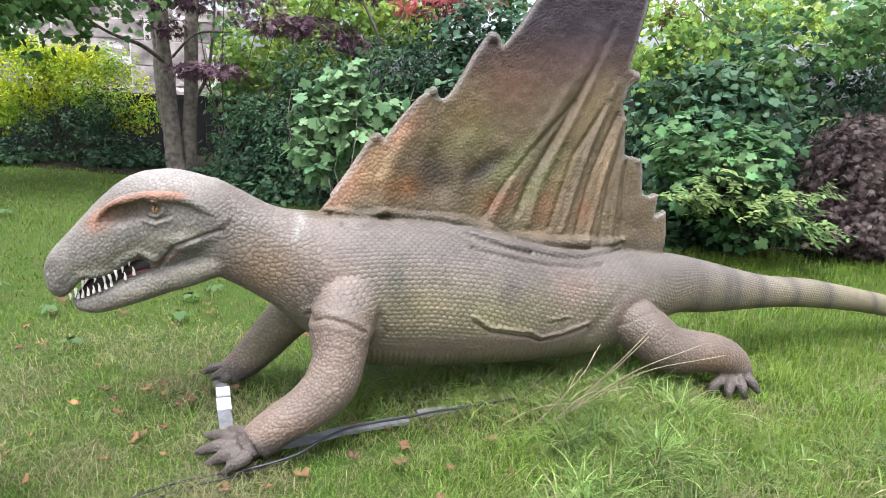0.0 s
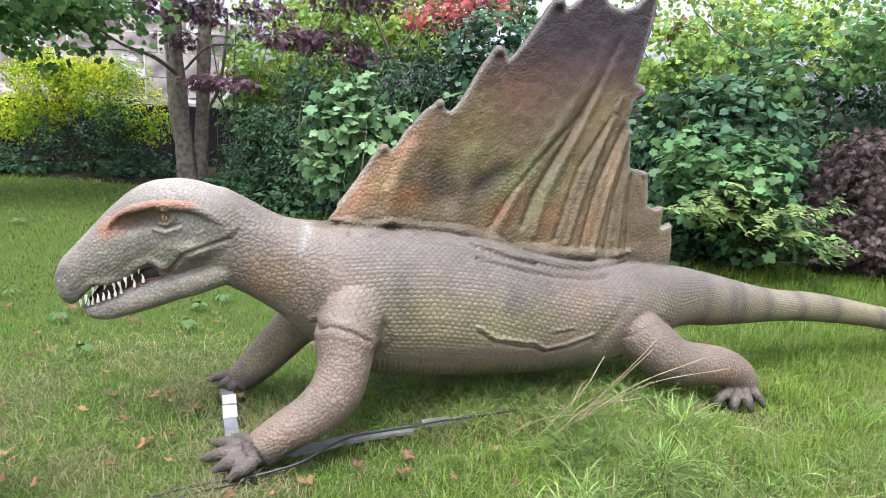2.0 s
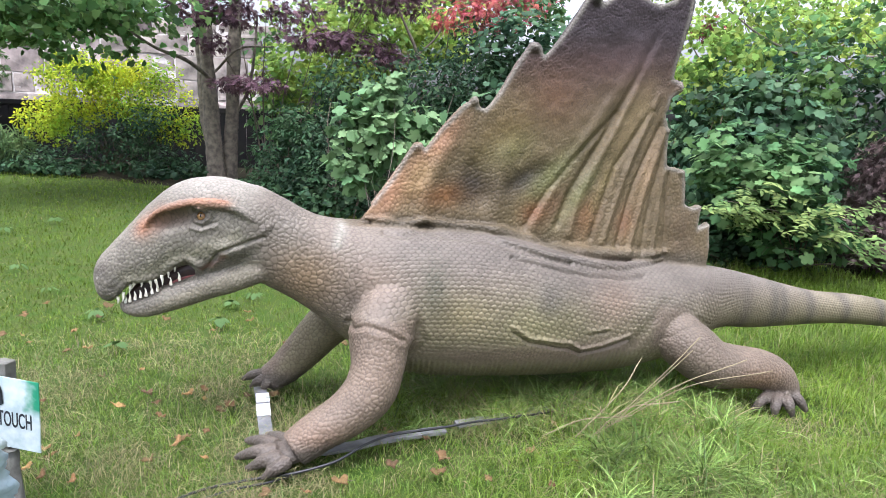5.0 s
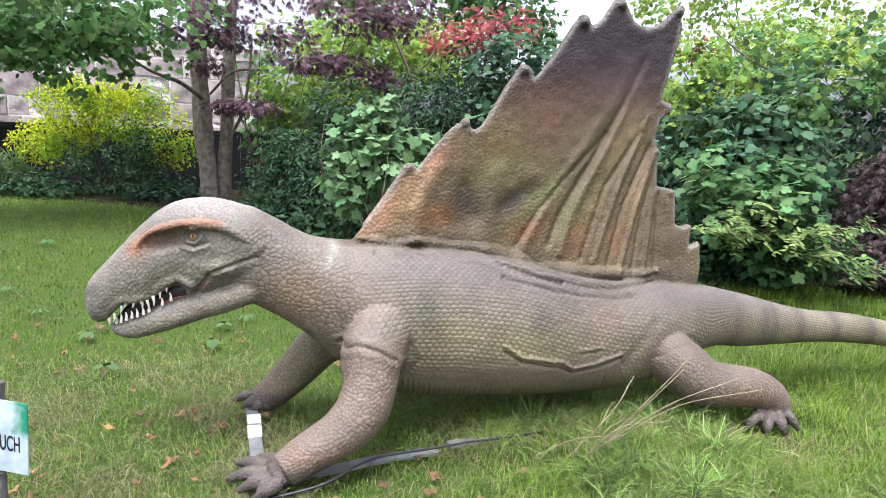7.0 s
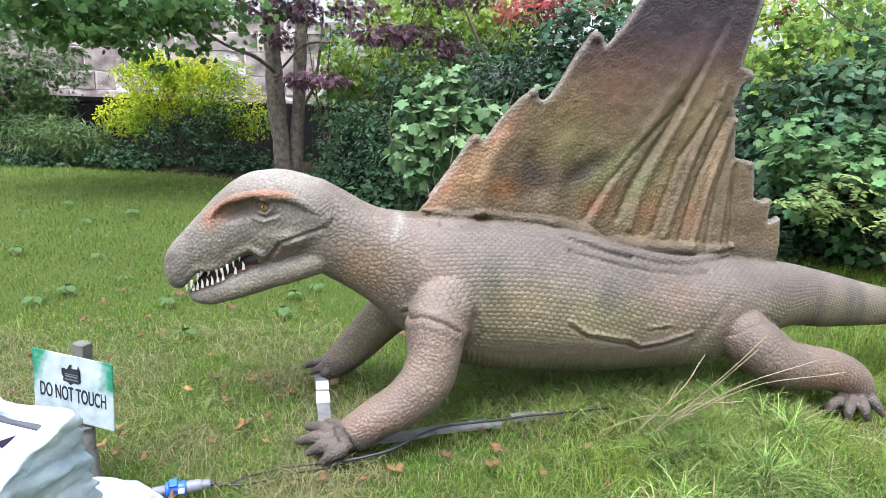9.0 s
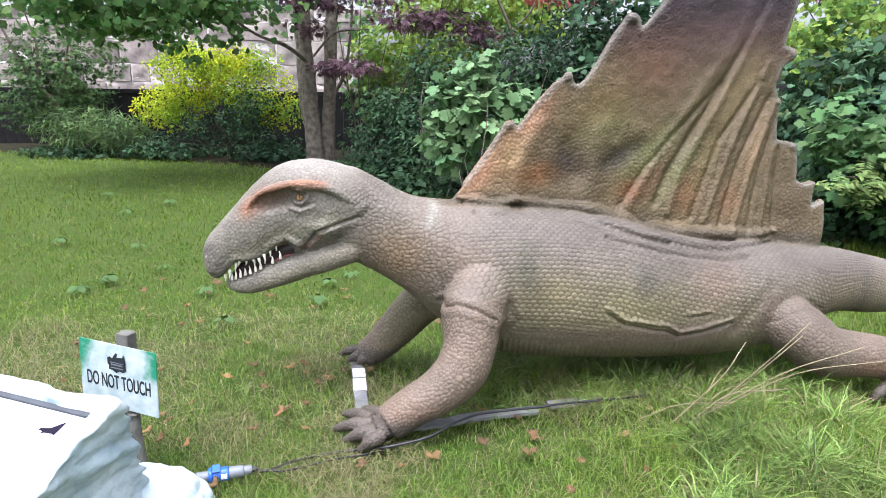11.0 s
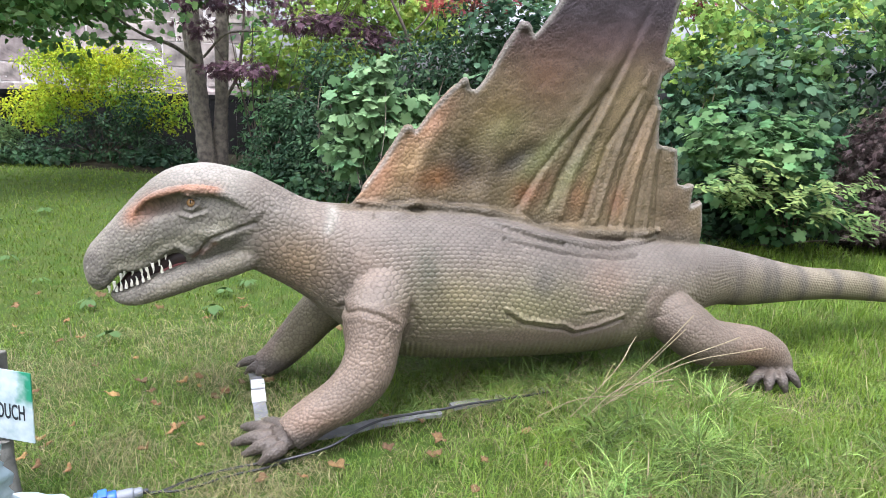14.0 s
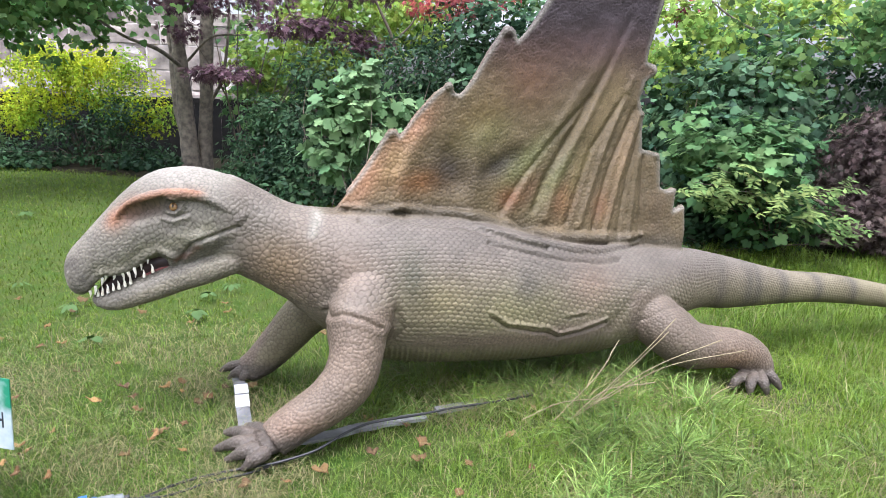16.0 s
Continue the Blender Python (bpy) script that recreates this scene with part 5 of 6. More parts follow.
woody("limb", [([(-2.272, 10.700, 1.074), (-2.072, 10.600, 1.422), (-1.963, 10.500, 1.921), (-1.910, 10.500, 2.490)], (0.026, 0.024, 0.02, 0.012)),
               ([(-2.619, 10.500, 1.569), (-2.816, 10.000, 1.779), (-3.090, 9.600, 1.895), (-3.323, 9.000, 2.119)], (0.032, 0.028, 0.02, 0.012)),
               ([(-2.532, 10.500, 1.655), (-2.143, 10.300, 1.982), (-1.594, 10.000, 2.015)], (0.02, 0.016, 0.008)),
               ([(-2.689, 10.500, 2.304), (-3.036, 10.000, 2.543), (-3.372, 9.000, 2.596)], (0.03, 0.024, 0.012))], tree, BARK)
crown("crown", [(*(-3.967, 9.000, 2.270), 1.6, 1.2, 0.65, 1200), (*(-4.556, 8.000, 2.153), 1.5, 1.2, 0.45, 900), (*(-3.183, 9.500, 2.612), 1.1, 1.0, 0.5, 260), (*(-3.490, 9.200, 1.743), 0.7, 0.6, 0.3, 130), (*(-1.926, 11.500, 2.261), 0.5, 0.8, 0.4, 70),
                (*(-1.800, 11.300, 1.084), 0.5, 0.4, 0.5, 110), (*(-3.816, 8.000, 2.599), 2.2, 1.6, 0.6, 900)],
      "sycamore", 0.088, LEAF_CANOPY, tree, density=2.9, hole=0.505, grain=0.3, seed=3, up=0.9, layer=0.14)
for ob in tree.children:
    ob.matrix_parent_inverse = Matrix.Translation(tree.location).inverted()

# the purple maple and the red one
shrub("purple_maple", (-1.750, 10.176, 0.000), "purple-leaved maple with layered drooping twigs", "tree",
      [near((-0.720, 9.600, 2.110), (0.80, 0.15), 800), near((-0.100, 9.500, 1.920), (0.50, 0.14), 380), near((-2.290, 9.900, 2.480), (0.75, 0.28), 760), near((-1.866, 9.800, 1.480), (0.62, 0.12), 420), near((-0.040, 9.500, 2.680), (0.75, 0.25), 560), near((-1.300, 9.700, 2.470), (0.45, 0.22), 240), near((-2.450, 9.850, 2.050), (0.30, 0.16), 120),
       near((0.170, 9.600, 3.000), (0.9, 0.3), 420), near((-0.914, 9.800, 3.050), (0.7, 0.35), 380), near((-2.200, 9.800, 2.950), (0.8, 0.3), 500)],
      "lace", 0.105, LEAF_PURPLE, stems=10, radius=0.012, density=1.0, hole=0.40, grain=0.22, seed=8, up=1.2, layer=0.08)
shrub("red_maple", (0.972, 10.246, 0.000), "red-leaved maple branch top above the hedge", "tree",
      [near((1.108, 8.600, 2.387), (0.65, 0.2), 620), near((1.437, 8.600, 2.593), (0.7, 0.25), 500), near((4.059, 8.600, 2.452), (0.3, 0.16), 130)], "lace", 0.10, LEAF_RED, stems=3, radius=0.015, density=0.6, hole=0.40, grain=0.3, seed=9, up=1.2)
# golden shrub
shrub("golden_shrub", (-4.608, 11.904, 0.000), "golden-yellow leafy shrub in front of the stone building", "shrub",
      [near((-4.282, 11.500, 1.597), (0.55, 0.3), 700), near((-5.371, 11.500, 1.514), (0.3, 0.3), 350), near((-3.718, 11.500, 1.570), (0.4, 0.3), 400), near((-4.631, 11.400, 1.354), (0.75, 0.55), 2600), near((-5.183, 11.300, 0.831), (0.6, 0.40), 1300), near((-3.796, 11.400, 1.107), (0.75, 0.5), 1100), near((-3.304, 11.300, 0.803), (0.45, 0.35), 400), near((-4.940, 11.500, 1.620), (0.45, 0.3), 800)],
      "oval", 0.055, LEAF_GOLD, density=2.4, stems=14, radius=0.02, hole=0.42, grain=0.26, seed=11)
shrub("shade_shrub", (-4.400, 11.357, 0.000), "dark green low shrub beneath the golden one", "shrub",
      [near((-3.650, 11.050, 0.850), (0.5, 0.4), 900), near((-4.236, 11.000, 0.554), (0.7, 0.4), 1300), near((-3.477, 10.900, 0.314), (0.6, 0.22), 420), near((-5.267, 11.000, 0.281), (0.6, 0.18), 500)], "oval", 0.06, LEAF_DARK, stems=14, radius=0.012, seed=12, hole=0.42, grain=0.25, density=1.5)
# conifer and pale fern at the far end
shrub("cypress_shrub", (-7.904, 12.352, 0.000), "loose green feathery shrub at the bed's end", "shrub",
      [near((-7.080, 11.600, 1.553), (0.95, 0.8), 4200), near((-7.618, 11.600, 0.977), (0.9, 0.6), 2500), near((-6.741, 11.600, 1.101), (0.5, 0.4), 1000)], "lace", 0.085, LEAF_FEATHER, stems=8, radius=0.016, seed=14, hole=0.48, grain=0.3, density=1.3, layer=0.20, up=1.2)
feathery = bpy.data.objects["cypress_shrub"]
grown = set(feathery.children)
woody("trunk", [([(-7.15, 11.5, 0.0), (-7.20, 11.4, 0.75), (-7.60, 11.3, 1.35), (-8.0, 11.3, 2.2)], (0.06, 0.05, 0.035, 0.015)), ([(-7.20, 11.45, 0.70), (-7.00, 11.3, 1.25), (-6.75, 11.2, 1.95)], (0.04, 0.03, 0.012)),
                ([(-7.45, 11.3, 1.15), (-7.35, 11.25, 1.75), (-7.45, 11.2, 2.3)], (0.03, 0.022, 0.01))], feathery, TWIG)
for ob in feathery.children:
    if ob not in grown:
        ob.matrix_parent_inverse = Matrix.Translation(feathery.location).inverted()
shrub("pale_fern", (-6.655, 11.442, 0.000), "pale grey-green arching fern clump", "fern",
      [near((-6.752, 11.200, 0.503), (0.75, 0.35), 1700), near((-5.958, 11.100, 0.398), (0.5, 0.28), 900)], "needle", 0.15, LEAF_FERN, stems=8, radius=0.006, seed=15, hole=0.42, grain=0.2, density=2.2, up=0.2)
# pale broad-leaved sapling
shrub("sycamore_sapling", (-0.031, 6.728, 0.000), "pale green broad-leaved sapling before the dark hedge", "sapling",
      [near((0.045, 7.300, 1.540), (0.13, 0.10), 9), near((-0.060, 7.300, 1.380), (0.24, 0.14), 22), near((-0.180, 7.250, 1.180), (0.34, 0.16), 40), near((0.260, 7.300, 1.140), (0.30, 0.16), 30), near((-0.140, 7.200, 0.960), (0.38, 0.14), 42), near((0.360, 7.300, 0.930), (0.34, 0.16), 34), near((-0.310, 7.150, 0.690), (0.30, 0.14), 32), near((0.050, 7.200, 0.740), (0.34, 0.14), 30), near((-0.230, 7.100, 0.500), (0.22, 0.10), 16)],
      "palmate", 0.115, LEAF_PALE, density=3.6, stems=9, radius=0.006, hole=0.30, grain=0.3, seed=17, up=0.9, layer=0.13, spread=0.5)
# the dark hedge, bush by bush
HEDGE = [
    ("hedge_shrub", (-1.192, 8.383, 0.000), [near((-1.131, 9.000, 0.424), (0.7, 0.6), 1900), near((-1.274, 9.200, 0.859), (0.45, 0.4), 800)], "heart", 0.13, LEAF_DARK),
    ("hedge_shrub", (-0.439, 7.735, 0.000), [near((-0.619, 8.300, 0.259), (0.8, 0.5), 1700), near((-0.797, 8.600, 0.863), (0.6, 0.5), 1100), near((-0.472, 9.000, 1.368), (0.7, 0.5), 1000)], "oval", 0.12, LEAF_DARK),
    ("hedge_shrub", (0.454, 7.156, 0.000), [near((0.610, 8.000, 0.539), (0.8, 0.7), 1700), near((0.732, 8.400, 1.400), (0.8, 0.7), 1700), near((1.285, 8.600, 1.830), (0.7, 0.6), 1200)], "oval", 0.13, LEAF_DARK),
    ("hedge_shrub", (1.525, 6.710, 0.000), [near((1.705, 7.600, 0.866), (1.0, 0.9), 1500), near((1.837, 8.000, 1.873), (0.9, 0.6), 1300)], "heart", 0.14, LEAF_MID),
    ("hedge_shrub", (2.822, 5.771, 0.000), [near((3.123, 6.300, 0.729), (0.6, 0.8), 1500), near((3.172, 6.800, 1.296), (0.5, 0.4), 330)], "heart", 0.14, LEAF_MID),
    ("hedge_shrub", (3.506, 5.661, 0.000), [near((3.543, 6.000, 0.973), (0.7, 0.8), 1800), near((3.864, 6.200, 1.572), (0.8, 0.5), 600)], "heart", 0.14, LEAF_MID),
    ("hedge_shrub", (9.539, 11.228, 0.000), [near((4.877, 6.200, 1.569), (0.7, 0.4), 900), near((5.662, 6.000, 1.442), (0.9, 0.6), 1100), near((5.33, 7.20, 1.08), (0.7, 0.45), 700), near((6.09, 7.00, 1.19), (0.7, 0.45), 600)], "heart", 0.14, LEAF_DARK),
]
for k, (kind, base, blobs, shape, size, mat) in enumerate(HEDGE):
    dark = mat is LEAF_DARK
    shrub(kind, base, "dense dark green leafy shrub in the hedge" if dark else "mid-green leafy shrub in the hedge", "shrub", blobs, "oval" if dark else "sycamore", 0.068 if dark else 0.074, mat, stems=9, radius=0.008, seed=20 + k, hole=0.47, grain=0.26, density=2.9 if dark else 2.0, layer=0.10, up=0.75)
# sunlit trees behind
shrub("sunlit_tree", (0.0, 11.6, 0), "sunlit yellow-green tree behind the hedge", "tree",
      [near((-0.872, 11.200, 1.831), (1.1, 0.6), 1300), near((0.025, 11.400, 2.317), (1.0, 0.6), 1100), near((0.934, 11.400, 2.522), (0.8, 0.6), 700), near((-1.658, 11.600, 1.644), (0.7, 0.6), 600), near((-0.732, 11.600, 2.666), (1.4, 0.4), 700)],
      "sycamore", 0.08, LEAF_LIGHT, stems=9, radius=0.035, hole=0.42, grain=0.4, seed=31, density=1.8, layer=0.16)
sunlit = bpy.data.objects["sunlit_tree"]
grown = set(sunlit.children)
woody("limb", [([(-0.60, 10.8, 0.0), (-0.78, 10.8, 1.40), (-0.85, 10.8, 1.87), (-1.07, 10.8, 2.36), (-1.25, 10.8, 2.9)], (0.035, 0.03, 0.025, 0.018, 0.01)), ([(-0.80, 10.8, 1.60), (-0.50, 10.8, 1.95), (-0.32, 10.8, 2.40)], (0.018, 0.014, 0.008)),
               ([(0.70, 10.6, 0.0), (0.553, 10.6, 1.54), (0.448, 10.6, 2.08), (0.175, 10.6, 2.65), (0.0, 10.6, 3.1)], (0.035, 0.03, 0.025, 0.018, 0.01)), ([(0.46, 10.6, 2.05), (0.75, 10.6, 2.35), (0.92, 10.6, 2.75)], (0.018, 0.013, 0.008))], sunlit, TWIG)
for ob in sunlit.children:
    if ob not in grown:
        ob.matrix_parent_inverse = Matrix.Translation(sunlit.location).inverted()
shrub("sunlit_tree", (6.0, 9.0, 0), "sunlit yellow-green maple behind the hedge", "tree",
      [near((3.894, 8.400, 1.970), (0.6, 0.7), 1100), near((4.116, 8.000, 1.381), (0.5, 0.4), 500), near((4.699, 8.400, 2.449), (0.8, 0.5), 700), near((5.716, 7.600, 2.210), (1.3, 0.4), 900), near((5.297, 8.000, 2.418), (0.7, 0.4), 500), near((3.066, 6.400, 1.652), (0.3, 0.35), 260), near((3.364, 6.400, 1.911), (0.35, 0.3), 220)],
      "sycamore", 0.06, LEAF_LIGHT, stems=8, radius=0.015, hole=0.47, grain=0.35, seed=33, density=2.6, layer=0.15)
# overhanging branch at the right
shrub("overhanging_maple", (11.139, 11.541, 0.000), "green maple with long overhanging boughs", "tree",
      [near((4.320, 5.600, 1.970), (0.6, 0.3), 420), near((3.980, 5.800, 1.623), (0.5, 0.35), 380), near((4.339, 5.400, 2.136), (0.6, 0.25), 300), near((3.845, 6.600, 2.024), (0.5, 0.4), 400), near((3.550, 6.600, 1.511), (0.45, 0.5), 500)],
      "sycamore", 0.062, LEAF_CANOPY, stems=8, radius=0.010, hole=0.49, grain=0.3, seed=35, density=2.3, layer=0.12)
overhang = bpy.data.objects["overhanging_maple"]
grown = set(overhang.children)
woody("bough", [([(6.4, 6.5, 1.70), (5.80, 6.5, 1.85), (4.92, 6.5, 1.95), (4.45, 6.4, 1.93)], (0.028, 0.024, 0.015, 0.006)), ([(3.48, 7.0, 2.40), (3.95, 7.0, 2.12), (4.50, 7.0, 1.97), (4.85, 7.0, 2.15)], (0.008, 0.013, 0.015, 0.009)),
                ([(4.0, 6.9, 1.45), (4.35, 6.9, 1.66), (4.60, 6.9, 1.92)], (0.010, 0.013, 0.008))], overhang, BARK)
woody("shoot", [([(3.03, 6.1, 0.55), (3.068, 6.1, 1.0), (3.12, 6.1, 1.42)], (0.007, 0.007, 0.004)), ([(2.93, 6.1, 0.55), (2.96, 6.1, 0.9), (3.02, 6.1, 1.25)], (0.005, 0.005, 0.003))], overhang, STRAW)
for ob in overhang.children:
    if ob not in grown:
        ob.matrix_parent_inverse = Matrix.Translation(overhang.location).inverted()
# pale bramble with feathered leaves, and the dark weeping maple
shrub("bramble_shrub", (3.632, 5.731, 0.000), "green shrub with pale leaves at the bed's edge", "shrub",
      [near((3.021, 5.200, 0.928), (0.55, 0.3), 800), near((3.281, 5.100, 0.807), (0.5, 0.35), 800), near((2.968, 5.200, 0.598), (0.5, 0.3), 600), near((3.391, 5.100, 0.433), (0.45, 0.3), 550), near((2.868, 5.400, 1.000), (0.35, 0.3), 350)],
      "palmate", 0.085, LEAF_EDGE, density=0.85, stems=8, radius=0.010, hole=0.45, grain=0.22, seed=37, up=1.4, layer=0.10)
shrub("weeping_maple", (4.762, 5.447, 0.000), "dark purple-brown weeping lace-leaf maple", "shrub",
      [near((4.473, 5.300, 0.820), (0.55, 0.42), 2600), near((4.858, 5.300, 0.832), (0.7, 0.5), 2400), near((4.370, 5.200, 0.385), (0.5, 0.32), 1600), near((4.782, 5.100, 0.362), (0.7, 0.35), 1500)],
      "lace", 0.068, LEAF_BROWN, density=1.7, stems=10, radius=0.015, hole=0.33, grain=0.2, seed=39, up=0.3)
# low dark growth along the bed's foot
shrub("ground_cover", (3.180, 5.512, 0.000), "low dark ivy and weeds along the bed", "shrub",
      [near((-0.593, 8.000, 0.090), (1.0, 0.25), 700), near((0.725, 7.500, 0.079), (1.0, 0.3), 700), near((2.317, 6.500, 0.012), (0.9, 0.35), 900), near((3.380, 5.900, 0.068), (0.9, 0.3), 1000), near((5.068, 5.800, 0.230), (0.9, 0.3), 600), near((3.356, 5.800, 0.199), (0.6, 0.3), 600), near((-5.138, 10.900, 0.138), (0.9, 0.12), 500), near((-3.329, 10.700, 0.155), (0.9, 0.12), 450), near((-6.767, 11.000, 0.072), (0.9, 0.12), 400), near((-1.481, 9.300, 0.127), (0.7, 0.15), 400)],
      "heart", 0.065, LEAF_DARK, density=1.6, stems=6, radius=0.008, hole=0.2, seed=41)

# tall thin trees behind the hedge, with the white sky between their leaves
shrub("tall_tree", (0.6, 13.2, 0), "tall loose-crowned green tree behind the hedge", "tree",
      [near((-0.592, 13.000, 3.468), (0.8, 0.7), 420), near((0.452, 13.000, 3.330), (0.8, 0.6), 420), near((1.626, 13.200, 3.686), (0.9, 0.7), 480), near((2.695, 13.000, 3.358), (0.8, 0.6), 420), near((0.212, 13.000, 4.306), (1.4, 0.8), 500), near((2.091, 13.000, 4.429), (1.2, 0.8), 450)],
      "sycamore", 0.11, LEAF_CANOPY, stems=9, radius=0.03, hole=0.43, grain=0.45, seed=61, density=1.6, layer=0.2)
shrub("tall_tree", (7.2, 11.6, 0), "tall loose-crowned pale green tree behind the hedge", "tree",
      [near((5.027, 12.000, 3.438), (0.8, 0.7), 360), near((5.818, 12.000, 3.869), (0.8, 0.6), 380), near((6.917, 12.200, 3.678), (0.9, 0.6), 400), near((7.727, 12.000, 3.985), (0.8, 0.7), 380), near((8.741, 12.000, 3.802), (0.8, 0.6), 380), near((10.155, 12.000, 3.630), (1.2, 0.6), 380), near((7.204, 12.000, 4.624), (1.8, 0.7), 450)],
      "sycamore", 0.075, LEAF_LIGHT, stems=9, radius=0.02, hole=0.51, grain=0.45, seed=63, density=2.2, layer=0.2)


def far_wood():
    """Woods beyond the beds, all the way round."""
    at = []
    for k in range(70):
        x = rng.uniform(1.0, 22)
        y = 13.0 - 0.18 * x + rng.uniform(0, 3)
        r = rng.uniform(0.8, 1.4)
        at.append((x, y, rng.uniform(0.0, 0.5), r, r, r * 0.55, 150))
    for k in range(60):
        a = rng.uniform(math.pi * 0.75, math.pi * 2.25)
        r = rng.uniform(1.5, 3)
        at.append((math.cos(a) * 19, math.sin(a) * 15 + 3, rng.uniform(0.5, 4), r, r, r, 50))
    ob = crown("far_trees", at, "maple", 0.25, LEAF_DARK, None, hole=0.25, grain=0.9, seed=51)
    return tagged(ob, "dense green woods beyond the hedge", "trees", kind="stuff")


far_wood()

# ---- the sign, the information rock, cables and fittings ----


def frame_of(origin, right, up):
    """A pose with x along right and z along up."""
    x = Vector(right).normalized()
    z = Vector(up)
    z = (z - x * z.dot(x)).normalized()
    y = z.cross(x)
    return Matrix.Translation(origin) @ Matrix((x, y, z)).transposed().to_4x4()


def polygon(bm, pts, y):
    """A flat piece in the board's plane (x, z), facing -y."""
    vs = [bm.verts.new((px, y, pz)) for px, pz in pts]
    bm.faces.new(vs)
    bmesh.ops.triangulate(bm, faces=bm.faces[:])
    for f in bm.faces:
        f.normal_update()
        if f.normal.y > 0:
            f.normal_flip()
    return bm


def lettering(text, height, width, m, mat, parent, name="lettering"):
    """Raised letters, bold and narrow, fitted to that height and width in the x-z plane."""
    cu = bpy.data.curves.new(name, "FONT")
    cu.body, cu.size, cu.extrude, cu.offset = text, 1.0, 0.002, 0.012
    cu.align_x, cu.align_y = "CENTER", "CENTER"
    ob = new(name, cu)
    me = bpy.data.meshes.new_from_object(ob.evaluated_get(bpy.context.evaluated_depsgraph_get()))
    bpy.data.objects.remove(ob)
    xs = [v.co.x for v in me.vertices]
    ys = [v.co.y for v in me.vertices]
    cx, cy = (max(xs) + min(xs)) / 2, (max(ys) + min(ys)) / 2
    for v in me.vertices:
        x, y, z = v.co
        v.co = ((x - cx) / (max(xs) - min(xs)) * width, -z * 0.2, (y - cy) / (max(ys) - min(ys)) * height)
    me.materials.append(mat)
    o = new(name, me)
    o.parent = parent
    o.matrix_local = m
    return o


def sign():
    tl, tr, br = Vector((-1.251, 1.935, 0.466)), Vector((-0.968, 1.860, 0.450)), Vector((-0.983, 1.865, 0.233))
    m = frame_of((tl + tr) / 2 - (tr - br) / 2, tr - tl, tr - br)
    w, h = (tr - tl).length, (tr - br).length
    th = tagged(new("warning_sign"), "white and green do not touch sign on a wooden stake", "sign")
    th.matrix_world = m
    bm = bmesh.new()
    box(bm, (w, 0.004, h), bevel=0.001)
    board = part("board", bm, SIGN_FACE, th, "white plastic board clouded with green print")
    y = -0.0045
    # emblem: a plain dark shape
    bm = bmesh.new()
    polygon(bm, [(-0.042, 0.078), (-0.036, 0.062), (-0.026, 0.068), (-0.018, 0.062), (-0.012, 0.07), (-0.004, 0.082), (0.004, 0.080), (0.000, 0.068), (0.014, 0.064), (0.022, 0.07), (0.026, 0.084), (0.031, 0.068), (0.028, 0.052),
                 (0.033, 0.048), (0.027, 0.036), (0.034, 0.028), (0.022, 0.020), (0.008, 0.022), (-0.004, 0.014), (-0.016, 0.022), (-0.032, 0.024), (-0.028, 0.036), (-0.036, 0.042), (-0.030, 0.054)], y)
    emblem = part("emblem", bm, PRINT_BLACK, board, "plain dark emblem")
    for lo, hi, half in ((0.048, 0.051, 0.024), (0.040, 0.045, 0.022), (0.030, 0.034, 0.024)):
        bm = bmesh.new()
        polygon(bm, [(-half, lo), (half, lo), (half, hi), (-half, hi)], y - 0.001)
        part("bar", bm, GREY_PLASTIC, emblem)
    lettering("DO NOT TOUCH", 0.048, w * 0.83, pose(0, -0.003, -0.018), PRINT_BLACK, board)
    bm = bmesh.new()
    box(bm, (0.045, 0.04, 0.56), pose(0.015, 0.024, 0.145 - 0.28), bevel=0.004)
    part("stake", bm, POST, th, "grey weathered square wooden stake")
    bm = bmesh.new()
    tube(bm, [(0.045, 0.0, -0.12), (0.055, -0.005, -0.2), (0.075, -0.01, -0.3), (0.09, -0.01, -0.38)], (0.018, 0.022, 0.022, 0.02), 9)
    part("peg", smooth_all(bm), POST, th, "rough split wooden peg")
    return th


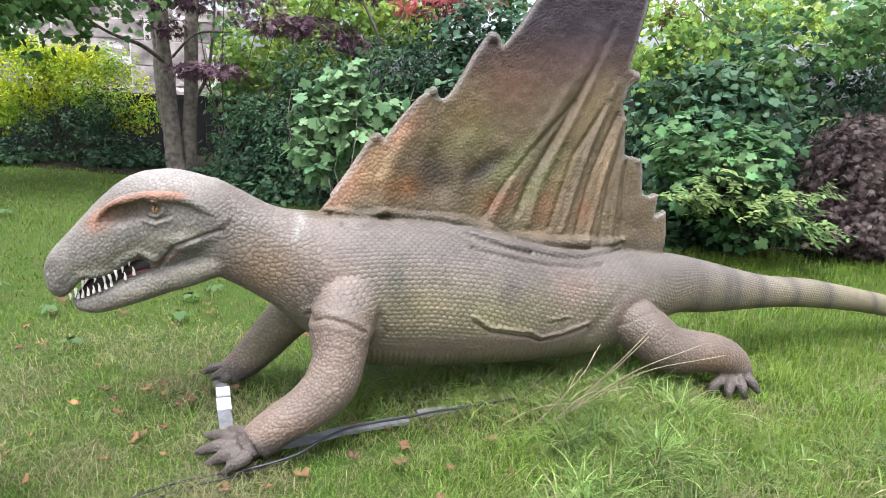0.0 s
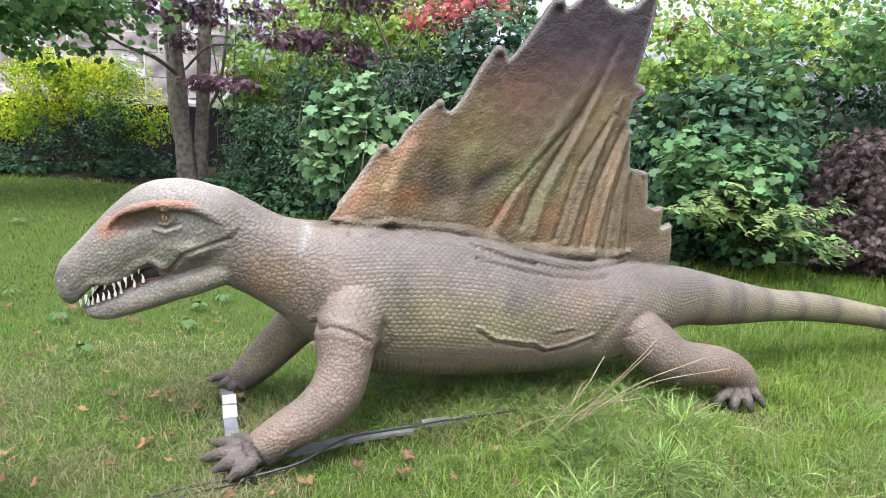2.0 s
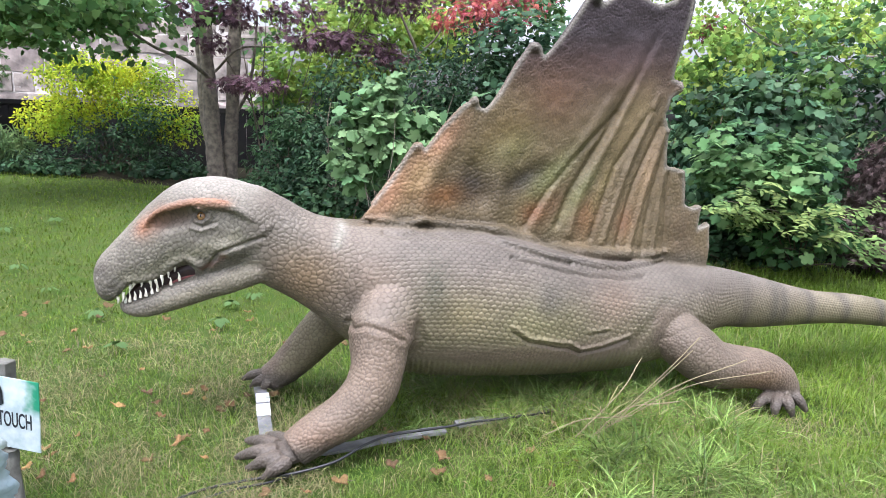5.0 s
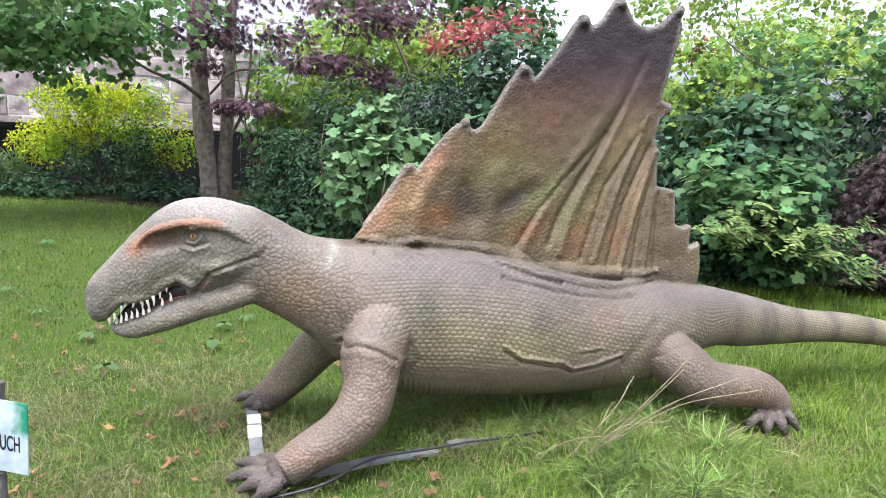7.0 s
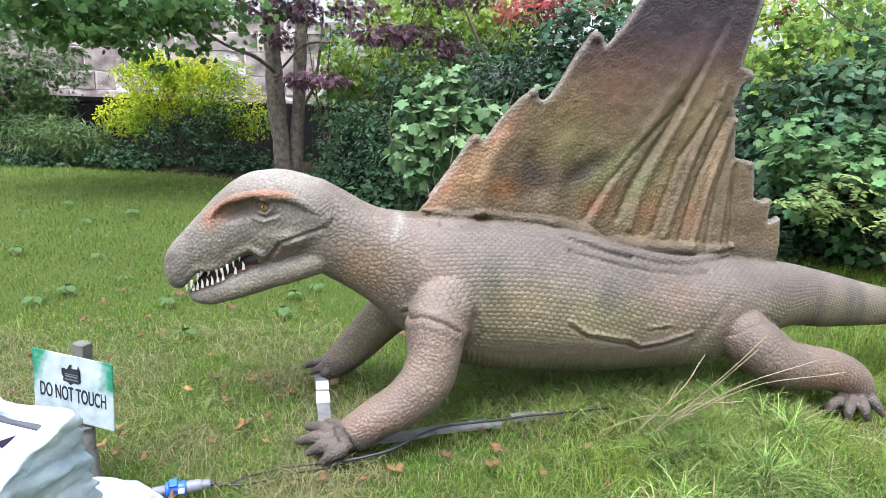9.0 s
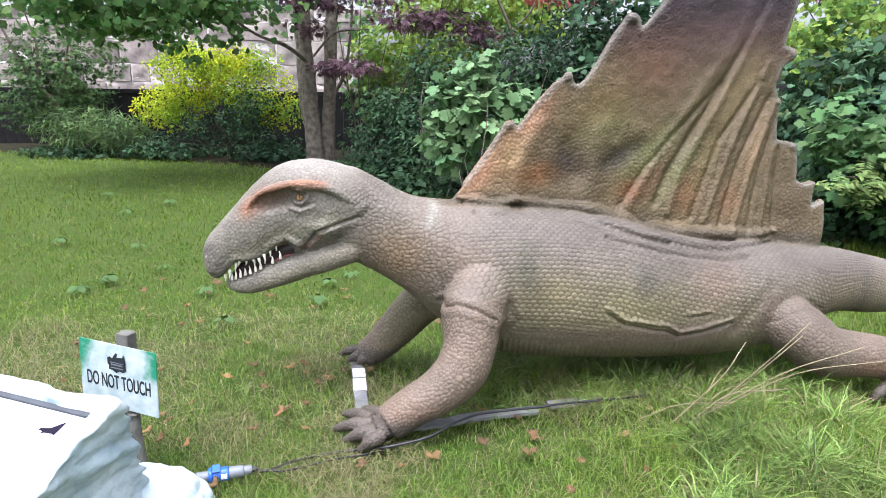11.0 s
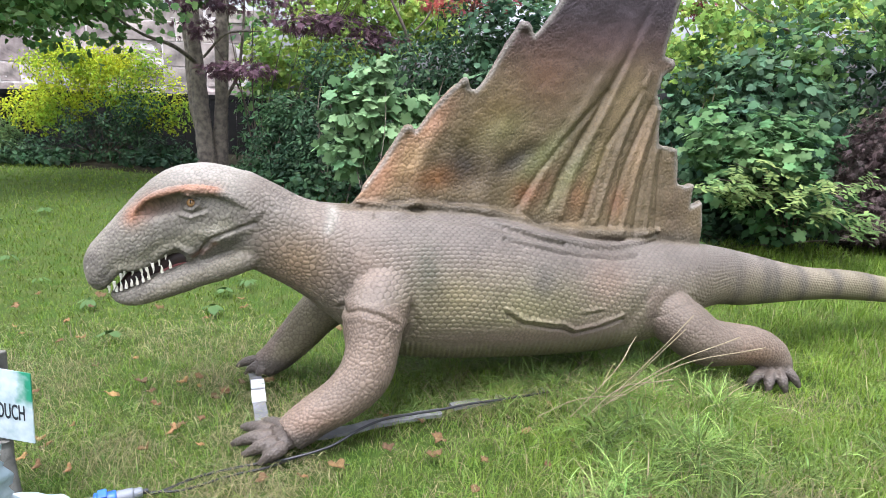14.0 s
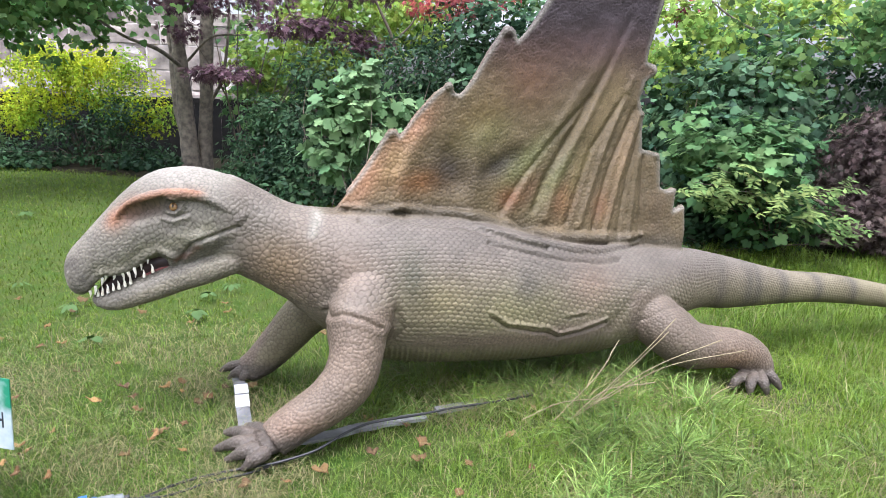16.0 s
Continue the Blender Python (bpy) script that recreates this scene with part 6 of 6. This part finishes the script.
def info_rock():
    """A cast rock with a slanting white board let into its top."""
    th = tagged(new("information_rock"), "pale blue-grey cast rock with a slanting white board", "information stand")
    o = Vector((-0.905, 1.53, 0.462))       # far corner of the top
    e1 = Vector((-0.95, 0.31, 0.0)).normalized()
    e2 = Vector((-0.27, -0.84, -0.40)).normalized()
    up = e1.cross(e2)
    up = up if up.z > 0 else -up
    bm = bmesh.new()
    bmesh.ops.create_cube(bm, size=1.0, matrix=Matrix.Translation((0.5, 0.5, 0.5)))
    bmesh.ops.subdivide_edges(bm, edges=bm.edges[:], cuts=46, use_grid_fill=True)
    for v in bm.verts:
        u, w, t = v.co
        top = o + e1 * (u * 0.86) + e2 * (w * 0.58)
        inside = min(u * 0.86 - 0.050, w * 0.58 - 0.036, 0.80 - u * 0.86, 0.54 - w * 0.58)
        top -= up * (0.03 * max(0.0, min(1.0, inside / 0.012)))
        foot = Vector((-0.925, 1.74, -0.03)) + Vector((-0.95, 0.31, 0)) * (u * 1.05) + Vector((-0.27, -0.9, 0)) * (w * 0.78)
        side = 1.0 if inside < 0.0 else 0.0
        s = t ** 0.8
        q = foot.lerp(top, s)
        # layered ledges
        band = noise.fractal(Vector((q.x * 2.2, q.y * 2.2, q.z * 9 + q.x * 4)), 1.0, 2.0, 4)
        out = Vector((0.5 - u, 0.5 - w, 0))
        push = -e1 * out.x - e2 * out.y
        q += Vector((-push.x, -push.y, 0)) * -0.10 * band * (1 - 0.6 * s)
        fine = noise.fractal(Vector((q.x * 14, q.y * 14, q.z * 26 + q.x * 16)), 0.9, 2.1, 5)
        q += Vector((noise.noise(q * 6), noise.noise(q * 6 + Vector((5, 0, 0))), noise.noise(q * 6 + Vector((0, 5, 0))))) * 0.014 * side
        q += Vector((-push.x, -push.y, 0.2)) * 0.022 * fine * side
        v.co = q
    part("rock_body", smooth_all(bm), ROCK, th)
    m = frame_of(o + e1 * 0.42 + e2 * 0.30 - up * 0.024, -e1, -e2)
    bm = bmesh.new()
    box(bm, (0.755, 0.008, 0.485), bevel=0.002)
    board = part("board", bm, BOARD_WHITE, th, "white glossy printed board")
    board.matrix_local = m
    # added dark strip: the shadow under the rock's rim, made as a solid
    bm = bmesh.new()
    box(bm, (0.765, 0.02, 0.014), pose(0, -0.004, 0.248), bevel=0.002)
    part("rim_shade", bm, RIM_SHADE, board, "dark strip standing in for the shadow along the board's top edge")
    y = -0.0065 if (m.to_3x3() @ Vector((0, -1, 0))).z > 0 else 0.0065
    # plain dark shape and a line of small print
    bm = bmesh.new()
    polygon(bm, [(0.246, 0.18), (0.251, 0.187), (0.262, 0.189), (0.277, 0.192), (0.308, 0.219), (0.3, 0.19), (0.304, 0.174), (0.296, 0.178), (0.271, 0.176), (0.258, 0.168), (0.263, 0.178)], y)
    part("printed_shape", bm, DARK_SHAPE, board, "dark violet printed shape")
    for k in range(4):
        bm = bmesh.new()
        polygon(bm, [(-0.05, 0.15 - 0.02 * k), (0.12, 0.15 - 0.02 * k), (0.12, 0.144 - 0.02 * k), (-0.05, 0.144 - 0.02 * k)], y)
        part("print_line", bm, GREY_PLASTIC, board)
    return th


def boulder():
    bm = bmesh.new()
    bmesh.ops.create_icosphere(bm, subdivisions=5, radius=1.0)
    for v in bm.verts:
        d = v.co.normalized()
        r = 1 + 0.14 * noise.fractal(d * 1.4 + Vector((3, 1, 0)), 1.0, 2.0, 4) + 0.03 * noise.fractal(d * 6, 1.0, 2.0, 4)
        v.co = Vector((d.x * 0.2 * r, d.y * 0.15 * r, d.z * 0.14 * r))
    ob = part("boulder", smooth_all(bm), ROCK, None)
    ob.location = (-0.965, 1.70, 0.0)
    return tagged(ob, "small pale cast boulder beside the information rock", "boulder")


def ring_tube(name, radius, x0, x1, mat, parent, label=""):
    bm = bmesh.new()
    r = radius
    loft(bm, [(x0, 0, 0, r * 0.85, r * 0.85), (x0 + 0.004, 0, 0, r, r), ((x0 + x1) / 2, 0, 0, r, r), (x1 - 0.004, 0, 0, r, r), (x1, 0, 0, r * 0.85, r * 0.85)], 20, 3)
    return part(name, smooth_all(bm), mat, parent, label)


def connector():
    a, b = Vector((-0.858, 1.855, 0.036)), Vector((-0.665, 1.935, 0.034))
    th = tagged(new("power_connector"), "blue and grey industrial power connector on the grass", "connector")
    th.matrix_world = frame_of(a, b - a, (0, 0, 1)) @ Matrix.Scale(0.84, 4)
    ring_tube("inlet", 0.020, -0.02, 0.03, GREY_PLASTIC, th)
    ring_tube("collar", 0.031, 0.026, 0.042, BLUE, th, "blue locking collar")
    ring_tube("housing", 0.027, 0.04, 0.10, BLUE, th, "blue plastic housing")
    bm = bmesh.new()
    box(bm, (0.03, 0.036, 0.008), pose(0.055, -0.008, 0.031, 20), bevel=0.003)
    part("flap", bm, BLUE, th)
    bm = bmesh.new()
    box(bm, (0.022, 0.004, 0.02), pose(0.082, -0.0265, 0.004), bevel=0.001)
    part("label_plate", bm, WHITE_TAPE, th, "white label plate")
    ring_tube("grip", 0.023, 0.098, 0.155, GREY_PLASTIC, th)
    ring_tube("gland", 0.018, 0.152, 0.185, GREY_PLASTIC, th)
    ring_tube("cable_tail", 0.010, 0.183, 0.205, CABLE, th)


def cable(points, radius, label):
    bm = bmesh.new()
    pts = [Vector(p) + Vector((0, 0, radius + 0.018)) for p in points]
    tube(bm, pts, [radius] * len(pts), 8, 8)
    ob = part("cable", smooth_all(bm), CABLE, None)
    return tagged(ob, label, "cable")


def flat_bar(name, pts, width, thick, mat, lift=0.012):
    """A flat bar laid along a line on the ground."""
    rows = spline([(*p, 0, 0) for p in pts], 6)[:, :3]
    bm = bmesh.new()
    prev = None
    for k, c in enumerate(rows):
        d = rows[min(k + 1, len(rows) - 1)] - rows[max(k - 1, 0)]
        s = Vector((-d[1], d[0], 0)).normalized() * width / 2
        c = Vector(c) + Vector((0, 0, lift + 0.0015 * math.sin(k * 1.3)))
        up = Vector((0, 0, thick))
        ring = [bm.verts.new(c - s), bm.verts.new(c + s), bm.verts.new(c + s + up), bm.verts.new(c - s + up)]
        if prev:
            for j in range(4):
                bm.faces.new((prev[j], prev[(j + 1) % 4], ring[(j + 1) % 4], ring[j]))
        else:
            bm.faces.new(ring[::-1])
        prev = ring
    bm.faces.new(prev)
    bmesh.ops.recalc_face_normals(bm, faces=bm.faces[:])
    return bm


def base_bars():
    th = tagged(new("base_strip"), "grey steel strip between the statue's front feet with white tape", "metal strip")
    part("strip", flat_bar("strip", [(-0.556, 2.885, 0.000), (-0.511, 2.716, -0.000), (-0.474, 2.553, 0.000), (-0.424, 2.340, 0.000)], 0.05, 0.008, STEEL, 0.03), STEEL, th)
    for a, b in (((-0.506, 2.716, 0.000), (-0.489, 2.638, 0.000)), ((-0.485, 2.611, 0.000), (-0.464, 2.513, 0.000))):
        part("tape", flat_bar("tape", [a, tuple((np.array(a) + b) / 2), b], 0.054, 0.010, WHITE_TAPE, 0.032), WHITE_TAPE, th, "white adhesive tape")
    bar = tagged(new("base_bar"), "weathered grey flat bar lying in the grass beside the statue", "metal bar")
    part("bar", flat_bar("bar", [(-0.262, 2.236, 0.000), (-0.140, 2.265, 0.000), (0.006, 2.331, -0.000), (0.125, 2.370, 0.000), (0.248, 2.406, 0.000)], 0.052, 0.012, STEEL, 0.025), STEEL, bar)
    part("bar", flat_bar("bar", [(0.294, 2.428, 0.000), (0.399, 2.464, 0.000), (0.495, 2.496, 0.000), (0.619, 2.545, 0.000), (0.759, 2.591, 0.000)], 0.05, 0.012, STEEL, 0.036), STEEL, bar)


sign()
info_rock()
boulder()
connector()
base_bars()
cable([(-0.70, 1.92, 0.0), (-0.655, 1.94, 0.0), (-0.566, 2.013, 0.000), (-0.408, 2.076, 0.000), (-0.293, 2.071, 0.020), (-0.166, 2.104, 0.040), (-0.094, 2.165, 0.050), (-0.055, 2.203, 0.055), (0.026, 2.268, 0.055), (0.142, 2.307, 0.055), (0.241, 2.346, 0.050), (0.365, 2.392, 0.050), (0.502, 2.426, 0.050), (0.717, 2.527, 0.030)], 0.0048, "black power cable running along the grass to the statue")
cable([(-0.708, 1.931, 0.000), (-0.600, 1.938, 0.000), (-0.471, 2.012, 0.000), (-0.365, 2.054, 0.000), (-0.259, 2.126, 0.000)], 0.004, "thin black cable lying in the grass")
cable([(1.369, 2.348, 0.000), (1.383, 2.290, 0.000), (1.424, 2.269, 0.000), (1.447, 2.185, 0.000), (1.526, 2.160, 0.000)], 0.008, "black cable end showing in the grass")
cable([(1.310, 2.693, 0.000), (1.426, 2.787, 0.000), (1.508, 2.787, 0.000), (1.504, 2.708, 0.000), (1.426, 2.627, 0.000), (1.354, 2.653, 0.000)], 0.012, "coiled black hose behind the hind foot")


def fallen_leaf(pale):
    th = tagged(new("fallen_leaf"), "dry tan fallen leaf on the grass" if pale else "curled brown fallen leaf on the grass", "leaf", "fallen leaves on the lawn")
    bm = bmesh.new()
    r = random.Random(4 + pale)
    rings = []
    for ring in (0.0, 0.35, 0.7, 1.0):
        row = []
        for j in range(16):
            w = 2 * math.pi * j / 16
            lobe = 1 + (0.08 if not pale else 0.05) * math.cos(5 * w) * ring + r.uniform(-0.26, 0.26) * ring
            u, v = 0.5 * ring * lobe * math.cos(w), (0.40 if not pale else 0.27) * ring * lobe * math.sin(w)
            row.append(bm.verts.new((u, v, 0.11 * ring * math.sin(2 * w + 1) + 0.75 * v * v + 0.07 * math.sin(u * 9 + v * 6) + r.uniform(-0.09, 0.09) * ring)))
        rings.append(row)
    for p, q in zip(rings, rings[1:]):
        for j in range(16):
            bm.faces.new((p[j], q[j], q[(j + 1) % 16], p[(j + 1) % 16]))
    bmesh.ops.remove_doubles(bm, verts=rings[0], dist=0.09)
    bmesh.ops.solidify(bm, geom=bm.faces[:], thickness=0.015)
    smooth_all(bm)
    part("blade", bm, PALE_LEAF if pale else DEAD_LEAF, th)
    bm = bmesh.new()
    tube(bm, [(-0.35, 0, 0.0), (-0.6, 0.05, 0.03), (-0.8, 0.0, 0.02)], (0.02, 0.015, 0.012), 5, 3)
    part("stalk", bm, TWIG, th)
    return th


# where they lie: x, y, turn, length; each shape built once
BROWN = [(-0.620, 2.622, 0.000), (-0.799, 2.186, 0.000), (-1.236, 2.905, 0.000), (-0.567, 2.711, 0.000), (0.727, 2.271, 0.000), (0.576, 2.010, 0.000), (-0.655, 2.391, 0.000), (-0.460, 2.732, 0.000), (0.365, 2.048, 0.000), (0.222, 2.204, 0.000), (-0.728, 2.340, 0.000), (0.167, 2.338, 0.000), (-0.644, 2.571, 0.000), (-0.134, 2.044, 0.000), (-1.373, 2.645, 0.000), (-1.885, 2.914, 0.000), (-1.519, 3.213, 0.000)]
TAN = [(-1.174, 2.133, 0.000), (-1.177, 2.263, 0.000), (-1.444, 3.262, 0.000), (-0.752, 3.730, 0.000), (-0.739, 2.304, -0.000), (-0.992, 2.059, 0.000), (0.545, 2.234, 0.000), (0.875, 2.055, 0.000), (-0.615, 2.199, 0.000), (-1.060, 2.614, 0.000), (-1.094, 2.987, 0.000), (-1.599, 2.684, 0.000), (-0.240, 1.980, 0.000), (1.384, 2.087, 0.000), (-0.037, 2.697, 0.000), (-1.103, 2.358, 0.000), (-0.863, 2.523, 0.000)]
r = random.Random(12)
for places, pale, big in ((BROWN, 0, 0.056), (TAN, 1, 0.046)):
    first = fallen_leaf(pale)
    more = [(r.uniform(-2.2, 1.4), r.uniform(1.75, 4.2), 0) for _ in range(26)]
    more = [p for p in more if not (-1.6 < p[0] < -0.85 and p[1] < 2.0)]
    for k, (x, y, z) in enumerate(places + more):
        s = big * r.uniform(0.6, 1.2)
        m = pose(x, y, 0.034, r.uniform(-18, 18), r.uniform(-18, 18), r.uniform(0, 360))
        if k == 0:
            first.matrix_world = m
            first.scale = (s, s, s)
        else:
            c = copy_thing(first, m)
            c.scale = (s, s, s)

# dry stalks before the hind leg
for a, b, c in (((0.875, 2.350, 0.074), (1.073, 2.330, 0.313), (1.172, 2.320, 0.433)), ((0.899, 2.360, 0.080), (1.029, 2.340, 0.228), (1.148, 2.320, 0.380)), ((0.817, 2.300, 0.068), (1.080, 2.280, 0.257), (1.324, 2.260, 0.378)), ((0.920, 2.360, 0.087), (1.152, 2.300, 0.251), (1.421, 2.250, 0.344)),
                ((0.780, 2.250, 0.082), (0.913, 2.250, 0.188), (1.049, 2.200, 0.245)), ((0.718, 2.250, 0.079), (0.883, 2.300, 0.241), (0.973, 2.350, 0.335)), ((0.607, 2.300, 0.060), (0.749, 2.300, 0.123), (0.895, 2.250, 0.165))):
    th = tagged(new("grass_stalk"), "dry straw-coloured grass stalk leaning over", "grass stalk", "dry stalks before the hind leg")
    bm = bmesh.new()
    b = tuple(np.array(b) + (r.uniform(-0.015, 0.015), 0, r.uniform(0.0, 0.016)))
    tube(bm, [a, b, c], (0.0008, 0.0006, 0.0003), 5, 6)
    part("stem", bm, STRAW, th)
    bm = bmesh.new()
    c, b = Vector(c), Vector(b)
    d = (c - b).normalized()
    tube(bm, [c - d * 0.03, c, c + d * 0.03], (0.0005, 0.0021, 0.0005), 6, 4)
    part("seed_head", bm, STRAW, th)


def weeds():
    """Broad-leaved lawn weeds: rosettes of a few leaves."""
    spots = [(-4.066, 7.127, 0.000), (-3.368, 6.207, 0.000), (-3.194, 6.759, 0.000), (-2.571, 4.852, 0.000), (-2.384, 3.739, 0.000), (-2.369, 3.915, 0.000), (-0.925, 4.029, 0.000), (-0.823, 4.234, 0.000), (-0.915, 3.691, 0.000), (-4.195, 6.548, 0.000), (-1.312, 3.275, 0.000), (-2.107, 4.275, 0.000), (-2.320, 3.982, 0.000), (2.796, 4.841, 0.000), (2.821, 5.459, 0.000), (-1.422, 4.365, 0.000), (-3.237, 4.937, 0.000), (-1.625, 3.828, 0.000)]
    for k, (x, y, _) in enumerate(spots):
        th = thing("weed", (x, y, 0), "low broad-leaved green weed in the lawn", "weed", "weeds in the lawn")
        n = r.randint(6, 11)
        a = rng.uniform(0, 2 * np.pi, n)
        out = np.stack([np.cos(a), np.sin(a), np.full(n, 0.25)], 1)
        long = rng.uniform(0.03, 0.055, n) * (1 + 0.06 * y)
        for j in range(n):
            leaves("blade", out[j:j + 1] * 0.02 + [0, 0, 0.05], np.array([[0, 0, 1.0]]) + out[j:j + 1] * 0.4, out[j:j + 1], long[j:j + 1], "oval" if k % 2 else "heart", WEED, th)


weeds()


def fronds():
    """Feathered leaves on arching yellow-green shoots at the bed's edge."""
    th = thing("feather_leaved_shoots", (3.634, 5.458, 0.000), "yellow-green feathered leaves on arching shoots", "shrub")
    inv = Matrix.Translation(th.location).inverted()
    root = Vector((3.634, 5.458, 0.000))
    at, face, tip, size = [], [], [], []
    for target in ((2.645, 4.750, 0.805), (2.477, 4.750, 0.693), (2.892, 4.700, 0.797), (3.253, 4.600, 0.734), (3.554, 4.500, 0.714), (3.609, 4.450, 0.468), (3.359, 4.500, 0.518), (3.084, 4.600, 0.645), (2.777, 4.700, 0.643), (3.487, 4.500, 0.326), (2.331, 4.900, 0.603)):
        end = Vector(target)
        mid = root.lerp(end, 0.55) + Vector((0, 0, 0.18))
        bm = bmesh.new()
        tube(bm, [root, mid, end], (0.007, 0.005, 0.002), 5, 6)
        part("shoot", bm, TWIG, th)
        for s in range(7):
            t = 0.45 + 0.09 * s
            base = root.lerp(mid, t * 2) if t < 0.5 else mid.lerp(end, min(1.0, (t - 0.5) * 2))
            way = Vector((r.uniform(-1, 1), r.uniform(-0.9, 0.1), r.uniform(-0.5, 0.3))).normalized()
            across = way.cross(Vector((0, 0, 1))).normalized()
            length = r.uniform(0.16, 0.24)
            for j in range(6):
                c = base + way * length * (0.25 + 0.15 * j) - Vector((0, 0, 0.05 * (j / 6) ** 2))
                for sg in (-1, 1):
                    at.append(c)
                    face.append((r.gauss(0, 0.15), r.gauss(-0.25, 0.15), 1))
                    tip.append(across * sg + way * 0.45 - Vector((0, 0, 0.2)))
                    size.append(r.uniform(0.05, 0.07))
            at.append(base + way * length * 1.1)
            face.append((0, -0.2, 1))
            tip.append(way)
            size.append(0.06)
    foliage = leaves("foliage", np.array([tuple(v) for v in at]), np.array([tuple(v) for v in face], float), np.array([tuple(v) for v in tip], float), np.array(size), "oval", LEAF_FROND, th)
    foliage["kind"] = "stuff"
    for ob in th.children:
        ob.matrix_parent_inverse = inv


fronds()
